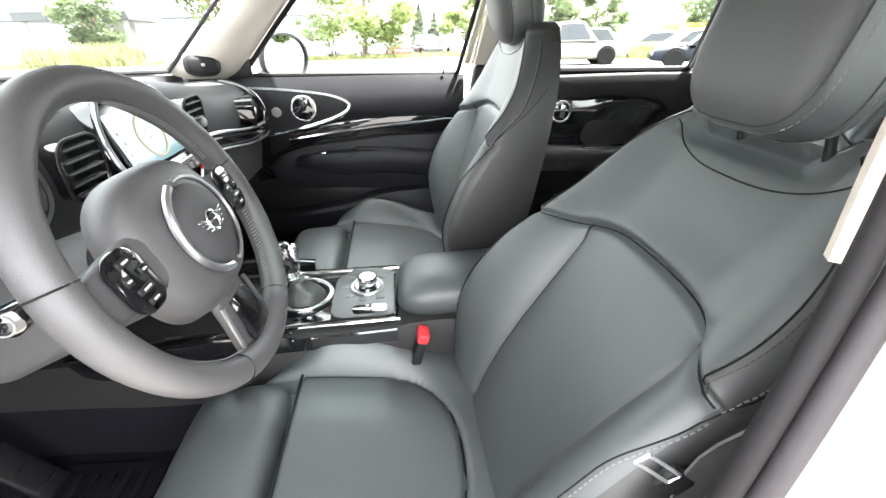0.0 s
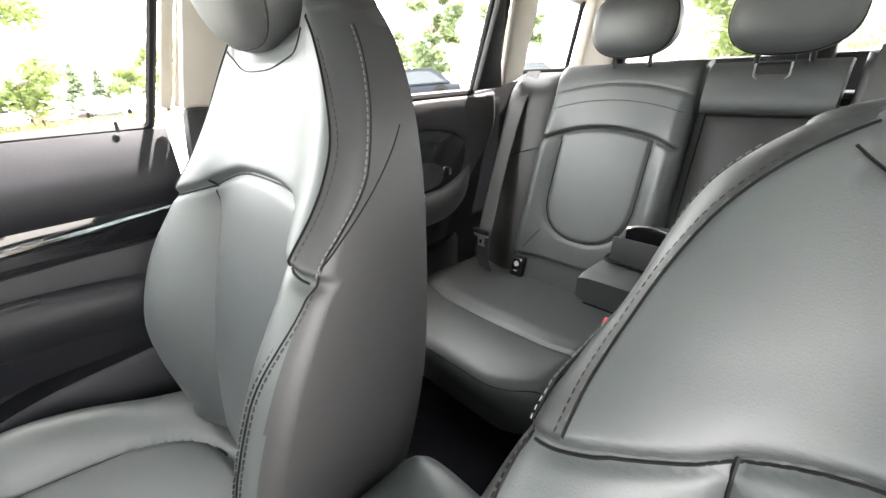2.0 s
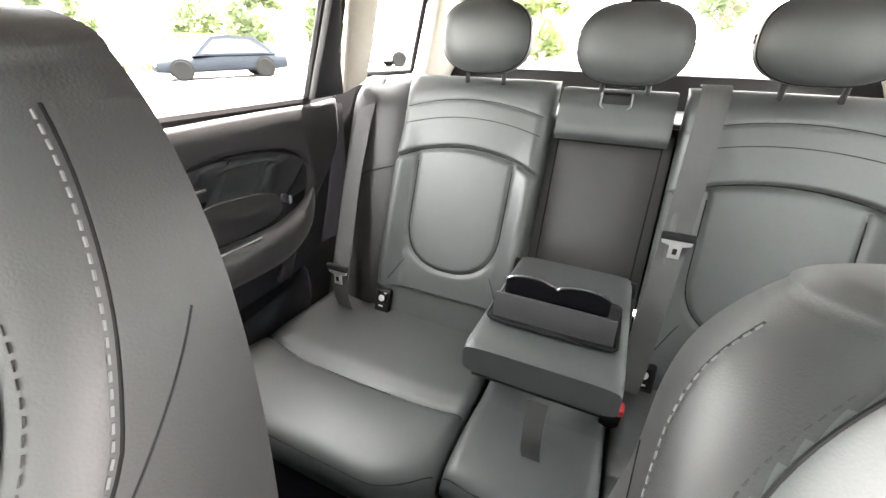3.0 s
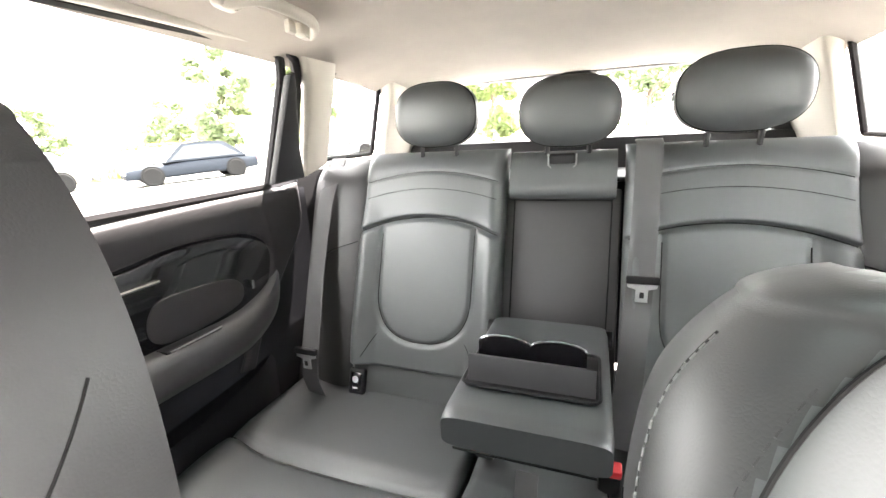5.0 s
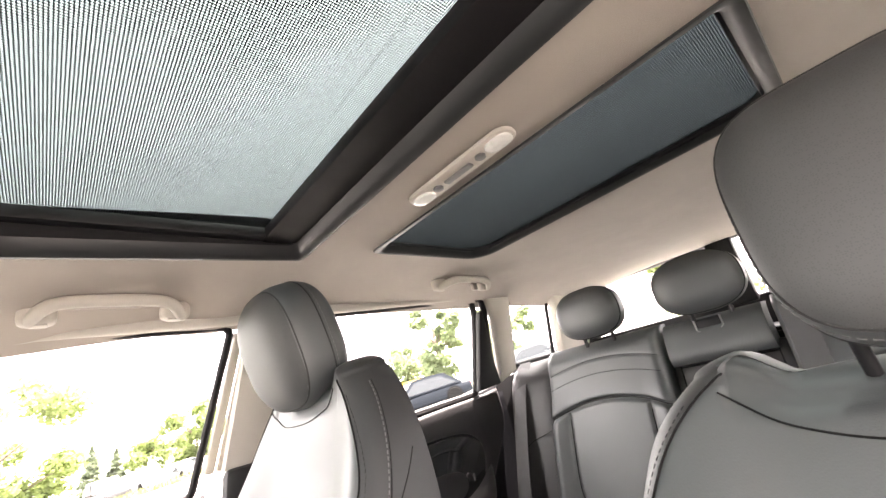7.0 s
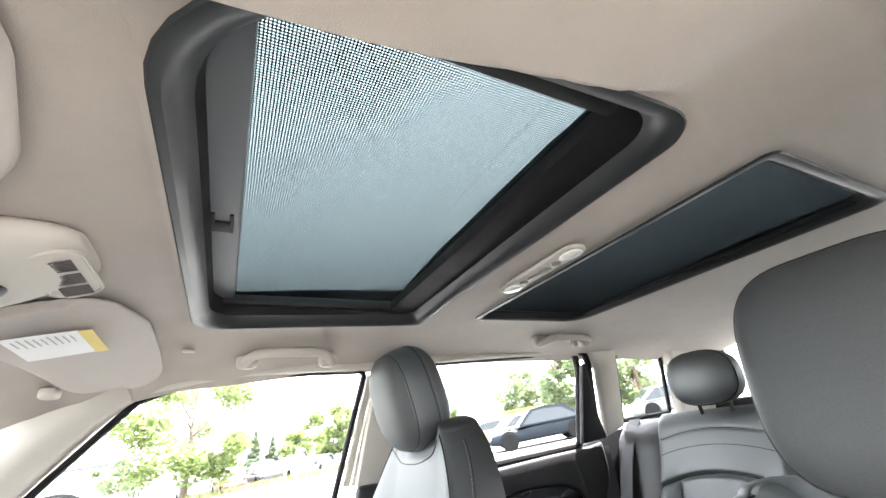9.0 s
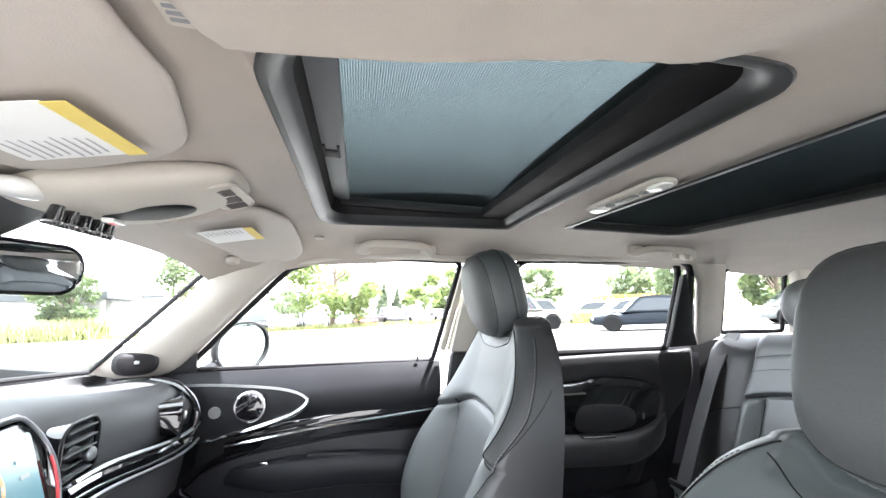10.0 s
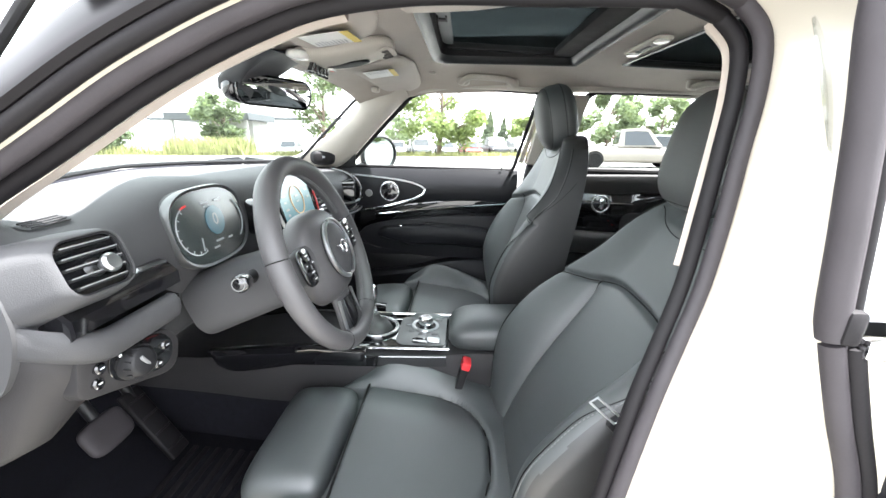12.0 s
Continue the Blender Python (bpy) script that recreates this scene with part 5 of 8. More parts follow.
def bench(name, y0, y1, label, x0):
    """A cushion of the rear bench: the outer ones round off at the front beside the centre one."""
    t = thing(name, label, "seat cushion", (1.05, (y0 + y1) / 2, 0.30), group="rear bench cushions")
    ym, hw = (y0 + y1) / 2, (y1 - y0) / 2
    side = abs(ym) > 0.2
    sg = 1 if ym > 0 else -1

    def front(y):
        u = (y * sg + hw) / (2 * hw)
        return x0 + (0.070 * max(0, 1 - u / 0.22) ** 2 + 0.030 * max(0, (u - 0.7) / 0.3) ** 2 if side else 0.012 * (y / hw) ** 2)

    def seam_x(y):
        return 0.980 + 0.010 * (y / hw) ** 2

    def top(x, y):
        xf = front(y)
        z = 0.488 + 0.012 * math.sin(math.pi * min(1, (x - xf) / 0.20)) + 0.008 * step01((x - seam_x(y)) / 0.05) * (1 if side else 0)
        if side:
            z += 0.030 * max(0, (y * sg - 0.12) / 0.14) ** 2
            z -= groove(x - seam_x(y), 0.006, 0.009)
        q = max(0, 1 - (x - xf) / 0.034)
        z -= 0.034 * (1 - math.sqrt(max(0, 1 - q * q)))
        r = 0.022
        if abs(y) > hw - r:
            q = min(1, (abs(y) - hw + r) / r)
            z -= r * (1 - math.sqrt(max(0, 1 - q * q)))
        return z

    lat = [hw * math.sin((-1 + 2 * j / 44) * math.pi / 2) for j in range(45)]
    rings = []
    for back, z in ((0.050, 0.335), (0.020, 0.40), (0.005, 0.43)):
        rings.append([Vector((front(y) + back, ym + y, z)) for y in lat] + [Vector((x0 + 0.12, ym + hw * 0.97, 0.33)), Vector((x0 + 0.12, ym - hw * 0.97, 0.33))])
    for i in range(71):
        f = (i / 70) ** 1.25
        ring = []
        for y in lat:
            x = front(y) + (1.27 - front(y)) * f
            ring.append(Vector((x, ym + y, top(x, y))))
        xb = max(x0 + 0.12, x0 + (1.27 - x0) * f)
        rings.append(ring + [Vector((xb, ym + hw * 0.97, 0.33)), Vector((xb, ym - hw * 0.97, 0.33))])
    part("pad", loft(rings), LEATHER, t, "black leather bench pad", 60)
    inner = [y for y in lat if abs(y) < hw - 0.004]
    part("front_seam", tube([(front(y) + 0.008, ym + y, top(front(y) + 0.008, y) + 0.0004) for y in inner], 0.0012, 5), PIPING, t, "dark front edge seam")
    if side:
        part("seam", tube([(seam_x(y), ym + y, top(seam_x(y), y) + 0.001) for y in inner], 0.0018, 5), PIPING, t, "dark cross seam")
    return t


bench("rear_cushion", 0.136, 0.640, "black leather rear bench cushion", 0.792)
bench("rear_cushion", -0.640, -0.122, "black leather rear bench cushion", 0.792)
bench("rear_cushion", -0.116, 0.130, "narrow black leather centre bench cushion", 0.850)
for s in (1, -1):
    for y in (0.475, 0.17):
        t = thing("anchor_cover", "black child seat anchor cover with white symbol", "anchor cover", (rx(0.515), s * y, 0.49), group="anchor covers")
        m = Matrix.Rotation(radians(18), 3, "Y")
        part("housing", rbox((rx(0.52) + 0.004, s * y, 0.522), (0.018, 0.046, 0.066), 0.007, 3, m), BLACKPL, t)
        part("flap", rbox((rx(0.525) - 0.005, s * y, 0.525), (0.008, 0.032, 0.048), 0.005, 3, m), PIANO, t, "gloss black flap")
        part("symbol", lathe(((0.001, 0.001), (0.0085, 0.001), (0.0085, 0.0)), (rx(0.53) - 0.0095, s * y, 0.533), (-1, 0, 0.3), 18), ICON, t, "white round symbol")
        part("symbol_bar", rbox((rx(0.515) - 0.0095, s * y, 0.512), (0.0015, 0.013, 0.004), 0.0, m=m), ICON, t)

# centre arm rest, folded down
arm = thing("rear_arm_rest", "fold-down black leather arm rest with open cup holder", "arm rest", (1.10, 0.008, 0.60))
rings = []
for i in range(31):
    x = 0.925 + 0.345 * i / 30
    q = max(0, 1 - (x - 0.925) / 0.03)
    sh = math.sqrt(max(0.0, 1 - q * q)) * 0.25 + 0.75
    rings.append([Vector((x, 0.010 + 0.118 * (0.96 + 0.04 * sh) * spow(math.cos(a), 0.28), 0.688 + 0.012 * (x - 0.925) + 0.032 * sh * spow(math.sin(a), 0.30))) for a in (2 * math.pi * k / 48 for k in range(48))])
body = part("pad", loft(rings), LEATHER, arm, "black leather arm rest pad", 50)
part("seam", tube([Vector((0.9225, 0.010 + 0.100 * math.sin(u), 0.664)) for u in [-1.4 + 2.8 * k / 20 for k in range(21)]], 0.0018, 5), PIPING, body)
tray = part("cup_tray", plate([Vector((1.064 + px, 0.012 + py, 0.722)) for px, py in round_rect(0.070, 0.101, 0.012)], (0, 0, 0.004), 0.002), BLACKPL, arm, "black cup holder tray")
part("tray_rim", tube([Vector((1.064 + px, 0.012 + py, 0.727)) for px, py in round_rect(0.072, 0.103, 0.014)], 0.0026, 6, closed=True), BLACKPL, tray)
part("flap", rbox((1.010, 0.012, 0.746), (0.006, 0.192, 0.046), 0.002, m=Matrix.Rotation(radians(6), 3, "Y")), DASH, tray, "raised dark grey flap")
holder = []
hy = [-0.086 + 0.172 * k / 40 for k in range(41)]
prof = [0.020 + 0.012 * abs(math.sin(math.pi * (y + 0.086) / 0.086)) ** 0.6 for y in hy]
rings = [[Vector((1.052, 0.016 + y, 0.735)), Vector((1.052, 0.016 + y, 0.752 + p)), Vector((1.057, 0.016 + y, 0.752 + p)), Vector((1.057, 0.016 + y, 0.735))] for y, p in zip(hy, prof)]
hold = part("cup_holder", loft(rings), PIANO, tray, "black twin cup holder with bright rim")
part("rim", tube([Vector((1.0545, 0.016 + y, 0.753 + p)) for y, p in zip(hy, prof)], 0.0022, 6), CHROME, hold, "bright rim")
part("cup_base", rbox((1.036, 0.016, 0.730), (0.030, 0.165, 0.006), 0.002), PIANO, tray)
part("pull_strap", band([Vector(p) for p in ((0.918, 0.0, 0.655), (0.905, 0.0, 0.62), (0.902, -0.002, 0.575), (0.912, -0.004, 0.545))], (0, 1, 0), 0.030, 0.003), BELT, arm, "grey fabric pull strap")
for sg in (1, -1):
    part("hinge", lathe(((0.018, -0.008), (0.018, 0.008), (0.01, 0.010)), (1.262, 0.010 + sg * 0.118, 0.70), (0, sg, 0), 20), BLACKPL, arm, "black hinge")
# recess behind it, and the panel above
rp = thing("recess_panel", "black vinyl panel behind the folded arm rest", "seat panel", (1.30, 0, 0.48))
part("panel", plate([(rx(0.48) + 0.060, -0.128, 0.48), (rx(0.48) + 0.060, 0.126, 0.48), (rx(0.985) + 0.045, 0.126, 0.985), (rx(0.985) + 0.045, -0.128, 0.985)], (0.02, 0, 0), 0.004), LEATHER_SIDE, rp, "smooth black vinyl")
for sg in (1, -1):
    part("edge_seam", tube([(rx(0.60) + 0.058, sg * 0.106, 0.60), (rx(0.97) + 0.044, sg * 0.108, 0.97)], 0.0016, 5), PIPING, rp, "black edge seam")
part("top_seam", tube([(rx(0.962) + 0.044, -0.106, 0.962), (rx(0.962) + 0.044, 0.106, 0.962)], 0.0018, 5), PIPING, rp, "black top seam")
head_panel = thing("centre_seat_top", "black leather centre seat top with release latch", "seat panel", (1.40, 0, 0.98))
rings = []
for i in range(17):
    z = 0.968 + 0.105 * i / 16
    q = abs(i / 16 * 2 - 1) ** 4
    rings.append([Vector((rx(z) - 0.004 + 0.022 * q + 0.07 * (0 if k < 24 else 1), 0.114 * spow(math.sin((-1 + 2 * (k % 24) / 23) * math.pi / 2), 0.9) * (1 if k < 24 else -1), z)) for k in range(48)])
part("pad", loft(rings), LEATHER, head_panel, "black leather pad", 60)
part("latch_cup", rbox((rx(1.05) + 0.003, 0.0, 1.052), (0.014, 0.062, 0.034), 0.008, 3), BLACKPL, head_panel, "black latch cup")
part("latch_rim", tube([Vector((rx(1.05) - 0.006, y, z)) for y, z in ((-0.030, 1.068), (-0.030, 1.044), (-0.022, 1.036), (0.022, 1.036), (0.030, 1.044), (0.030, 1.068))], 0.0022, 6), SATINGREY, head_panel)

# belts
def seat_belt(name, pts, across, label, tongue_at, w=0.046, clip=True):
    b = thing(name, label, "seat belt", pts[-1], group="seat belts")
    part("webbing", band(spline(pts, 8), across, w, 0.0022), BELT, b, "grey woven webbing")
    if clip:
        t = Vector(tongue_at)
        tg = part("tongue", plate([t + Vector((-0.004, y, z)) for y, z in ((-0.030, 0.012), (0.030, 0.012), (0.026, -0.006), (0.011, -0.010), (0.011, -0.036), (-0.011, -0.036), (-0.011, -0.010), (-0.026, -0.006))], (-0.005, 0, 0.001), 0.0008, 1), STEEL, b, "bright steel belt tongue")
        part("tongue_cover", rbox(t + Vector((-0.006, 0, 0.010)), (0.012, 0.062, 0.016), 0.004), BLACKPL, tg, "black plastic cover")
        part("tongue_slot", rbox(t + Vector((-0.0095, 0, -0.020)), (0.002, 0.008, 0.012), 0.0005), BLACKPL, tg)
    return b


seat_belt("seat_belt", [(1.46, 0.618, 1.075), (1.375, 0.610, 0.98), (1.30, 0.600, 0.84), (1.225, 0.580, 0.70), (1.175, 0.562, 0.615), (1.165, 0.560, 0.56), (1.19, 0.565, 0.49)], (0, 1, 0.05), "grey rear seat belt lying over the side bolster", (1.165, 0.560, 0.622))
seat_belt("seat_belt", [(1.44, -0.172, 1.090), (1.392, -0.172, 1.075), (1.345, -0.168, 0.93), (1.305, -0.163, 0.81), (1.262, -0.155, 0.70), (1.215, -0.146, 0.58), (1.20, -0.14, 0.50)], (0, 1, 0.0), "grey centre seat belt hanging over the rear seat back", (1.296, -0.166, 0.812), 0.05)


def buckle(c, lean, label, h=0.05, face=(-1, 0, 0)):
    b = thing("belt_buckle", label, "belt buckle", Vector(c) - Vector((0, 0, h)), group="belt buckles")
    m = lean
    part("stem", rbox(Vector(c) + m @ Vector((0, 0, -h * 0.55)), (0.020, 0.036, h), 0.004, m=m), BLACKPL, b, "black buckle housing")
    part("button", rbox(Vector(c) + m @ Vector((0, 0, 0.004)), (0.022, 0.037, 0.022), 0.004, m=m), RED, b, "red release button")
    return b


buckle((1.075, 0.108, 0.545), Matrix.Rotation(radians(-38), 3, "Y"), "red and black belt buckle between the rear cushions")
buckle((1.090, -0.116, 0.540), Matrix.Rotation(radians(-20), 3, "Y"), "red and black belt buckle beside the arm rest", 0.06)
buckle((0.269, -0.124, 0.556), Matrix.Rotation(radians(12), 3, "Y"), "red and black belt buckle beside the driver seat", 0.10)
# ---------------- dashboard ----------------
def pdrop(y):
    """The dashboard falls away towards the passenger's door."""
    t = max(0, min(1, (y - 0.18) / 0.36))
    return 0.044 * t * t * (3 - 2 * t)


def dash_profile(y):
    """Cross-section (x, z) of the dashboard at lateral y, from the windscreen over the top and down the face."""
    low = ws_low(max(-0.6, min(0.6, y)))
    hood = 0.020 * bump(y, -0.32, 0.15)
    lobe = 0.5 * bump(y, -0.595, 0.075) + 0.15 * bump(y, 0.575, 0.09)
    pts = [(low.x + 0.005, low.z - 0.010), (-0.46 + 0.10 * y * y, 0.962 + hood), (-0.36 + 0.05 * y * y, 0.972 + hood), (-0.285, 0.972 + hood), (-0.245 + 0.03 * lobe, 0.958 + hood * 0.6), (-0.222 + 0.035 * lobe, 0.930), (-0.215 + 0.04 * lobe, 0.890), (-0.222 + 0.03 * lobe, 0.850), (-0.235, 0.815), (-0.262, 0.795), (-0.275, 0.74), (-0.30, 0.70), (-0.42, 0.67)]
    d = pdrop(y)
    return [pts[0]] + [(x, z - d) for x, z in pts[1:10]] + pts[10:]


dash = thing("dashboard", "dark grey soft dashboard across the cabin", "dashboard", (-0.4, 0, 0.66))
rings = []
for i in range(97):
    y = -0.672 + 1.344 * i / 96
    prof = spline([(x, 0, z) for x, z in dash_profile(y)], 4)
    rings.append([Vector((p.x, y, p.z)) for p in prof] + [Vector((-0.60, y, 0.66)), Vector((-0.66, y, 0.90))])
part("dash_pad", loft(rings), DASH, dash, "dark grey soft-touch dash pad", 60)

# lower driver side: rounded knee panel with a raised rim, gloss tray above it
rings, lip = [], []
for i in range(49):
    y = -0.668 + 0.378 * i / 48
    k = min(1, (y + 0.668) / 0.055)
    e = math.sqrt(max(0.0, 1 - (1 - k) ** 2))
    r = max(0, min(1, (y + 0.505) / 0.075))
    r = r * r * (3 - 2 * r)
    zt = 0.862 + 0.030 * max(0, (-0.60 - y) / 0.068) ** 1.6 - 0.030 * r
    zb = 0.742 + 0.010 * r - 0.022 * max(0, min(1, (-0.58 - y) / 0.05))
    xf = -0.160 - 0.045 * (1 - e) - 0.075 * r
    lip.append([Vector((xf + dx, y, zt + dz)) for dx, dz in ((-0.034, -0.010), (-0.018, 0.001), (-0.006, 0.001), (0.0, -0.006), (0.001, -0.018), (-0.003, -0.030), (-0.012, -0.037), (-0.034, -0.036))])
    rings.append([Vector((-0.30, y, zt - 0.012)), Vector((xf - 0.030, y, zt - 0.014)), Vector((xf - 0.020, y, zt - 0.036)), Vector((xf - 0.030, y, zt - 0.060)), Vector((xf - 0.048, y, zt - 0.085)), Vector((xf - 0.085, y, zb)), Vector((xf - 0.130, y, zb - 0.030)), Vector((-0.36, y, zb - 0.045))])
# panel darker than its lip: light and shade here put into the colours
knee = part("knee_panel", loft(rings), LOWDASH, dash, "rounded dark grey lower panel", 60)
part("tray_lip", loft(lip), DASH, knee, "dark grey rounded lip under the tray", 60)
tray = part("tray", loft([[Vector((x + 2.2 * lift, y, z + lift)) for x, z in ((-0.300, 0.915), (-0.205, 0.898), (-0.188, 0.884), (-0.186, 0.866), (-0.196, 0.858), (-0.300, 0.852))] for y, lift in ((-0.650 + 0.190 * k / 12, 0.010 * (1 - k / 12)) for k in range(13))]), PIANO, dash, "gloss black tray strip under the air vent")
part("tray_floor", loft([[Vector((x, y, z)) for x, z in ((-0.205, 0.864), (-0.172, 0.858), (-0.172, 0.852), (-0.205, 0.850))] for y in (-0.640, -0.58, -0.52, -0.485)]), PIANO, tray, "gloss black tray floor")

# light switch field: sloping plate, dark oval round the rotary switch
nrm = Vector((1, -0.12, 0.22)).normalized()
kc = Vector((-0.176, -0.574, 0.801))


def on_field(y, z, d=0.0):
    """y across, z up from the rotary switch, on the sloping plate."""
    return kc + Vector((0.10 * y + 0.16 * z, y, z - 0.30 * y)) + nrm * d


sw = part("switch_plate", plate([on_field(py + 0.004, pz, -0.050) for py, pz in round_corners(0.070, 0.036, (0.030, 0.012, 0.018, 0.026))], nrm * 0.048, 0.004), LOWDASH, dash, "dark grey light switch plate")
part("switch_well", plate([on_field(py + 0.014, pz + 0.004, -0.004) for py, pz in round_corners(0.046, 0.029, (0.028, 0.028, 0.026, 0.024))], nrm * 0.004, 0.001), PIANO, sw, "gloss black oval round the switch")
part("rotary_switch", lathe(((0.0225, -0.004), (0.0225, 0.006), (0.0195, 0.012), (0.0175, 0.017), (0.0145, 0.019), (0.001, 0.019)), kc, nrm, 30), BLACKPL, sw, "black rotary light switch")
for k in range(14):
    q = 2 * math.pi * k / 14
    part("switch_rib", rbox(kc + nrm * 0.010 + Vector((0, 0.0212 * math.cos(q), 0.0212 * math.sin(q))), (0.009, 0.0022, 0.0022), 0.0006, 1), BLACKPL, sw)
part("switch_grip", rbox(kc + nrm * 0.019, (0.004, 0.005, 0.022), 0.002, m=Matrix.Rotation(radians(35), 3, "X")), SATINGREY, sw, "grey grip")
for dy, dz in ((-0.043, 0.004), (-0.045, -0.016), (0.046, 0.012), (0.036, -0.014)):
    c = on_field(dy, dz)
    bt = part("button", lathe(((0.0070, -0.006), (0.0070, 0.002), (0.005, 0.004), (0.001, 0.004)), c, nrm, 14), PIANO, sw, "small black button")
    part("button_mark", rbox(c + nrm * 0.0045, (0.0006, 0.005, 0.0014), 0), ICON, bt)
for k in range(4):
    q = radians(50 + 28 * k)
    part("switch_mark", rbox(kc + nrm * 0.002 + Vector((0, 0.027 * math.cos(q), 0.027 * math.sin(q))), (0.0008, 0.004, 0.003), 0), ICON, sw)


def round_vent(c, ry, rz, n, tilt, label, knob=True, pod=False, lean=0):
    """Air vent: chrome ring, dark barrel, slats and knob, facing back."""
    m = Matrix.Rotation(radians(tilt), 3, "Z") @ Matrix.Rotation(radians(-lean), 3, "Y")

    def w(x, y, z):
        return Vector(c) + m @ Vector((x, y, z))

    pts = round_rect(ry, rz, min(ry, rz) * 0.6, 6)
    v = part("vent", loft([[w(0.006, y * 1.06, z * 1.06) for y, z in pts], [w(0.010, y, z) for y, z in pts], [w(-0.002, y * 0.94, z * 0.94) for y, z in pts], [w(-0.05, y * 0.85, z * 0.85) for y, z in pts]], caps=True), PIANO, dash, label)
    part("vent_ring", tube([w(0.008, y * 1.03, z * 1.03) for y, z in pts], 0.0022, 6, closed=True), BLACKPL, v, "black ring")
    for i in range(n):
        z = -rz * 0.72 + 1.44 * rz * i / (n - 1)
        k = math.sqrt(max(0.2, 1 - (z / rz) ** 2 * 0.45))
        part("slat", rbox(w(0.002, 0, z), (0.016, 2 * ry * 0.88 * k, 0.0035), 0.001, 1, m), BLACKPL, v, "dark slat")
        part("slat_edge", rbox(w(0.0105, 0, z + 0.0012), (0.0010, 2 * ry * 0.86 * k, 0.0013), 0, 1, m), SATINGREY, v, "thin silver slat edge")
    if pod:
        part("vent_pod", loft([[w(-0.060, y * 1.50, z * 1.55) for y, z in pts], [w(-0.022, y * 1.34, z * 1.38) for y, z in pts], [w(0.000, y * 1.20, z * 1.22) for y, z in pts], [w(0.011, y * 1.09, z * 1.10) for y, z in pts], [w(0.012, y * 1.04, z * 1.04) for y, z in pts], [w(0.004, y * 1.0, z * 1.0) for y, z in pts]], caps=False), DASH, v, "dark grey rounded vent surround", 60)
    if knob:
        part("vent_knob", lathe(((0.005, 0), (0.008, 0.007), (0.0105, 0.011), (0.0105, 0.015), (0.008, 0.018), (0.001, 0.019)), w(0.004, ry * 0.25, -rz * 0.2), m @ Vector((1, 0, 0.1)), 20), SATIN, v, "chrome vent knob")
    return v


round_vent((-0.166, -0.620, 0.947), 0.036, 0.029, 5, -4, "driver side air vent", True, True, 22)
round_vent((-0.206, 0.552, 0.864), 0.062, 0.040, 5, 24, "passenger side air vent")
round_vent((-0.205, -0.165, 0.905), 0.040, 0.042, 5, 0, "inner air vent", False)
round_vent((-0.205, 0.185, 0.905), 0.042, 0.044, 5, 0, "inner air vent", True)
def dash_top(x, y):
    """Height of the dashboard's surface, on its upper side."""
    prof = spline([(px, 0, pz) for px, pz in dash_profile(y)[1:7]], 6)
    return lerp_table([(p.x, p.z) for p in prof], x)


grid = [(-0.268 + px, -0.562 + py) for px, py in round_rect(0.013, 0.031, 0.0125)]
tv = part("side_demister", loft([[Vector((x, y, dash_top(x, y) + 0.0015)) for x, y in grid], [Vector((-0.268 + (x + 0.268) * 0.85, -0.562 + (y + 0.562) * 0.95, dash_top(x, y) + 0.002)) for x, y in grid], [Vector((-0.268 + (x + 0.268) * 0.1, -0.562 + (y + 0.562) * 0.1, dash_top(-0.268, y) + 0.001)) for x, y in grid]]), BLACKPL, dash, "small black window demister outlet", 60)
for k in range(4):
    x = -0.276 + 0.0055 * k
    part("demister_slat", tube([(x, -0.562 + d, dash_top(x, -0.562 + d) + 0.003) for d in (-0.024, -0.012, 0.0, 0.012, 0.024)], 0.0010, 5), DASH, tv)

# instrument display behind the wheel
CL = Vector((-0.215, -0.324, 0.921))
cm = Matrix.Rotation(radians(-14), 3, "Y")


def oval_points(c, a, b, x, e=0.7, n=56, m=cm):
    return [Vector(c) + m @ Vector((x, a * spow(math.cos(t), e), b * spow(math.sin(t), e))) for t in (2 * math.pi * i / n for i in range(n))]


BEZEL = mat("satin_grey_bezel", (0.12, 0.123, 0.123), 0.38, metal=0.7, var=0.08, vscale=20)
clus = thing("instrument_display", "oval digital instrument display in a silver ring", "instrument display", (-0.24, -0.318, 0.83))
part("housing", loft([oval_points(CL, 0.098, 0.062, -0.004), oval_points(CL, 0.104, 0.068, -0.004), oval_points(CL, 0.104, 0.068, -0.030), oval_points(CL, 0.06, 0.04, -0.05)]), BLACKPL, clus, "black housing")
part("bezel", loft([oval_points(CL, 0.1045, 0.0685, -0.014), oval_points(CL, 0.1055, 0.0695, -0.002), oval_points(CL, 0.1035, 0.0675, 0.003), oval_points(CL, 0.0995, 0.0635, 0.001)], caps=False), BEZEL, clus, "satin grey bezel ring")
SCREEN = mat("dark_screen_glass", (0.030, 0.038, 0.037), 0.16, spec=1.0, var=0.1, vscale=20)
face = part("screen", loft([oval_points(CL, 0.0985, 0.0625, 0.000), oval_points(CL, 0.05, 0.03, 0.0012), oval_points(CL, 0.01, 0.01, 0.0015)]), SCREEN, clus, "dark glass screen")


def glow(name, col, k):
    m = bpy.data.materials.new(name)
    m.use_nodes = True
    b = m.node_tree.nodes["Principled BSDF"]
    b.inputs["Base Color"].default_value = (*[c * 0.4 for c in col], 1)
    b.inputs["Emission Color"].default_value = (*col, 1)
    b.inputs["Emission Strength"].default_value = k
    b.inputs["Specular IOR Level"].default_value = 1.0
    b.inputs["Roughness"].default_value = 0.14
    return m


BLUE = glow("blue_screen_light", (0.05, 0.15, 0.19), 0.05)
WHITE_L = glow("white_screen_light", (0.42, 0.45, 0.45), 0.03)
RED_L = glow("red_screen_light", (0.8, 0.05, 0.05), 0.06)


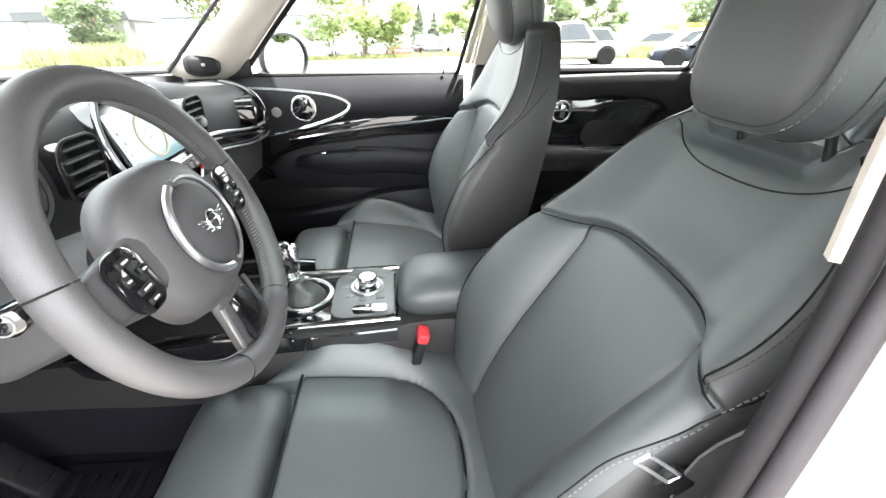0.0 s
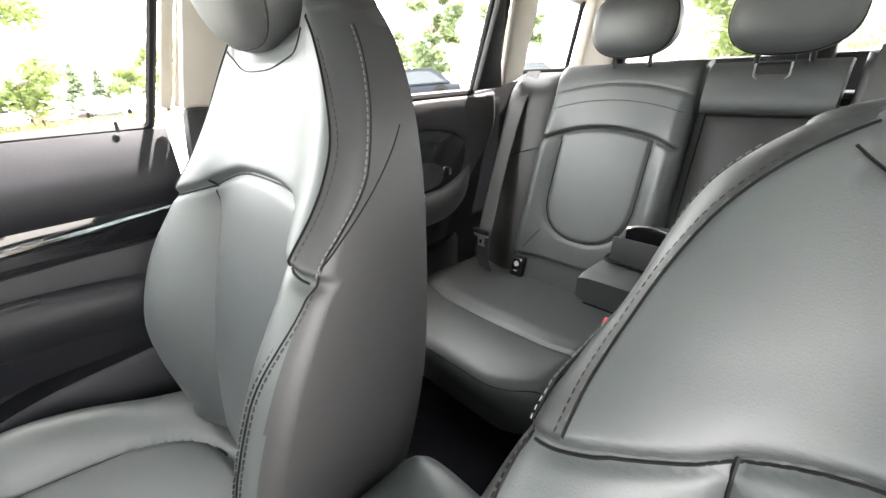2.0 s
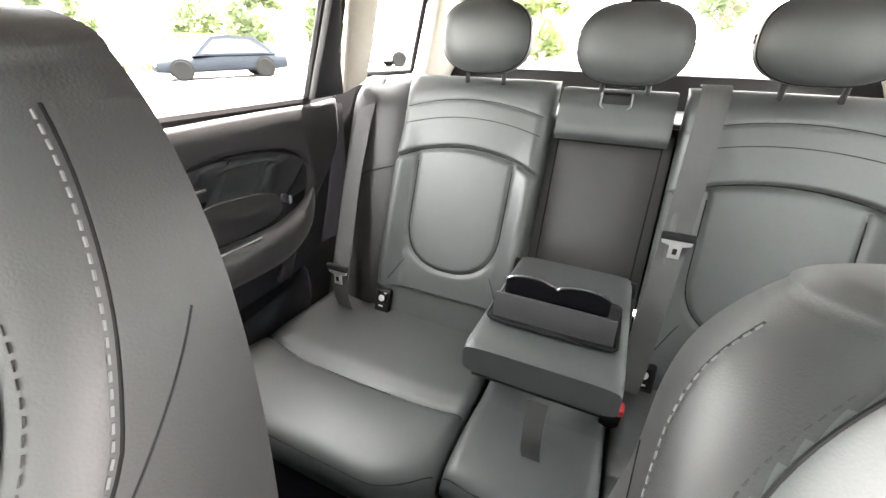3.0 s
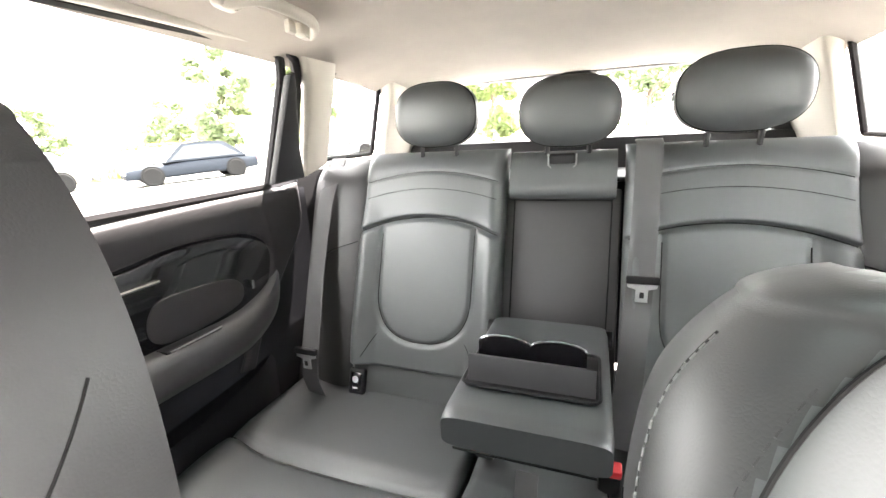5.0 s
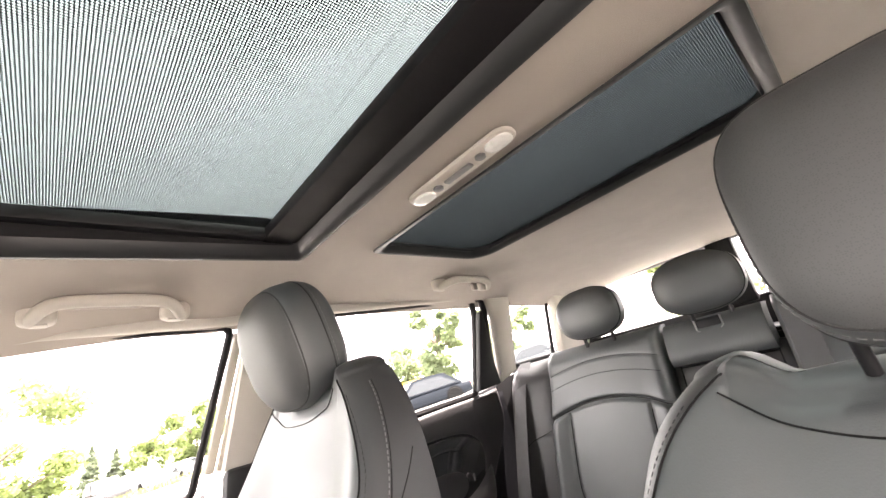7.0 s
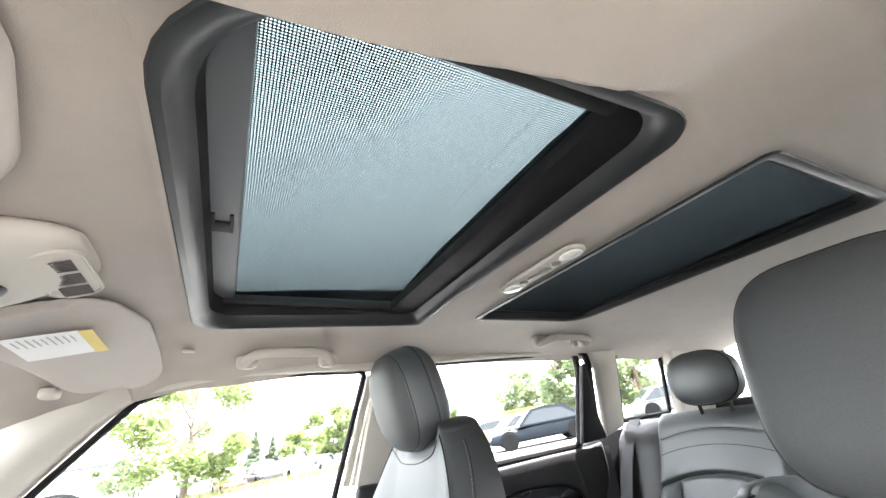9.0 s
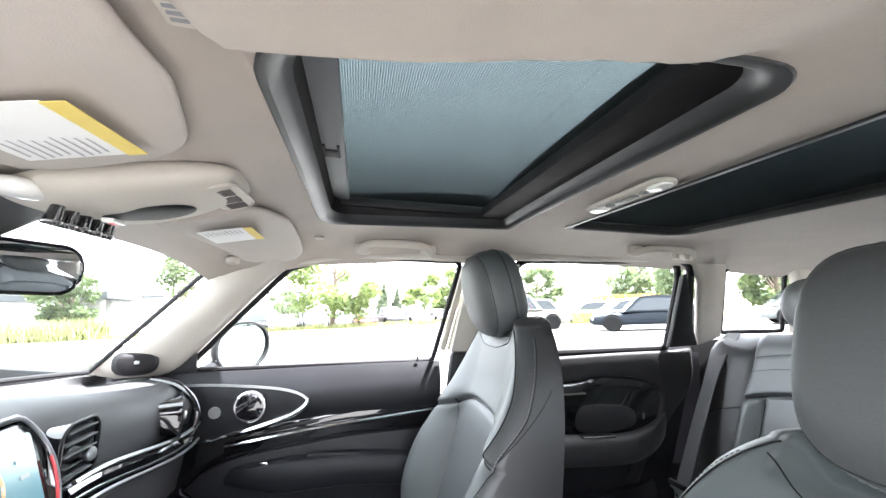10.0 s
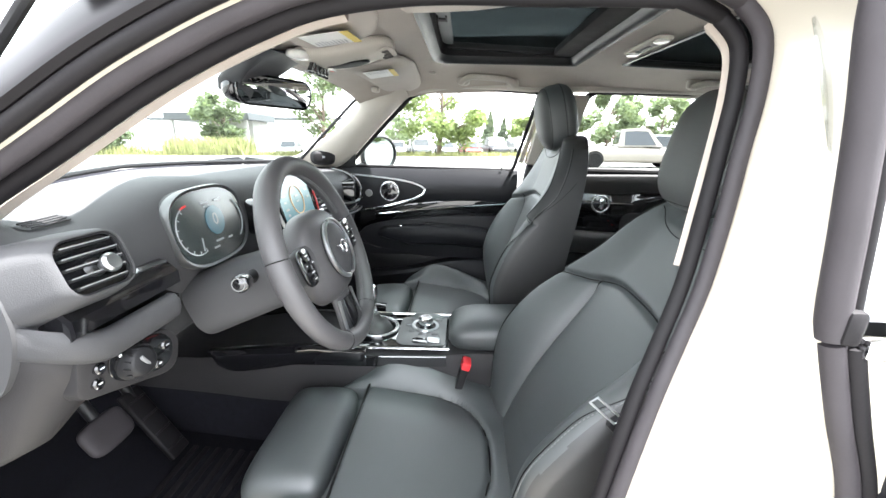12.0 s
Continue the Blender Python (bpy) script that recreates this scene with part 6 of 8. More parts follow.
def arc_on(c, m, r, a0, a1, x, n=30):
    return [Vector(c) + m @ Vector((x, r * math.cos(radians(a0 + (a1 - a0) * i / n)), r * math.sin(radians(a0 + (a1 - a0) * i / n)))) for i in range(n + 1)]


part("speed_disc", lathe(((0.026, 0.0), (0.026, 0.0006), (0.001, 0.0008)), CL + cm @ Vector((0.0022, 0.008, 0.006)), cm @ Vector((1, 0, 0)), 32), BLUE, face, "blue speed disc")
lc = CL + cm @ Vector((0, -0.052, 0))
part("dial_arc", tube(arc_on(lc, cm, 0.042, 115, 290, 0.0025), 0.0011, 5), WHITE_L, face, "white dial arc")
part("dial_red", tube(arc_on(lc, cm, 0.042, 95, 114, 0.0025), 0.0016, 5), RED_L, face, "red end of the dial")
for k in range(8):
    a = radians(120 + 24 * k)
    part("dial_mark", tube([lc + cm @ Vector((0.0025, 0.036 * math.cos(a), 0.036 * math.sin(a))), lc + cm @ Vector((0.0025, 0.040 * math.cos(a), 0.040 * math.sin(a)))], 0.0009, 4), WHITE_L, face)
part("dial_needle", tube([lc + cm @ Vector((0.003, 0.006, -0.038)), lc + cm @ Vector((0.003, 0.010, -0.016))], 0.0013, 5), WHITE_L, face, "white needle")
part("fuel_arc", tube(arc_on(CL + cm @ Vector((0, 0.048, 0)), cm, 0.042, -60, 50, 0.0025), 0.0014, 5), WHITE_L, face)
for y, z, w in ((-0.008, 0.040, 0.018), (-0.006, 0.033, 0.012), (0.030, 0.040, 0.016), (0.004, -0.030, 0.022), (0.036, -0.032, 0.014), (-0.010, -0.040, 0.016)):
    part("text_bar", rbox(CL + cm @ Vector((0.0025, y, z)), (0.001, w, 0.0035), 0, m=cm), WHITE_L, face)


def letters(text, size, m, name, material, parent):
    cu = bpy.data.curves.new(name, "FONT")
    cu.body = text
    cu.size = size
    cu.align_x, cu.align_y = "CENTER", "CENTER"
    cu.extrude = 0.0003
    tmp = bpy.data.objects.new(name, cu)
    scene.collection.objects.link(tmp)
    bpy.context.view_layer.update()
    me = bpy.data.meshes.new_from_object(tmp.evaluated_get(bpy.context.evaluated_depsgraph_get()))
    bpy.data.objects.remove(tmp)
    bm = bmesh.new()
    bm.from_mesh(me)
    bpy.data.meshes.remove(me)
    bmesh.ops.transform(bm, matrix=m, verts=bm.verts[:])
    return part(name, bm, material, parent)


def text_pose(p, m3):
    """Text that faces back (+x of m3), read from the seat: its right is -y... +y seen from behind the wheel."""
    r = Matrix(((0, 0, 1), (1, 0, 0), (0, 1, 0)))
    return Matrix.Translation(p) @ (m3 @ r).to_4x4()


letters("0", 0.030, text_pose(CL + cm @ Vector((0.0034, 0.008, 0.007)), cm), "speed_figure", WHITE_L, face)

# column shroud and stalks
WC = Vector((-0.012, -0.326, 0.886))
WA = Vector((math.cos(radians(24)), 0, math.sin(radians(24))))
WM = Matrix.Rotation(radians(-24), 3, "Y")
col = thing("steering_column", "dark grey steering column shroud with stalks", "steering column", (-0.2, -0.328, 0.74))
rings = []
for k in range(13):
    d = -0.235 + 0.175 * k / 12
    c = WC + WA * d
    a, b = 0.075 - 0.012 * k / 12, 0.060 - 0.010 * k / 12
    rings.append([c + WM @ Vector((0, a * spow(math.cos(t), 0.7), b * spow(math.sin(t), 0.7) - 0.012)) for t in (2 * math.pi * i / 36 for i in range(36))])
part("shroud", loft(rings), DASH, col, "dark grey column shroud", 50)
for sg, nm in ((-1, "indicator stalk"), (1, "wiper stalk")):
    b = WC - WA * 0.095 + Vector((-0.015, sg * 0.055, 0.006 if sg < 0 else 0))
    st = part("stalk", tube([b, b + Vector((0.0, sg * 0.035, 0.004)), b + Vector((0.008, sg * 0.050, 0.008)), b + Vector((0.012, sg * 0.060, 0.010))], [0.012, 0.010, 0.011, 0.013], 12), BLACKPL, col, "black " + nm)
    part("stalk_end", lathe(((0.012, -0.014), (0.0138, -0.004), (0.0138, 0.006), (0.010, 0.010), (0.001, 0.012)), b + Vector((0.012, sg * 0.062, 0.010)), (0.1, sg, 0.1), 18), PIANO, st, "black stalk knob")
    part("stalk_ring", torus(b + Vector((0.0125, sg * 0.073, 0.0115)), (0.1, sg, 0.1), 0.0098, 0.0010, 20, 6), SATINGREY, st)

# steering wheel
wheel = thing("steering_wheel", "dark grey leather three-spoke steering wheel with round hub", "steering wheel", WC)


def onw(y, z, d=0.0):
    """Wheel plane: y across, z up in the plane, d towards the driver."""
    return WC + WM @ Vector((d, y, z))


rings = []
for i in range(72):
    a = 2 * math.pi * i / 72
    k = 1 + 0.10 * (bump(a, math.pi * 0.30, 0.25) + bump(a, math.pi * 0.70, 0.25))
    r = 0.0160 * k
    d = Vector((0, math.cos(a), math.sin(a)))
    rings.append([WC + WM @ (d * (0.161 + r * 1.0 * math.cos(b)) + Vector((r * 1.12 * math.sin(b), 0, 0))) for b in (2 * math.pi * j / 16 for j in range(16))])
rim = part("rim", loft(rings, loop=True), WHEELGREY, wheel, "thick dark grey leather rim", 60)
st = bmesh.new()
for a0, a1 in ((20, 78), (102, 160), (-70, 15), (165, 250)):
    n = 46
    for i in range(n):
        a = radians(a0 + (a1 - a0) * i / n)
        d = Vector((0, math.cos(a), math.sin(a)))
        for b in (math.pi * 1.0,):
            q = 0.161 + 0.0175 * math.cos(b)
            e = Vector((0, -math.sin(a), math.cos(a))) * 0.0012
            tube([WC + WM @ (d * q + Vector((0.0035, 0, 0)) + e), WC + WM @ (d * q + Vector((-0.0035, 0, 0)) - e)], 0.0007, 4, bm=st)
sob = part("rim_stitching", st, THREAD, rim, "grey stitching inside the rim")
sob["kind"] = "stuff"
for a in (12, 168, -62, 242):
    q = radians(a)
    d = Vector((0, math.cos(q), math.sin(q)))
    part("rim_joint", torus(WC + WM @ (d * 0.161), WM @ Vector((0, -math.sin(q), math.cos(q))), 0.0172, 0.0009, 24, 5), PIPING, rim)
hubc = onw(0, 0, 0.006)
part("airbag_cover", loft([[onw(a * spow(math.cos(t), 0.75), b * spow(math.sin(t), 0.75) + zo, d) for t in (2 * math.pi * i / 48 for i in range(48))] for a, b, zo, d in ((0.060, 0.070, -0.006, -0.045), (0.092, 0.082, -0.004, -0.02), (0.090, 0.080, -0.002, 0.0), (0.082, 0.073, 0.0, 0.012), (0.066, 0.060, 0.0, 0.020), (0.040, 0.038, 0, 0.023), (0.006, 0.006, 0, 0.024))]), WHEELGREY, wheel, "dark grey airbag cover", 60)
hub = part("hub_disc", lathe(((0.046, 0.010), (0.046, 0.022), (0.042, 0.026), (0.02, 0.029), (0.001, 0.030)), hubc, WA, 40), DASH, wheel, "round dark hub pad")
part("hub_ring_left", tube([onw(0.0525 * math.cos(radians(a)), 0.0525 * math.sin(radians(a)), 0.030) for a in range(110, 261, 6)], 0.0042, 8), SATIN, wheel, "satin silver hub ring")
part("hub_ring_right", tube([onw(0.0525 * math.cos(radians(a)), 0.0525 * math.sin(radians(a)), 0.030) for a in range(-80, 103, 6)], 0.0028, 8), SATIN, wheel, "satin silver hub ring")
for sg in (1, -1):
    for k in range(4):
        part("emblem_bar", rbox(onw(sg * (0.019 - 0.002 * k), 0.006 - 0.0045 * k, 0.0375), (0.0018, 0.017 - 0.003 * k, 0.0022), 0.0006, 1, WM @ Matrix.Rotation(radians(sg * 12), 3, "X")), CHROME, hub)
part("emblem_disc", torus(onw(0, 0, 0.0375), WA, 0.0105, 0.0018, 28, 8), CHROME, hub, "plain round chrome emblem")
part("emblem_stroke", rbox(onw(0, 0, 0.0375), (0.0018, 0.016, 0.0028), 0.0006, 1, WM), CHROME, hub)
for sg in (1, -1):
    rings = []
    for k in range(9):
        y = 0.070 + 0.090 * k / 8
        h = 0.030 - 0.008 * k / 8
        zc = 0.006 - 0.004 * k / 8
        dd = 0.004 - 0.012 * k / 8
        rings.append([onw(sg * y, zc + h * spow(math.sin(t), 0.6), dd + 0.012 * spow(math.cos(t), 0.6)) for t in (2 * math.pi * i / 20 for i in range(20))])
    sp = part("spoke", loft(rings), WHEELGREY, wheel, "grey side spoke", 60)
    pad = part("button_pad", plate([onw(sg * (0.112 + py), 0.004 + pz, 0.012) for py, pz in round_rect(0.022, 0.030, 0.018)], WA * 0.005, 0.002), PIANO, sp, "gloss black button pad")
    for by, bz, w, h in ((0.0, 0.018, 0.020, 0.007), (-0.012, 0.004, 0.012, 0.007), (0.010, 0.004, 0.010, 0.009), (0.0, -0.009, 0.024, 0.006), (0.0, -0.020, 0.018, 0.006)):
        part("button", rbox(onw(sg * (0.112 + by), 0.004 + bz, 0.0180), (0.003, w * 0.85, h), 0.001, 1, WM), BLACKPL, pad, "black button")
        part("button_mark", rbox(onw(sg * (0.112 + by), 0.004 + bz, 0.0200), (0.0006, w * 0.4, 0.0016), 0, m=WM), ICON, pad)
rings = []
for k in range(9):
    z = -0.070 - 0.090 * k / 8
    w = 0.034 + 0.010 * (k / 8) ** 2
    rings.append([onw(w * spow(math.cos(t), 0.6), z, -0.006 - 0.006 * k / 8 + 0.010 * spow(math.sin(t), 0.6)) for t in (2 * math.pi * i / 20 for i in range(20))])
lsp = part("lower_spoke", loft(rings), WHEELGREY, wheel, "grey lower spoke", 60)
part("spoke_inlay", plate([onw(y, z, 0.003) for y, z in ((-0.022, -0.088), (0.022, -0.088), (0.030, -0.148), (-0.030, -0.148))], WA * 0.002, 0.0006), PIANO, lsp, "gloss black inlay")
for sg in (1, -1):
    part("spoke_edge", tube([onw(sg * 0.036, -0.085, 0.002), onw(sg * 0.043, -0.15, -0.004)], 0.003, 6), SATIN, lsp, "silver edge")

# centre display
DC = Vector((-0.196, 0.012, 0.900))
dm = Matrix.Rotation(radians(-19), 3, "Y")
disp = thing("centre_display", "round centre display with lit screen and toggle row", "display", (-0.24, 0.012, 0.77))


def on_disp(y, z, d=0.0):
    return DC + dm @ Vector((d, y, z))


part("drum", loft([[on_disp(r * 1.08 * math.cos(t), min(0.084, r * math.sin(t)), d) for t in (2 * math.pi * i / 56 for i in range(56))] for r, d in ((0.112, -0.06), (0.112, -0.004), (0.106, 0.004), (0.102, -0.004), (0.096, -0.008))]), PIANO, disp, "gloss black drum")
part("outer_ring", tube([on_disp(0.119 * math.cos(t), min(0.082, 0.110 * math.sin(t)), 0.002) for t in (2 * math.pi * i / 64 for i in range(64))], 0.0040, 8, closed=True), SATIN, disp, "satin silver outer ring")
part("light_ring", tube([on_disp(0.112 * math.cos(radians(a)), 0.112 * math.sin(radians(a)), 0.006) for a in range(-45, 11, 5)], 0.0022, 6), RED, disp, "red light ring segment")
scr = part("screen", plate([on_disp(y, 0.018 + z, -0.002) for y, z in round_rect(0.100, 0.056, 0.012)], dm @ Vector((0.003, 0, 0)), 0.001), SCREEN, disp, "glass touch screen")
BLUE2 = glow("teal_screen_light", (0.12, 0.25, 0.28), 0.09)
part("screen_field", plate([on_disp(y, 0.014 + z, 0.0012) for y, z in round_rect(0.092, 0.046, 0.006)], dm @ Vector((0.0005, 0, 0)), 0), BLUE2, scr, "teal lit screen page")
part("screen_ring", torus(on_disp(0.0, 0.012, 0.003), dm @ Vector((1, 0, 0)), 0.036, 0.0018, 40, 6), glow("amber_screen_light", (0.8, 0.55, 0.30), 0.06), scr, "amber ring on the screen")
for y, z, w in ((0.0, 0.022, 0.022), (0.0, 0.008, 0.016), (-0.070, 0.030, 0.022), (-0.070, 0.014, 0.014), (-0.070, -0.004, 0.018), (-0.070, -0.018, 0.012), (0.068, 0.030, 0.018), (0.068, 0.010, 0.014)):
    part("text_bar", rbox(on_disp(y, z, 0.003), (0.0008, w, 0.005), 0, m=dm), WHITE_L, scr)
row = part("button_panel", plate([on_disp(y, -0.062 + z, 0.0) for y, z in round_rect(0.088, 0.016, 0.008)], dm @ Vector((0.006, 0, 0)), 0.002), PIANO, disp, "gloss black button row")
part("volume_knob", lathe(((0.013, 0), (0.013, 0.010), (0.010, 0.012), (0.001, 0.012)), on_disp(0, -0.062, 0.005), dm @ Vector((1, 0, 0)), 20), CHROME, row, "chrome volume knob")
for y in (-0.068, -0.046, -0.025, 0.025, 0.046, 0.068):
    part("button", rbox(on_disp(y, -0.062, 0.008), (0.004, 0.016, 0.012), 0.002, 1, dm), SATINGREY, row)
lowc = part("climate_panel", rbox((-0.232, 0.012, 0.735), (0.04, 0.24, 0.075), 0.012, 2), BLACKPL, disp, "black climate panel")
for y in (-0.075, 0.0, 0.075):
    part("climate_dial", lathe(((0.020, 0), (0.020, 0.016), (0.016, 0.019), (0.001, 0.019)), (-0.212, 0.012 + y, 0.745), (1, 0, 0.1), 24), SATIN, lowc, "silver climate dial")
tog = part("toggle_bar", rbox((-0.225, 0.012, 0.675), (0.05, 0.23, 0.045), 0.012, 2), PIANO, disp, "gloss black toggle bar")
for k in range(5):
    part("toggle", tube([(-0.204, 0.012 - 0.072 + 0.036 * k, 0.672), (-0.184, 0.012 - 0.072 + 0.036 * k, 0.668)], [0.007, 0.009], 10), CHROME, tog, "chrome toggle")
# passenger fascia lines
fas = part("fascia_strip", loft([[Vector((-0.200 + 0.012 * bump(y, 0.575, 0.09), y, 0.862 - pdrop(y))), Vector((-0.192 + 0.012 * bump(y, 0.575, 0.09), y, 0.850 - pdrop(y))), Vector((-0.197 + 0.012 * bump(y, 0.575, 0.09), y, 0.822 - pdrop(y))), Vector((-0.24, y, 0.815 - pdrop(y))), Vector((-0.24, y, 0.865 - pdrop(y)))] for y in (0.17 + 0.47 * k / 16 for k in range(17))]), PIANO, dash, "gloss black passenger fascia")
part("fascia_chrome", tube([(-0.190 + 0.012 * bump(y, 0.575, 0.09), y, 0.866 - pdrop(y)) for y in (0.17 + 0.47 * k / 16 for k in range(17))], 0.004, 6), SATIN, fas, "silver fascia line")
part("fascia_chrome", tube([(-0.188 + 0.012 * bump(y, 0.575, 0.09), y, 0.826 - pdrop(y)) for y in (0.17 + 0.47 * k / 16 for k in range(17))], 0.003, 6), SATIN, fas, "silver fascia line")
part("end_lip", tube(spline([(-0.300, 0.628, 0.930), (-0.240, 0.618, 0.918), (-0.196, 0.606, 0.890), (-0.176, 0.598, 0.850), (-0.190, 0.590, 0.806), (-0.232, 0.575, 0.775)], 6), 0.009, 10), PIANO, dash, "gloss black lip round the end of the dashboard", 60)
part("glove_box", loft([[Vector((-0.215, y, 0.81)), Vector((-0.205, y, 0.795)), Vector((-0.225, y, 0.66)), Vector((-0.27, y, 0.62)), Vector((-0.40, y, 0.63)), Vector((-0.40, y, 0.81))] for y in (0.16, 0.17, 0.40, 0.64, 0.65)]), DASH, dash, "dark grey glove box lid")

# small speakers at the foot of the screen pillars
for s in (1, -1):
    t = thing("pillar_speaker", "small black speaker pod at the foot of the pillar", "speaker", (-0.36, s * 0.64, 0.94), group="pillar speakers")
    m = Matrix.Rotation(radians(s * -62), 3, "Z")
    pc = Vector((-0.335, s * 0.618, 0.972))
    part("pod", pillow(pc, (0.022, 0.048, 0.030), 0.7, 0.6, 32, 16, m), BLACKPL, t, "", 60)
    part("grille", pillow(pc + m @ Vector((0.012, 0, 0.001)), (0.013, 0.040, 0.023), 0.6, 0.5, 28, 12, m), RUBBER, t, "black mesh grille", 60)
    part("mark", rbox(pc + m @ Vector((0.0255, 0, 0.004)), (0.002, 0.010, 0.008), 0.001, m=m), SATIN, t, "small silver mark")

# ---------------- centre console ----------------
con = thing("centre_console", "dark centre console with gloss black top and silver control plate", "centre console", (0.1, 0.01, 0.28))
rings = []
for x, w, z in [tuple(v) for v in spline([(-0.75, 0.13, 0.48), (-0.42, 0.13, 0.50), (-0.25, 0.135, 0.53), (-0.10, 0.130, 0.545), (0.05, 0.125, 0.552), (0.20, 0.120, 0.562), (0.32, 0.115, 0.575), (0.50, 0.11, 0.56), (0.58, 0.105, 0.50), (0.64, 0.10, 0.42)], 4)]:
    rings.append([Vector((x, 0.012 + a * w, b)) for a, b in ((-1.10, 0.29), (-1.06, z - 0.05), (-1.0, z - 0.012), (-0.94, z), (0.94, z), (1.0, z - 0.012), (1.06, z - 0.05), (1.10, 0.29))])
part("tunnel", loft(rings), LOWDASH, con, "dark grey console body", 50)
for sg in (1, -1):
    part("tunnel_carpet", loft([[Vector((r[0].x, 0.012 + sg * (abs(r[1].y - 0.012) + d), z)) for d, z in ((-0.004, 0.415), (0.006, 0.405), (0.013, 0.29), (0.0, 0.285))] for r in rings]), CARPET, con, "black carpet along the foot of the console", 50)
SILVERPL = mat("silver_grey_plate", (0.11, 0.11, 0.112), 0.4, metal=0.3, var=0.06, vscale=30)
top = part("control_plate", plate([Vector((0.100 + px, 0.012 + py, 0.560 + 0.06 * px)) for px, py in round_rect(0.120, 0.095, 0.02)], (0, 0, 0.005), 0.002), PIANO, con, "gloss black console top")
part("control_inset", plate([Vector((0.148 + px, 0.012 + py, 0.5646 + 0.06 * (px + 0.048))) for px, py in round_corners(0.066, 0.084, (0.012, 0.030, 0.030, 0.012))], (0, 0, 0.003), 0.001), SILVERPL, top, "silver grey control plate")
for sg in (1, -1):
    part("plate_edge", tube([(-0.22, 0.012 + sg * 0.108, 0.548), (0.0, 0.012 + sg * 0.104, 0.560), (0.225, 0.012 + sg * 0.100, 0.575)], 0.0045, 8), CHROME, con, "chrome console edge")
    part("gloss_side", band([(-0.36, 0.012 + sg * 0.139, 0.512), (-0.15, 0.012 + sg * 0.136, 0.530), (0.05, 0.012 + sg * 0.130, 0.541), (0.22, 0.012 + sg * 0.124, 0.553)], (0, 0, 1), 0.026, 0.006), PIANO, con, "gloss black side strip")
for sg in (1, -1):
    wing = spline([(-0.378, 0.538, 0), (-0.30, 0.552, 0), (-0.20, 0.567, 0), (-0.10, 0.580, 0), (0.02, 0.574, 0)], 4) + spline([(0.02, 0.548, 0), (-0.104, 0.535, 0), (-0.21, 0.508, 0), (-0.309, 0.487, 0), (-0.355, 0.500, 0)], 4)
    part("gloss_wing", plate([Vector((p.x, 0.012 + sg * 0.150, p.y)) for p in wing], (0, -sg * 0.020, 0), 0.003), PIANO, con, "gloss black wing beside the console")
kn = part("controller_ring", torus((0.154, 0.038, 0.571), (0, 0, 1), 0.034, 0.005, 36, 8), SATIN, top, "satin controller ring")
part("controller_base", lathe(((0.030, 0), (0.028, 0.006), (0.001, 0.006)), (0.154, 0.038, 0.568), (0, 0, 1), 28), PIANO, top, "black controller base")
part("controller_knob", lathe(((0.019, 0), (0.021, 0.010), (0.021, 0.022), (0.017, 0.026), (0.001, 0.026)), (0.154, 0.038, 0.572), (0, 0, 1), 28), CHROME, top, "chrome rotary controller")
for dx, dy in ((-0.036, -0.040), (-0.006, -0.058), (0.030, -0.054), (-0.048, 0.006), (-0.036, 0.044), (0.0, 0.056), (0.036, 0.044)):
    part("controller_button", rbox((0.154 + dx, 0.038 + dy * 0.85, 0.571 + 0.06 * dx), (0.020, 0.016, 0.006), 0.003), SILVERPL, top, "small silver button")
pb = part("parking_switch_slot", plate([Vector((0.165 + px, -0.050 + py, 0.570)) for px, py in round_rect(0.040, 0.015, 0.014)], (0, 0, 0.002), 0.0008), PIANO, top, "black switch slot")
part("parking_switch", rbox((0.182, -0.050, 0.576), (0.034, 0.022, 0.008), 0.004), SATIN, pb, "silver parking brake switch")
gr = part("shifter_ring", torus((0.018, 0.016, 0.562), (0, 0, 1), 0.056, 0.010, 44, 10), PIANO, con, "gloss black shifter ring")
part("shifter_ring_edge", torus((0.018, 0.016, 0.569), (0, 0, 1), 0.060, 0.003, 44, 8), SATIN, gr)
part("boot", lathe(((0.050, 0), (0.042, 0.016), (0.034, 0.024), (0.020, 0.036), (0.016, 0.05)), (0.014, 0.016, 0.556), (-0.15, 0, 1), 30), LEATHER_SIDE, con, "black leather shifter boot")
sk = part("shift_knob", pillow((-0.012, 0.022, 0.655), (0.024, 0.021, 0.038), 0.7, 0.8, 28, 16, Matrix.Rotation(radians(-12), 3, "Y")), PIANO, con, "gloss black shift knob")
part("shift_collar", lathe(((0.013, 0), (0.019, 0.012), (0.019, 0.022), (0.012, 0.03)), (0.0, 0.018, 0.600), (-0.15, 0, 1), 20), CHROME, sk, "chrome collar")
part("shift_face", pillow((0.004, 0.022, 0.668), (0.012, 0.015, 0.020), 0.6, 0.6, 20, 12, Matrix.Rotation(radians(-12), 3, "Y")), CHROME, sk, "chrome shift face")
part("cup_well", lathe(((0.040, 0.006), (0.040, 0.0), (0.034, 0.002), (0.034, 0.004)), (-0.12, 0.012, 0.548), (0, 0, 1), 28), BLACKPL, con, "black cup well")

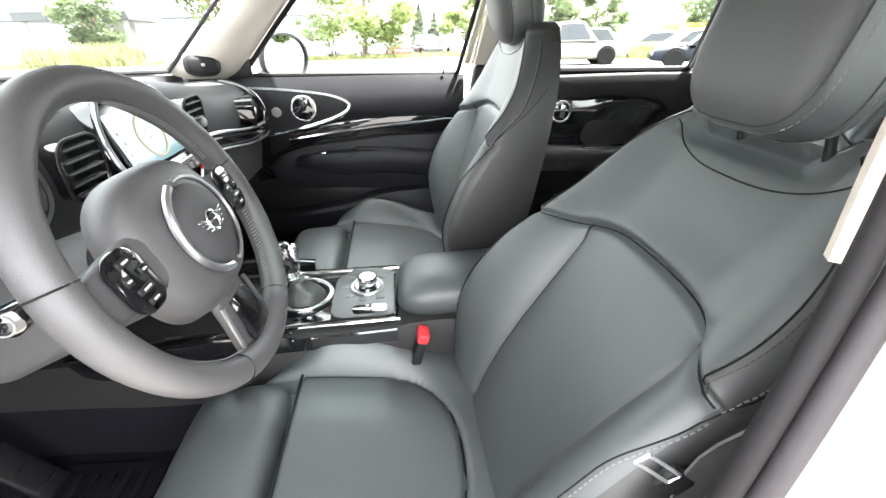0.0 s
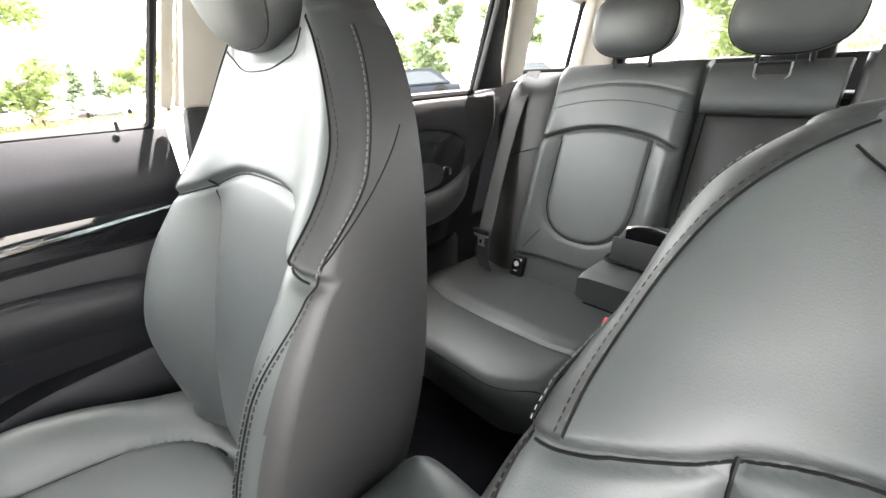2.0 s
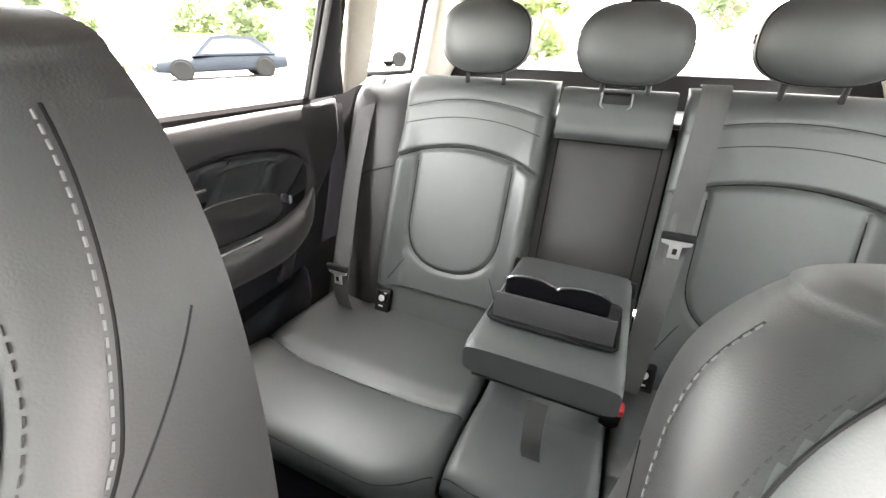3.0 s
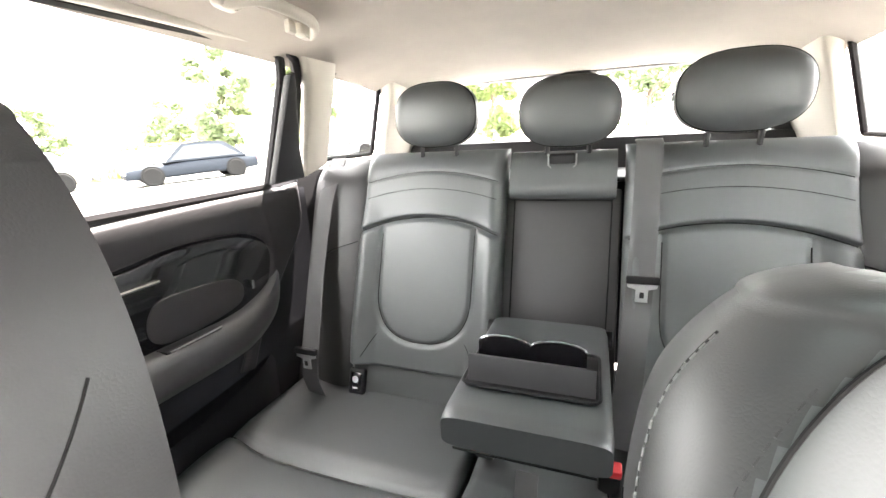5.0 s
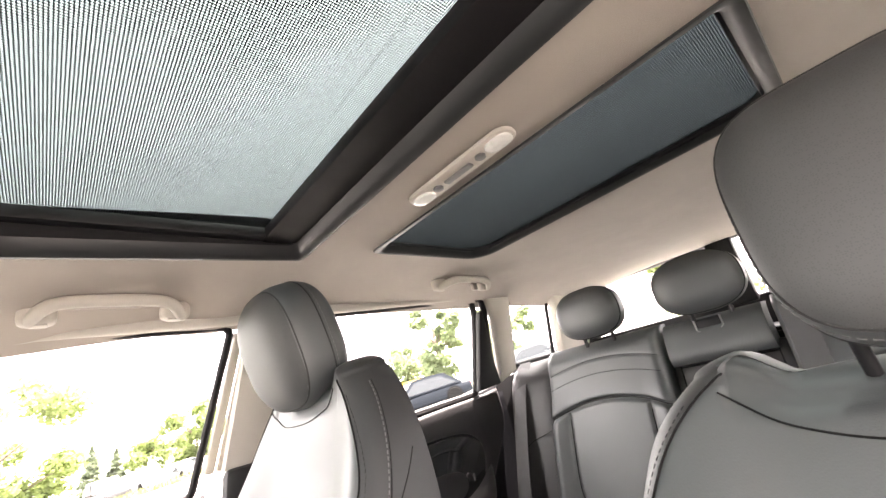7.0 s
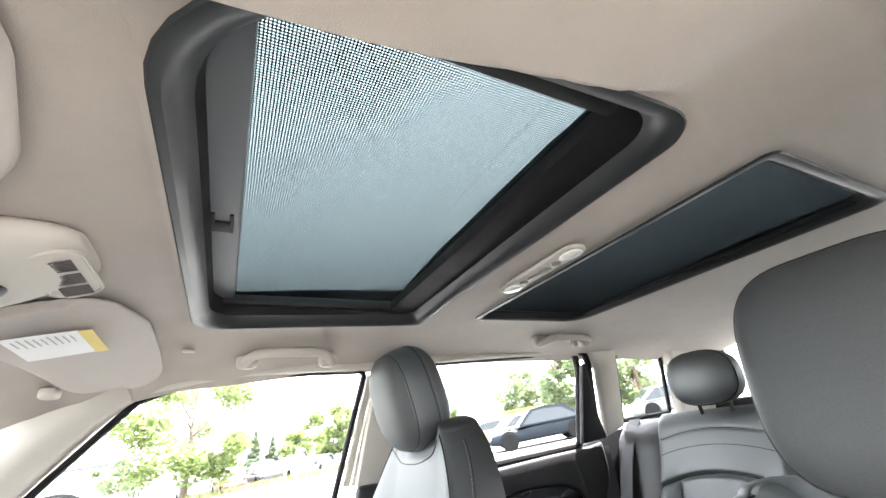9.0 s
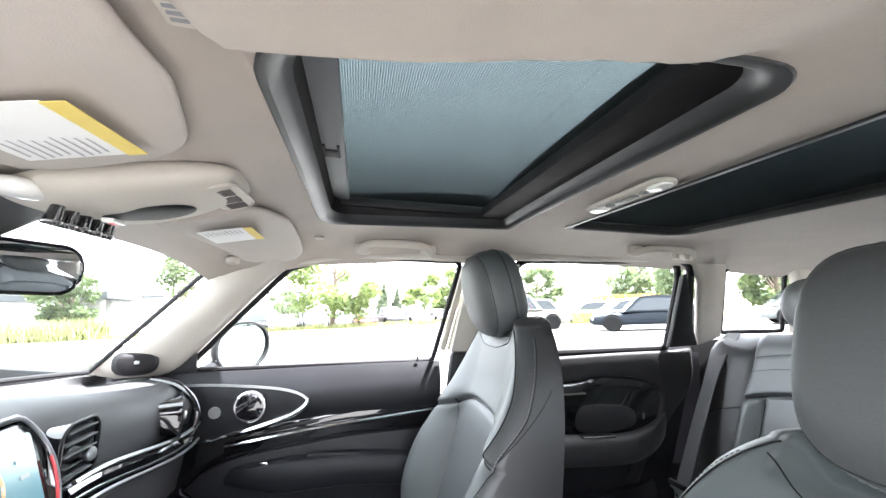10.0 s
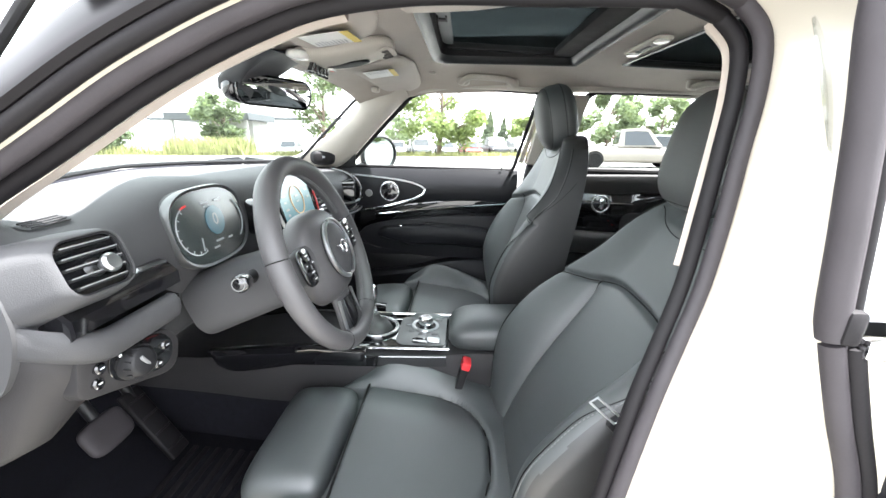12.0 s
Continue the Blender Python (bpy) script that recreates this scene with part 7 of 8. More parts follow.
arm = thing("centre_arm_rest", "padded black leather centre arm rest", "arm rest", (0.36, 0.004, 0.55))
rings = []
for i in range(33):
    x = 0.222 + 0.30 * i / 32
    q = max(0, 1 - (x - 0.222) / 0.075)
    q2 = max(0, 1 - (0.522 - x) / 0.03)
    sh = math.sqrt(max(0.0, 1 - q * q)) * math.sqrt(max(0.0, 1 - q2 * q2))
    w = 0.090 * (0.66 + 0.34 * sh)
    zc = 0.592 + 0.085 * (x - 0.222)
    rings.append([Vector((x, 0.004 + w * spow(math.cos(t), 0.72), zc + (0.047 * (0.25 + 0.75 * sh)) * spow(math.sin(t), 0.78))) for t in (2 * math.pi * k / 44 for k in range(44))])
part("pad", loft(rings), LEATHER, arm, "padded black leather lid", 60)
part("mount", rbox((0.40, 0.004, 0.565), (0.22, 0.12, 0.05), 0.012), BLACKPL, arm, "black arm rest mount")
part("release", rbox((0.226, 0.004, 0.575), (0.012, 0.05, 0.022), 0.004), BLACKPL, arm, "black release tab")

# pedals
for nm, x, y, z, w, h in (("brake_pedal", -0.45, -0.362, 0.482, 0.100, 0.058), ("throttle_pedal", -0.48, -0.212, 0.375, 0.058, 0.20)):
    t = thing(nm, "black rubber " + nm.replace("_", " ") + " in the footwell", "pedal", (x, y, z - 0.05))
    m = Matrix.Rotation(radians(-35), 3, "Y")
    round_pad = nm.startswith("b")
    pad = part("pad", pillow((x, y, z), (0.012, w / 2, h / 2 + 0.006), 0.5, 0.7, 28, 14, m) if round_pad else rbox((x, y, z), (0.016, w, h), 0.006, 2, m), RUBBER_SOFT if round_pad else RUBBER, t, "smooth rubber pad" if round_pad else "ribbed rubber pad", 60)
    for k in range(0 if round_pad else 4):
        part("rib", rbox(Vector((x, y, z)) + m @ Vector((0.009, 0, -h * 0.36 + h * 0.24 * k)), (0.004, w * 0.8, 0.005), 0.001, 1, m), BLACKPL, pad)
    part("lever", tube([(x - 0.008, y, z), (x - 0.07, y + 0.004, z + 0.10), (x - 0.12, y + 0.01, z + 0.22)], 0.011, 10), BLACKPL, t, "black pedal lever")
mat_ob = thing("floor_mat", "black ribbed floor mat on the carpet", "floor mat", (-0.35, -0.36, 0.28))
body = part("mat_body", plate([Vector((-0.36 + px, -0.36 + py, 0.281)) for px, py in round_rect(0.24, 0.20, 0.05)], (0, 0, 0.008), 0.003), CARPET, mat_ob, "black carpet mat")
for k in range(7):
    part("heel_rib", rbox((-0.40 + 0.030 * k, -0.27, 0.291), (0.014, 0.17, 0.008), 0.003), RUBBER, body, "rubber heel rib")
solo("dead_pedal", plate([(-0.62, -0.56, 0.30), (-0.62, -0.48, 0.30), (-0.72, -0.48, 0.50), (-0.72, -0.56, 0.50)], (-0.02, 0, -0.01), 0.004), RUBBER, "black foot rest in the footwell", "foot rest")

# ---------------- under the headliner ----------------
def grab_handle(c, L, s, label):
    h = thing("grab_handle", label, "grab handle", c, group="grab handles")
    cx, cy, cz = c
    zi = roof_z(cx, cy - s * 0.040) - 0.016
    pts = [(cx - L * 0.49, cy + s * 0.004, cz + 0.010), (cx - L * 0.475, cy - s * 0.008, cz - 0.014), (cx - L * 0.40, cy - s * 0.030, zi - 0.006), (cx - L * 0.28, cy - s * 0.040, zi), (cx, cy - s * 0.043, zi + 0.001), (cx + L * 0.28, cy - s * 0.040, zi), (cx + L * 0.40, cy - s * 0.030, zi - 0.006), (cx + L * 0.475, cy - s * 0.008, cz - 0.014), (cx + L * 0.49, cy + s * 0.004, cz + 0.010)]
    part("grip", tube(spline(pts, 6), 0.0080, 12, ry=0.0100), TRIM, h, "beige moulded grip", 60)
    for sg in (1, -1):
        part("foot", pillow((cx + sg * L * 0.43, cy - s * 0.004, cz - 0.006), (0.022, 0.014, 0.016), 0.6, 0.6, 24, 12), TRIM, h, "beige mounting foot")
        part("foot_cap", rbox((cx + sg * L * 0.42, cy - s * 0.006, cz - 0.020), (0.020, 0.016, 0.006), 0.002), TRIM, h, "beige foot cap")
    # No real recess: a darker block paints the shade behind the grip
    part("hollow", rbox((cx, cy - s * 0.012, (cz + zi) / 2 + 0.006), (L * 0.66, 0.026, 0.010), 0.004), GRIPSHADE, h, "taupe block painted as the shade behind the grip")
    return h


# headliner colour darkened to paint the shade behind the grips
GRIPSHADE = mat("taupe_grip_shade", (0.28, 0.25, 0.22), 0.95, grain=0.5, scale=900, var=0.06, vscale=14)
grab_handle((0.288, 0.500, roof_z(0.288, 0.500) - 0.006), 0.195, 1, "beige folding grab handle over the passenger window")
gh = grab_handle((1.033, 0.438, roof_z(1.033, 0.438) - 0.006), 0.200, 1, "beige folding grab handle over the rear window")
part("coat_hook", rbox((1.075, 0.430, roof_z(1.07, 0.43) - 0.020), (0.02, 0.012, 0.022), 0.004), TRIM, gh, "beige coat hook")
grab_handle((1.033, -0.438, roof_z(1.033, 0.438) - 0.006), 0.200, -1, "beige folding grab handle over the rear window")
for x in (0.185, 0.325):
    solo("handle_cover", pillow((x, -0.464, roof_z(x, -0.464) - 0.002), (0.013, 0.007, 0.004), 0.6, 0.5, 24, 12), TRIM, "small beige cover on the headliner lobe", "cover", group="headliner covers", sharp=60)

lamp = thing("dome_lamp", "slim dome lamp with two reading lights on the roof beam", "dome lamp", (0.61, 0.005, 1.32))
zl = 1.3235
part("housing", plate([Vector((0.610 + px, 0.006 + py, zl)) for px, py in round_rect(0.0195, 0.098, 0.0185)], (0, 0, -0.007), 0.003), TRIM, lamp, "pale grey lamp housing")
for sg in (1, -1):
    part("reading_light", pillow((0.610, 0.006 + sg * 0.074, zl - 0.008), (0.014, 0.020, 0.004), 0.7, 0.8, 24, 10), LENS, lamp, "clear reading light")
    part("lamp_button", lathe(((0.0075, 0), (0.0075, 0.003), (0.004, 0.004)), (0.610, 0.006 + sg * 0.042, zl - 0.007), (0, 0, -1), 16), SATINGREY, lamp, "grey push button")
part("lamp_switch", rbox((0.610, 0.006, zl - 0.009), (0.010, 0.050, 0.004), 0.001), SATINGREY, lamp, "grey centre switch")

# sun visors
def visor(s, label, y0, y1):
    v = thing("sun_visor", label, "sun visor", (-0.05, s * (y0 + y1) / 2, 1.25), group="sun visors")
    rings = []
    for k in range(61):
        y = y0 + (y1 - y0) * (0.5 - 0.5 * math.cos(math.pi * k / 60))
        d = max(0.0, min(1.0, (min(y - y0, y1 - y) + 0.0005) / 0.045))
        e = math.sqrt(1 - (1 - d) ** 2) * 0.35 + 0.65 if 0 < k < 60 else 0.62
        xr = 0.060 if y > 0.25 else 0.060 - 0.25 * (0.25 - y)
        xf = -0.125 + 0.20 * y * y
        row = []
        for i in range(28):
            t = 2 * math.pi * i / 28
            x = (xr + xf) / 2 + (xr - xf) / 2 * e * spow(math.cos(t), 0.6)
            z = roof_z(max(x, -0.2), s * y if s > 0 else max(-0.3, -y)) - 0.016 + 0.010 * e * spow(math.sin(t), 0.7)
            row.append(Vector((x, s * y, z)))
        rings.append(row)
    body = part("panel", loft(rings), VISORCLOTH, v, "beige visor panel", 60)
    zz = roof_z(-0.03, s * 0.24) - 0.0285
    lab = part("warning_label", plate([(-0.070, s * 0.175, zz + -0.012), (0.0, s * 0.175, zz + 0.0015), (0.0, s * 0.275, zz - 0.002), (-0.070, s * 0.275, zz - 0.0155)], (0, 0, -0.0008), 0.0), LABEL, body, "white warning label")
    part("label_stripe", plate([(0.0, s * 0.175, zz + 0.0005), (0.014, s * 0.175, zz + 0.003), (0.014, s * 0.275, zz - 0.0005), (0.0, s * 0.275, zz - 0.003)], (0, 0, -0.0008), 0.0), YELLOW, body, "yellow label stripe")
    for k in range(9):
        for j, w in ((0, 0.040), (1, 0.036)):
            x = -0.062 + 0.0066 * k
            part("text_bar", rbox((x, s * (0.200 + 0.048 * j), zz - 0.0125 + 0.19 * (x + 0.070) - 0.0015), (0.0015, w * (0.7 + 0.3 * ((k * 7 + j * 3) % 4) / 3), 0.0006), 0, m=Matrix.Rotation(radians(-11), 3, "Y")), PALEINK, lab)
    part("pivot", pillow((-0.10, s * (y1 - 0.015), roof_z(-0.10, 0.5) - 0.012), (0.014, 0.018, 0.010), 0.6, 0.6, 20, 10), TRIM, v, "beige pivot")
    part("clip", rbox((-0.105, s * (y0 + 0.01), roof_z(-0.10, y0) - 0.014), (0.016, 0.02, 0.014), 0.004), TRIM, v, "beige clip")
    return v


PALEINK = mat("pale_grey_print", (0.42, 0.42, 0.44), 0.7)
VISORCLOTH = mat("beige_visor_vinyl", (0.44, 0.40, 0.36), 0.8, grain=0.3, scale=700, var=0.04, vscale=12)
visor(1, "beige sun visor folded up with white warning label", 0.125, 0.505)
visor(-1, "beige driver sun visor folded up with yellow and white label", 0.125, 0.500)

# overhead console
oh = thing("overhead_console", "beige overhead console with toggles and lamps", "overhead console", (-0.06, 0.0, 1.26))
rings = []
for k in range(25):
    x = -0.175 + 0.215 * k / 24
    e = math.sin(math.pi * min(1, max(0.04, (k + 0.6) / 25))) ** 0.4
    w = (0.105 - 0.035 * k / 24) * (0.4 + 0.6 * e)
    z = roof_z(x, 0.0) - 0.006
    rings.append([Vector((x, 0.004 + w * spow(math.cos(t), 0.7), z + (0.026 * e) * spow(math.sin(t), 0.8) - 0.008)) for t in (2 * math.pi * i / 32 for i in range(32))])
ohb = part("shell", loft(rings), TRIM, oh, "beige console shell", 60)
part("recess", pillow((-0.062, 0.006, roof_z(-0.062, 0) - 0.037), (0.052, 0.036, 0.004), 0.8, 1.15, 32, 12, Matrix.Rotation(radians(-11), 3, "Y")), BLACKPL, ohb, "black switch recess")
part("sos_button", rbox((-0.100, 0.004, roof_z(-0.1, 0) - 0.044), (0.014, 0.026, 0.006), 0.002), LENS, ohb, "pale call button with red mark")
part("sos_mark", rbox((-0.100, 0.004, roof_z(-0.1, 0) - 0.0472), (0.006, 0.014, 0.0008), 0.0), RED, ohb, "red mark")
for k in range(5):
    part("toggle", tube([(-0.128, 0.004 - 0.048 + 0.024 * k, roof_z(-0.13, 0) - 0.030), (-0.134, 0.004 - 0.048 + 0.024 * k, roof_z(-0.13, 0) - 0.056)], [0.006, 0.009], 10), PIANO, ohb, "black toggle")
    part("toggle_tip", torus((-0.1335, 0.004 - 0.048 + 0.024 * k, roof_z(-0.13, 0) - 0.052), (0, 0, 1), 0.0088, 0.0014, 18, 6), CHROME, ohb)
for sg in (1, -1):
    part("map_light", pillow((-0.150, 0.004 + sg * 0.072, roof_z(-0.15, 0.07) - 0.020), (0.026, 0.030, 0.010), 0.7, 0.8, 24, 12), LENS, ohb, "clear map light lens")
# grille slots are thin bars; their shade is put into this taupe
SLOTDARK = mat("taupe_slot_shadow", (0.09, 0.08, 0.075), 0.9)
gr = part("speaker_grille", plate([Vector((0.022 + px, 0.020 + py, roof_z(0.022, 0) - 0.026 + 0.30 * px)) for px, py in round_rect(0.021, 0.056, 0.018)], (0, 0, -0.003), 0.0012), TRIM, ohb, "slotted microphone grille")
part("grille_rim", tube([Vector((0.022 + px, 0.020 + py, roof_z(0.022, 0) - 0.029 + 0.30 * px)) for px, py in round_rect(0.020, 0.055, 0.018)], 0.0018, 6, closed=True), TRIM, gr)
for j in range(3):
    for i in range(6):
        part("slot", rbox((0.022, 0.020 - 0.036 + 0.032 * j + 0.0042 * i, roof_z(0.022, 0) - 0.0300), (0.024, 0.0024, 0.0012), 0, m=Matrix.Rotation(radians(-16), 3, "Y")), SLOTDARK, gr)
mic = solo("microphone", rbox((0.085, -0.318, 1.306), (0.022, 0.044, 0.010), 0.004), TRIM, "small beige slotted microphone cover on the headliner", "microphone")
# no openings: grey bars paint the shade of the slots
for k in range(5):
    part("slot", rbox((0.085, -0.330 + 0.006 * k, 1.3005), (0.010, 0.0025, 0.001), 0), INK, mic)
solo("headliner_button", rbox((0.10, 0.435, 1.288), (0.022, 0.014, 0.006), 0.003), TRIM, "small beige button on the headliner", "cover")

# rear view mirror
MIRRORGREY = mat("dark_grey_mirror_plastic", (0.045, 0.046, 0.048), 0.45, var=0.08, vscale=20)
rv = thing("rear_view_mirror", "black rear view mirror on a thick stalk", "mirror", (-0.27, 0.04, 1.17))
cover = [[(-0.206, -0.151, 1.243), (-0.215, -0.060, 1.262), (-0.222, 0.040, 1.268), (-0.228, 0.075, 1.262)],
         [(-0.238, -0.150, 1.232), (-0.262, -0.060, 1.246), (-0.262, 0.040, 1.250), (-0.258, 0.078, 1.246)],
         [(-0.275, -0.118, 1.214), (-0.312, -0.060, 1.214), (-0.310, 0.030, 1.218), (-0.296, 0.066, 1.216)],
         [(-0.310, -0.086, 1.194), (-0.345, -0.050, 1.185), (-0.345, 0.020, 1.186), (-0.325, 0.055, 1.190)],
         [(-0.322, -0.062, 1.180), (-0.352, -0.040, 1.166), (-0.352, 0.010, 1.164), (-0.335, 0.042, 1.172)],
         [(-0.305, -0.048, 1.176), (-0.325, -0.030, 1.160), (-0.325, 0.008, 1.158), (-0.312, 0.036, 1.168)]]
rings = []
for rr in cover:
    rr = [Vector(v) for v in rr]
    under = [v + Vector((0.040, 0, -0.020 if i in (1, 2) else -0.006)) for i, v in enumerate(rr)]
    rings.append(spline(rr + under[::-1], 4, True))
part("stalk", loft(rings), MIRRORGREY, rv, "dark grey stalk and sensor cover", 60)
MC = Vector((-0.272, 0.045, 1.172))
mm = Matrix.Rotation(radians(-24), 3, "Z") @ Matrix.Rotation(radians(4), 3, "Y")
part("shell", pillow(MC - mm @ Vector((0.004, 0, 0)), (0.026, 0.122, 0.038), 0.6, 0.6, 40, 18, mm), PIANO, rv, "gloss black mirror shell", 60)
mat_mirror = mat("mirror_glass", (0.80, 0.82, 0.84), 0.02, metal=1.0)
mat_mirror.node_tree.nodes["Principled BSDF"].inputs["Roughness"].default_value = 0.01
part("glass", plate([MC + mm @ Vector((0.0250, y, z)) for y, z in round_rect(0.110, 0.031, 0.028)], mm @ Vector((0.003, 0, 0)), 0.0008), mat_mirror, rv, "mirror glass")
part("rim", tube([MC + mm @ Vector((0.0262, y, z)) for y, z in round_rect(0.112, 0.033, 0.030)], 0.0032, 8, closed=True), PIANO, rv, "gloss black rim round the glass")

TINTMIRROR = mat("tinted_mirror_glass", (0.40, 0.46, 0.46), 0.02, metal=1.0)
# wing mirror outside the passenger window
wm = thing("wing_mirror", "white round passenger wing mirror", "wing mirror", (-0.16, 0.80, 0.93))
mw = Matrix.Rotation(radians(-33), 3, "Z")
WMC = Vector((-0.188, 0.975, 0.978))


def mirror_ring(r, d, n=44):
    return [WMC + mw @ Vector((d, r * 0.112 * spow(math.cos(t), 0.95), r * 0.084 * spow(math.sin(t), 0.92))) for t in (2 * math.pi * i / n for i in range(n))]


part("shell", loft([mirror_ring(r, d) for r, d in ((0.99, 0.0), (0.98, -0.02), (0.90, -0.05), (0.72, -0.075), (0.40, -0.088), (0.05, -0.092))]), PAINT, wm, "cream white mirror shell", 60)
part("rim", loft([mirror_ring(r, d) for r, d in ((0.97, -0.006), (1.02, 0.0), (1.03, 0.014), (1.0, 0.022), (0.93, 0.022), (0.91, 0.012))], caps=False), BLACKPL, wm, "black rim", 60)
part("glass", loft([mirror_ring(r, 0.0135 + 0.003 * (1 - r * r)) for r in (0.93, 0.7, 0.45, 0.2, 0.02)]), TINTMIRROR, wm, "slightly bulged blue-tinted mirror glass", 60)
part("arm", tube([(-0.25, 0.70, 0.935), (-0.245, 0.79, 0.922), (-0.24, 0.88, 0.925), (-0.235, 0.94, 0.94)], [0.020, 0.015, 0.015, 0.020], 12), BLACKPL, wm, "black mirror arm", 60)

# driver's belt, seen at the doorway
db = thing("driver_seat_belt", "grey driver seat belt hanging beside the centre pillar", "seat belt", (0.44, -0.60, 0.45), group="seat belts")
part("webbing", band(spline([(0.535, -0.570, 1.16), (0.535, -0.580, 1.0), (0.515, -0.575, 0.86), (0.475, -0.565, 0.77), (0.48, -0.58, 0.60), (0.48, -0.60, 0.45)], 6), (1, 0, 0), 0.045, 0.0022), BELT, db, "grey woven webbing")
tc = Vector((0.424, -0.564, 0.779))
tg = part("tongue", tube([tc + Vector(v) for v in ((-0.020, 0, 0.015), (0.014, -0.003, -0.011), (0.023, -0.003, -0.003), (-0.011, 0, 0.023))], 0.0017, 8, closed=True), STEEL, db, "bright steel belt tongue")
part("tongue_cover", rbox(tc + Vector((0.026, 0.002, -0.018)), (0.034, 0.011, 0.026), 0.005, m=Matrix.Rotation(radians(38), 3, "Y")), BLACKPL, tg, "black plastic cover")
# ---------------- outside ----------------
ASPHALT = mat("pale_asphalt", (0.17, 0.166, 0.158), 0.9, grain=0.5, scale=60, var=0.15, vscale=0.6)
GRASS = mat("dry_green_grass", (0.20, 0.205, 0.085), 0.9, var=0.35, vscale=1.5)
STRAW = mat("tall_yellow_green_grass", (0.24, 0.25, 0.10), 0.9, var=0.35, vscale=3)
BARK = mat("grey_brown_bark", (0.12, 0.09, 0.07), 0.9, grain=0.8, scale=30, var=0.3, vscale=4)
TYRE = mat("dark_tyre_rubber", (0.012, 0.012, 0.012), 0.95, var=0.1, spec=0.05)
CONCRETE = mat("pale_concrete", (0.42, 0.41, 0.39), 0.85, grain=0.4, scale=40, var=0.12, vscale=1.2)
ROOFDARK = mat("dark_roof_metal", (0.07, 0.075, 0.08), 0.5, var=0.1, vscale=2)
CARGLASS = mat("dark_car_window", (0.02, 0.024, 0.028), 0.15, coat=0.2, spec=0.3, var=0.1)


def leaves(name, col):
    m = mat(name, col, 0.6, var=0.3, vscale=1.2)
    nt = m.node_tree
    b = nt.nodes["Principled BSDF"]
    tr = nt.nodes.new("ShaderNodeBsdfTranslucent")
    tr.inputs[0].default_value = (col[0] * 1.3, col[1] * 1.3, col[2], 1)
    mx = nt.nodes.new("ShaderNodeMixShader")
    mx.inputs[0].default_value = 0.5
    nt.links.new(b.outputs[0], mx.inputs[1])
    nt.links.new(tr.outputs[0], mx.inputs[2])
    nt.links.new(mx.outputs[0], nt.nodes["Material Output"].inputs[0])
    return m


LEAF_Y = leaves("yellow_green_leaves", (0.15, 0.19, 0.075))
LEAF_G = leaves("green_leaves", (0.13, 0.165, 0.095))
LEAF_D = leaves("dark_green_leaves", (0.15, 0.18, 0.13))
LEAF_A = leaves("autumn_leaves", (0.32, 0.22, 0.03))

bm = bmesh.new()
bm.faces.new([bm.verts.new(LOT @ Vector((x, y, 0))) for x, y in ((-900, -900), (900, -900), (900, 900), (-900, 900))])
solo("ground", bm, ASPHALT, "pale sunlit asphalt car park", "ground", "structure")


def verge(x0, x1, y0, y1, name, label):
    """Kerbed planting strip."""
    t = thing(name, label, "verge", LOT @ Vector(((x0 + x1) / 2, (y0 + y1) / 2, 0)), kind="structure")
    a, b, c, d = x0, x1, y0, y1
    part("kerb", plate([LOT @ Vector(p) for p in ((a, c, 0.0), (b, c, 0.0), (b, d, 0.0), (a, d, 0.0))], LOT.to_3x3() @ Vector((0, 0, 0.13)), 0.02), CONCRETE, t, "pale concrete kerb")
    part("soil", plate([LOT @ Vector(p) for p in ((a + 0.15, c + 0.15, 0.13), (b - 0.15, c + 0.15, 0.13), (b - 0.15, d - 0.15, 0.13), (a + 0.15, d - 0.15, 0.13))], LOT.to_3x3() @ Vector((0, 0, 0.03)), 0.0), GRASS, t, "dry green grass")
    return t


verge(-34, 9.5, 32.5, 36.5, "verge_front", "grassy planting strip with pale kerb")
verge(11.5, 15, 19.5, 26, "verge_island", "small planted island with pale kerb")
verge(20, 34, 16, 31, "verge_corner", "planted corner with pale kerb")


def blades(n, cx, cy, ax, ay, h, seed, name, label, material, w=0.03):
    rnd = random.Random(seed)
    vs, fs = [], []
    up3 = LOT.to_3x3()
    for _ in range(n):
        x, y = cx + ax * rnd.uniform(-1, 1), cy + ay * rnd.uniform(-1, 1)
        k = h * rnd.uniform(0.5, 1.1)
        a = rnd.uniform(0, math.pi)
        lx, ly = rnd.gauss(0, 0.2) * k, rnd.gauss(0, 0.2) * k
        dx, dy = math.cos(a) * w, math.sin(a) * w
        i = len(vs)
        for p in ((x - dx, y - dy, 0.1), (x + dx, y + dy, 0.1), (x + lx * 0.5 + dx * 0.7, y + ly * 0.5 + dy * 0.7, k * 0.6), (x + lx * 0.5 - dx * 0.7, y + ly * 0.5 - dy * 0.7, k * 0.6), (x + lx, y + ly, k)):
            vs.append(LOT @ Vector(p))
        fs += [(i, i + 1, i + 2, i + 3), (i + 3, i + 2, i + 4)]
    me = bpy.data.meshes.new(name)
    me.from_pydata(vs, [], fs)
    me.materials.append(material)
    return tagged(new(name, me), label, "grass", kind="stuff")


blades(5000, -12, 34.4, 21, 1.7, 0.55, 3, "grass", "low dry yellow-green grass on the strip", GRASS, 0.05)
blades(1800, -21.5, 33.8, 3.6, 1.2, 1.7, 4, "tall_grass", "tall yellow-green ornamental grass clump", STRAW, 0.05)
blades(900, -31, 33.8, 3.0, 1.2, 1.0, 5, "tall_grass", "tall yellow-green ornamental grass clump", STRAW, 0.05)
blades(700, 13.2, 21, 1.2, 0.9, 0.9, 6, "tall_grass", "tall yellow-green grass on the island", STRAW, 0.04)


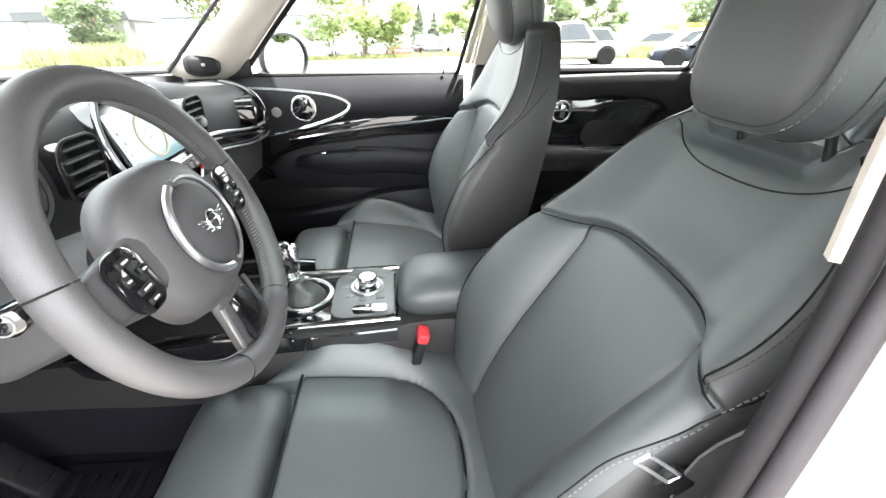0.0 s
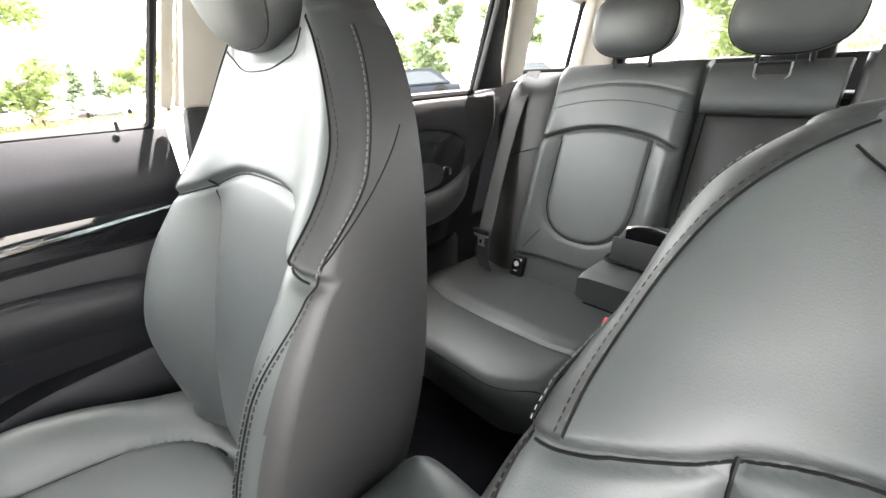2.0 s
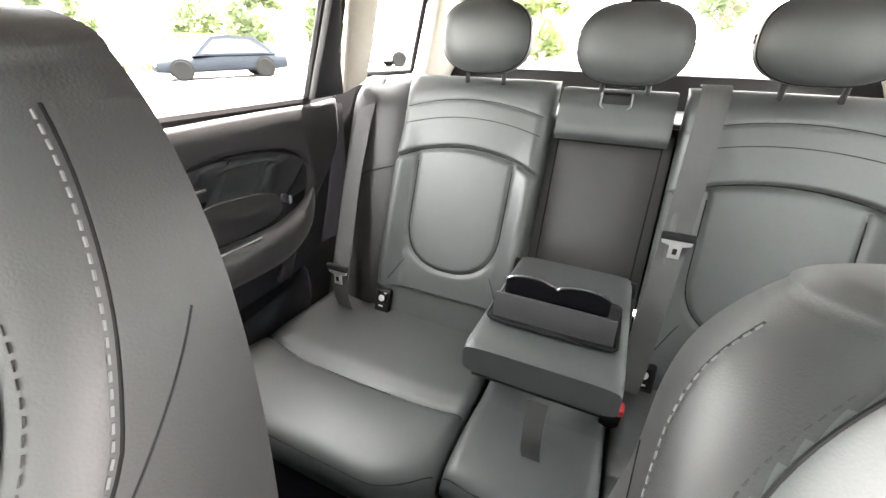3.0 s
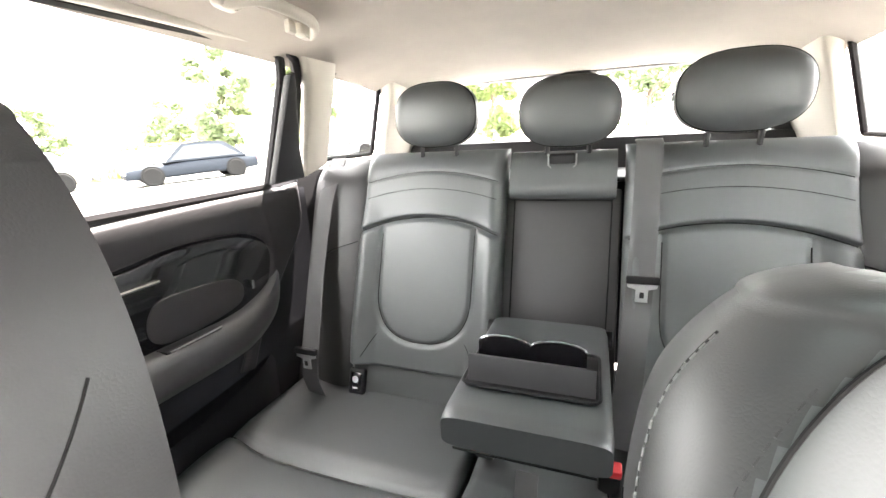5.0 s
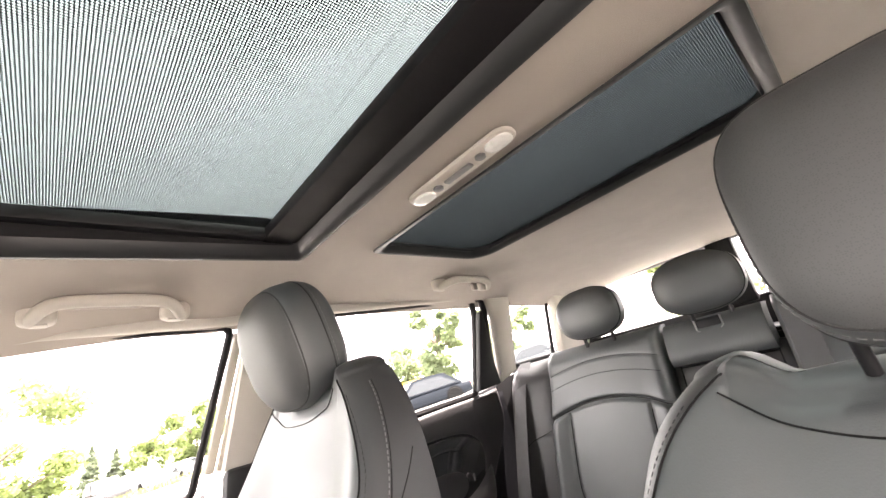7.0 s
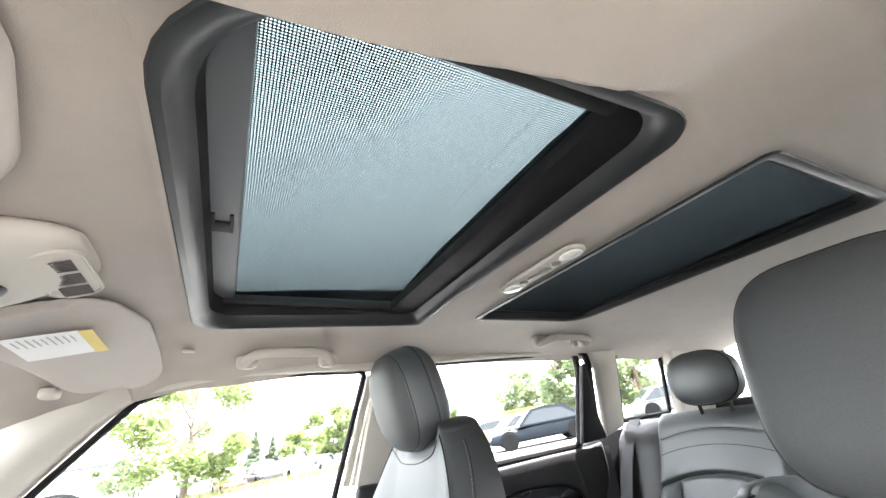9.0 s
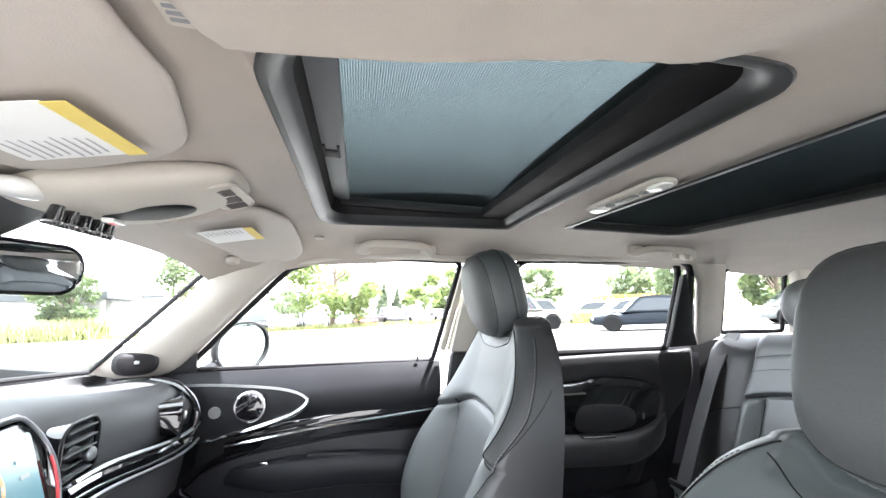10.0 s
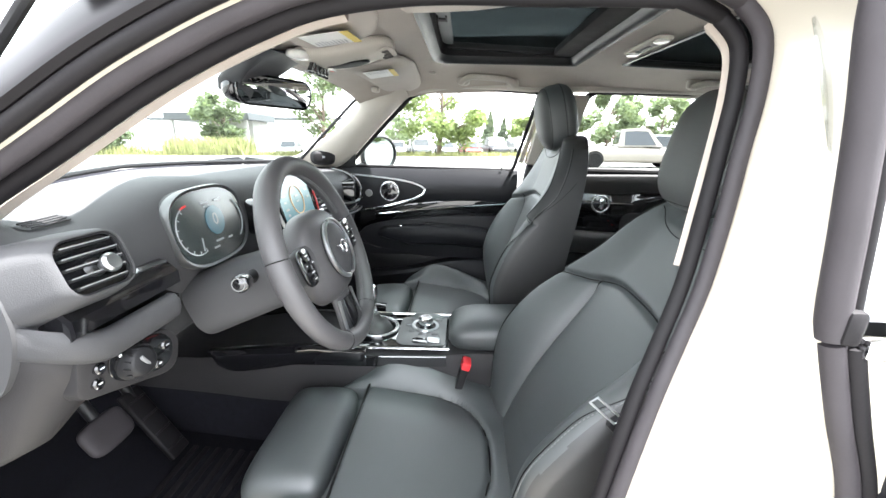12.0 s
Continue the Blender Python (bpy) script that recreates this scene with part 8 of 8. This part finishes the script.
def crown_mesh(name, material, n, r, h0, h1, size, seed, cone=False, clumps=26):
    """Leaf clusters: many small tilted leaves gathered in clumps, with gaps."""
    rnd = random.Random(seed)
    cl = []
    for _ in range(clumps):
        f = rnd.random()
        z = h0 + (h1 - h0) * f
        prof = (1 - f) if cone else math.sin(math.pi * (0.12 + 0.80 * f)) ** 0.7
        q = r * prof * math.sqrt(rnd.uniform(0.15, 1))
        a = rnd.uniform(0, 2 * math.pi)
        cl.append((q * math.cos(a), q * math.sin(a), z, r * rnd.uniform(0.20, 0.36) * (0.6 * prof + 0.25 if cone else 1)))
    vs, fs = [], []
    for k in range(n):
        cx, cy, cz, cr = cl[k % clumps]
        d = Vector((rnd.gauss(0, 1), rnd.gauss(0, 1), rnd.gauss(0, 0.7)))
        d *= cr * rnd.uniform(0.4, 1.0) / max(d.length, 0.1)
        c = Vector((cx, cy, cz)) + d
        u = Vector((rnd.gauss(0, 1), rnd.gauss(0, 1), rnd.gauss(0, 0.6))).normalized()
        v = u.cross(Vector((rnd.gauss(0, 1), rnd.gauss(0, 1), rnd.gauss(0, 1)))).normalized()
        s = size * rnd.uniform(0.6, 1.3)
        i = len(vs)
        vs += [c - u * s, c + v * s * 0.5, c + u * s, c - v * s * 0.5]
        fs.append((i, i + 1, i + 2, i + 3))
    me = bpy.data.meshes.new(name)
    me.from_pydata(vs, [], fs)
    me.materials.append(material)
    return me, cl


def tree(x, y, h, r, material, label, seed, n=5200, base=0.28, cone=False, size=0.21):
    at = LOT @ Vector((x, y, 0))
    t = thing("tree", label, "tree", at, group="trees round the car park")
    me, cl = crown_mesh("crown", material, n, r, h * base, h, size, seed, cone, 150 if cone else 26)
    ob = new("crown", me)
    ob.parent = t
    rnd = random.Random(seed + 100)
    bm = bmesh.new()
    tube([Vector((0, 0, -0.05)), Vector((0.04, 0.02, h * 0.25)), Vector((-0.03, 0.05, h * 0.55)), Vector((0.02, 0, h * 0.88))], [0.030 * h, 0.022 * h, 0.014 * h, 0.004 * h], 10, bm=bm)
    for cx, cy, cz, cr in cl[:12]:
        z0 = max(h * 0.2, cz - 0.25 * h - rnd.random() * 0.3)
        tube([Vector((0, 0, z0)), Vector((cx * 0.5, cy * 0.5, (z0 + cz) / 2 + 0.1)), Vector((cx, cy, cz))], [0.010 * h, 0.006 * h, 0.002 * h], 6, bm=bm)
    ob = new("trunk", mesh_of("trunk", bm, BARK))
    ob.parent = t
    return t


tree(-1.8, 35.0, 8.2, 4.3, LEAF_Y, "broad yellow-green tree on the planting strip", 1, 6500, 0.22)
tree(-11.6, 33.9, 7.8, 2.8, LEAF_G, "slender open green tree on the planting strip", 2, 2600, 0.26)
tree(-22.5, 38.0, 5.4, 2.6, LEAF_G, "small green tree before the flat-roofed building", 3, 3200, 0.2)
tree(-31.0, 34.0, 6.0, 2.5, LEAF_G, "green tree beside the slatted fence", 4, 3600, 0.18)
tree(14.7, 42.0, 6.0, 2.9, LEAF_G, "green tree behind the parked pickup", 5)
tree(10.0, 44.0, 5.6, 2.6, LEAF_Y, "light green tree behind the parked cars", 6)
tree(21.0, 22.5, 7.5, 2.0, LEAF_G, "tall narrow green tree at the corner", 7, 4200, 0.18)
tree(24.2, 18.6, 6.5, 2.2, LEAF_G, "green tree at the corner", 8, 4000, 0.15)
tree(27.5, 6.2, 5.5, 2.4, LEAF_Y, "light green tree behind the car", 9, 4200, 0.12)
tree(33.0, -3.5, 6.5, 3.0, LEAF_G, "green tree behind the car", 10, 3600)
tree(19.0, 40.0, 5.0, 2.8, LEAF_G, "low spreading green tree", 11)
tree(27.0, 34.0, 5.2, 2.8, LEAF_G, "low spreading green tree", 12)
tree(3.6, 56.0, 5.4, 1.5, LEAF_D, "dark conifer behind the car park", 13, 9000, 0.05, True, 0.13)
tree(5.6, 57.0, 4.6, 1.4, LEAF_D, "dark conifer behind the car park", 14, 9000, 0.05, True, 0.13)
tree(8.2, 54.0, 4.2, 2.2, LEAF_Y, "light green tree behind the car park", 15, 2600)
tree(-9.0, 58.0, 4.8, 2.4, LEAF_G, "green tree behind the car park", 16, 2600)


def hedge(x, y, ax, ay, h, material, seed, label):
    rnd = random.Random(seed)
    vs, fs = [], []
    for _ in range(3600):
        f = rnd.random() ** 0.6
        k = 1 - 0.35 * f * f
        c = LOT @ Vector((x + ax * k * rnd.uniform(-1, 1), y + ay * k * rnd.uniform(-1, 1), 0.1 + h * f * (0.85 + 0.15 * math.sin(x * 3 + f * 9))))
        u = Vector((rnd.gauss(0, 1), rnd.gauss(0, 1), rnd.gauss(0, 1))).normalized()
        v = u.orthogonal().normalized()
        s = 0.14 * rnd.uniform(0.6, 1.3)
        i = len(vs)
        vs += [c - u * s, c + v * s * 0.5, c + u * s, c - v * s * 0.5]
        fs.append((i, i + 1, i + 2, i + 3))
    me = bpy.data.meshes.new("hedge")
    me.from_pydata(vs, [], fs)
    me.materials.append(material)
    return tagged(new("hedge", me), label, "hedge", kind="stuff")


hedge(23.0, 30.0, 5.5, 1.0, 1.9, LEAF_A, 21, "yellow autumn hedge at the corner")
hedge(31.0, 4.0, 1.5, 7.0, 1.7, LEAF_Y, 22, "light green hedge behind the car")


def parked_car(x, y, turn, paint, label, kind="sedan"):
    """A parked car: lower body, cabin, windows, wheels and lights."""
    M = LOT @ pose(x, y, 0, 0, 0, turn)
    t = thing("parked_" + kind, label, "car", LOT @ Vector((x, y, 0)), group="parked cars")
    L, W, H = {"sedan": (4.6, 1.8, 1.45), "suv": (4.6, 1.85, 1.72), "pickup": (5.6, 1.95, 1.85)}[kind]
    belt = H * 0.56

    def sec(px, w, z0, z1, e=0.35):
        return [M @ Vector((px, w * spow(math.cos(a), e), (z0 + z1) / 2 + (z1 - z0) / 2 * spow(math.sin(a), e))) for a in (2 * math.pi * k / 20 for k in range(20))]

    hood = belt * (0.93 if kind != "sedan" else 0.90)
    body = [(-0.50, 0.40, 0.35, belt * 0.86), (-0.485, 0.47, 0.27, belt * 0.95), (-0.40, 0.5, 0.24, belt), (-0.2, 0.5, 0.24, belt), (0.05, 0.5, 0.24, belt), (0.20, 0.5, 0.24, hood), (0.40, 0.49, 0.25, hood * 0.95), (0.475, 0.46, 0.28, hood * 0.85), (0.5, 0.38, 0.36, hood * 0.72)]
    part("body", loft([sec(L * a, W * b, c, d) for a, b, c, d in body]), paint, t, "", 50)
    cab = {"sedan": ((-0.40, belt), (-0.24, H * 0.96), (-0.06, H), (0.06, H * 0.97), (0.22, hood)), "suv": ((-0.485, belt), (-0.44, H * 0.96), (-0.1, H), (0.08, H * 0.97), (0.22, hood)), "pickup": ((-0.12, belt), (-0.10, H * 0.97), (0.02, H), (0.12, H * 0.97), (0.23, hood))}[kind]
    rings = [[M @ Vector((L * a, s * W * (0.49 if k == 0 else 0.40 if z > belt + 0.1 else 0.47), (belt - 0.03 if k == 0 else z))) for s, k in ((-1, 0), (-1, 1), (1, 1), (1, 0))] for a, z in cab]
    part("cabin", loft(rings), paint, t, "", 30)
    for s in (-1, 1):
        gl = []
        for a, z in cab:
            gl.append((a, z))
        q = [M @ Vector((L * a, s * W * (0.482 if lo else 0.418), (belt + 0.03 if lo else z - 0.10))) for a, z, lo in ((gl[0][0] + 0.05, 0, True), (gl[1][0] + 0.03, gl[1][1], False), (gl[2][0], gl[2][1] - 0.02, False), (gl[3][0] - 0.01, gl[3][1], False), (gl[4][0] - 0.05, 0, True))]
        nrm3 = M.to_3x3() @ Vector((0, s * 0.02, 0))
        part("side_window", plate(q, nrm3, 0.0), CARGLASS, t, "dark side windows")
    for a0, a1, nm in ((3, 4, "windscreen"), (0, 1, "rear_window")):
        (xa, za), (xb, zb) = cab[a0], cab[a1]
        if za > zb:
            (xa, za), (xb, zb) = (xb, zb), (xa, za)
        lo = Vector((L * xa, 0, za)).lerp(Vector((L * xb, 0, zb)), 0.12)
        hi = Vector((L * xa, 0, za)).lerp(Vector((L * xb, 0, zb)), 0.9)
        out = 0.02 if nm == "windscreen" else -0.02
        part(nm, plate([M @ Vector((lo.x, -W * 0.42, lo.z)), M @ Vector((lo.x, W * 0.42, lo.z)), M @ Vector((hi.x, W * 0.37, hi.z)), M @ Vector((hi.x, -W * 0.37, hi.z))], M.to_3x3() @ Vector((out, 0, 0.012)), 0.0), CARGLASS, t, "dark window")
    for a in (-0.30, 0.31):
        for s in (-1, 1):
            r = 0.33 if kind == "sedan" else 0.37
            c = M @ Vector((L * a, s * W * 0.482, r))
            ax = M.to_3x3() @ Vector((0, s, 0))
            part("wheel_arch", lathe(((r * 1.12, -0.10), (r * 1.12, 0.036), (r * 0.9, 0.038), (0.02, 0.036)), c + Vector((0, 0, 0.02)), ax, 24), TYRE, t, "dark wheel arch")
            w = part("wheel", lathe(((r * 0.62, 0.05), (r * 0.9, 0.065), (r, 0.04), (r, -0.12), (r * 0.8, -0.14)), c, ax, 24), TYRE, t, "black tyre")
            part("rim", lathe(((r * 0.62, 0.045), (r * 0.5, 0.05), (r * 0.2, 0.035), (0.02, 0.04)), c, ax, 20), SATINGREY, w, "grey wheel rim")
    for s in (-1, 1):
        part("headlight", rbox(M @ Vector((L * 0.478, s * W * 0.36, hood * 0.74)), (0.08, 0.34, 0.13), 0.03, 2, M.to_3x3()), LENS, t, "clear headlight")
        part("tail_light", rbox(M @ Vector((-L * 0.487, s * W * 0.40, belt * 0.78)), (0.06, 0.18, 0.16), 0.02, 2, M.to_3x3()), RED, t, "red tail light")
    if kind == "pickup":
        part("load_bed", rbox(M @ Vector((-L * 0.31, 0, belt + 0.005)), (L * 0.34, W * 0.84, 0.02), 0.005, 1, M.to_3x3()), BLACKPL, t, "black load bed cover")
    part("bumper", rbox(M @ Vector((L * 0.487, 0, 0.40)), (0.10, W * 0.88, 0.16), 0.03, 2, M.to_3x3()), BLACKPL, t, "dark front bumper")
    return t


def paint(name, col):
    return mat(name, col, 0.4, coat=0.2, var=0.05, vscale=1.0, spec=0.3)


P_WHITE, P_SILVER, P_BLACK, P_GREY, P_BLUE, P_RED = paint("white_car_paint", (0.42, 0.42, 0.41)), paint("silver_car_paint", (0.22, 0.225, 0.23)), paint("black_car_paint", (0.02, 0.02, 0.022)), paint("grey_car_paint", (0.12, 0.125, 0.13)), mat("dark_blue_car_paint", (0.010, 0.013, 0.018), 0.5, var=0.05, vscale=1.0, spec=0.12), paint("dark_red_car_paint", (0.20, 0.02, 0.02))
P_CHAMP = paint("champagne_car_paint", (0.17, 0.157, 0.135))
parked_car(8.5, 20.0, -10, P_CHAMP, "champagne coloured pickup parked across the aisle", "pickup")
parked_car(12.4, 14.8, 150, P_BLUE, "dark blue-grey sedan parked beside the lane", "sedan")
parked_car(13.0, 25.5, -30, P_SILVER, "silver sport utility car parked by the island", "suv")
parked_car(16.6, 24.5, -30, P_WHITE, "white sedan parked by the island", "sedan")
parked_car(15.5, 19.5, -20, P_WHITE, "white sedan parked near the corner tree", "sedan")
parked_car(19.5, 13.0, -40, P_GREY, "grey sedan parked near the corner", "sedan")
rows = [(-9.2, P_BLACK, "suv", "black sport utility car"), (-6.6, P_WHITE, "sedan", "white sedan"), (-4.1, P_GREY, "suv", "grey sport utility car"), (-1.5, P_SILVER, "sedan", "silver sedan"), (1.0, P_RED, "sedan", "dark red sedan"), (3.5, P_BLACK, "pickup", "black pickup"), (6.1, P_WHITE, "suv", "white sport utility car"), (8.7, P_SILVER, "sedan", "silver sedan")]
for x, pm, kd, nm in rows:
    parked_car(x, 42.0, -78, pm, nm + " in the far parking row", kd)
for x, pm, kd, nm in ((-12.0, P_GREY, "sedan", "grey sedan"), (-5.4, P_SILVER, "suv", "silver sport utility car"), (0.2, P_WHITE, "suv", "white sport utility car"), (4.8, P_SILVER, "sedan", "silver sedan"), (10.0, P_WHITE, "suv", "white sport utility car")):
    parked_car(x, 49.0, -78, pm, nm + " in the second far row", kd)
parked_car(-17.5, 41.0, -80, P_WHITE, "white sedan beside the building", "sedan")

# flat-roofed shelter, slatted fence, pale hall
sh = thing("shelter", "flat-roofed shelter with dark roof slab and pale walls", "building", LOT @ Vector((-26, 44, 0)))
R3 = LOT.to_3x3()
part("roof", rbox(LOT @ Vector((-26.0, 44.0, 3.85)), (9.0, 6.0, 0.75), 0.05, 1, R3), ROOFDARK, sh, "dark roof slab")
part("wall", rbox(LOT @ Vector((-24.5, 45.0, 1.75)), (4.4, 3.4, 3.5), 0.03, 1, R3), CONCRETE, sh, "pale grey wall")
for x in (-29.9, -22.0):
    part("post", rbox(LOT @ Vector((x, 41.4, 1.75)), (0.3, 0.3, 3.5), 0.02, 1, R3), CONCRETE, sh, "pale post")
fe = thing("slatted_fence", "pale grey slatted metal fence", "fence", LOT @ Vector((-34, 38, 0)))
for k in range(34):
    part("slat", rbox(LOT @ Vector((-39.5 + 0.32 * k, 37.6, 1.30)), (0.20, 0.06, 2.5), 0.0, 1, R3), CONCRETE, fe)
part("rail", rbox(LOT @ Vector((-34.2, 37.68, 2.3)), (11.2, 0.08, 0.12), 0, 1, R3), CONCRETE, fe)
part("rail", rbox(LOT @ Vector((-34.2, 37.68, 0.4)), (11.2, 0.08, 0.12), 0, 1, R3), CONCRETE, fe)
ha = thing("hall", "long pale hall with a dark eaves line", "building", LOT @ Vector((-30, 75, 0)))
WHITEWALL = mat("white_wall_panel", (0.62, 0.62, 0.60), 0.8, var=0.06, vscale=0.5)
part("wall", rbox(LOT @ Vector((-32.0, 78.0, 2.6)), (46, 14, 5.2), 0.05, 1, R3), WHITEWALL, ha, "white panel wall")
part("eaves", rbox(LOT @ Vector((-32.0, 78.0, 5.35)), (46.6, 14.6, 0.35), 0.05, 1, R3), ROOFDARK, ha, "dark eaves")
for k in range(8):
    part("bay_door", rbox(LOT @ Vector((-51 + 5.4 * k, 70.9, 1.7)), (3.2, 0.2, 3.4), 0.02, 1, R3), CONCRETE, ha, "grey bay door")
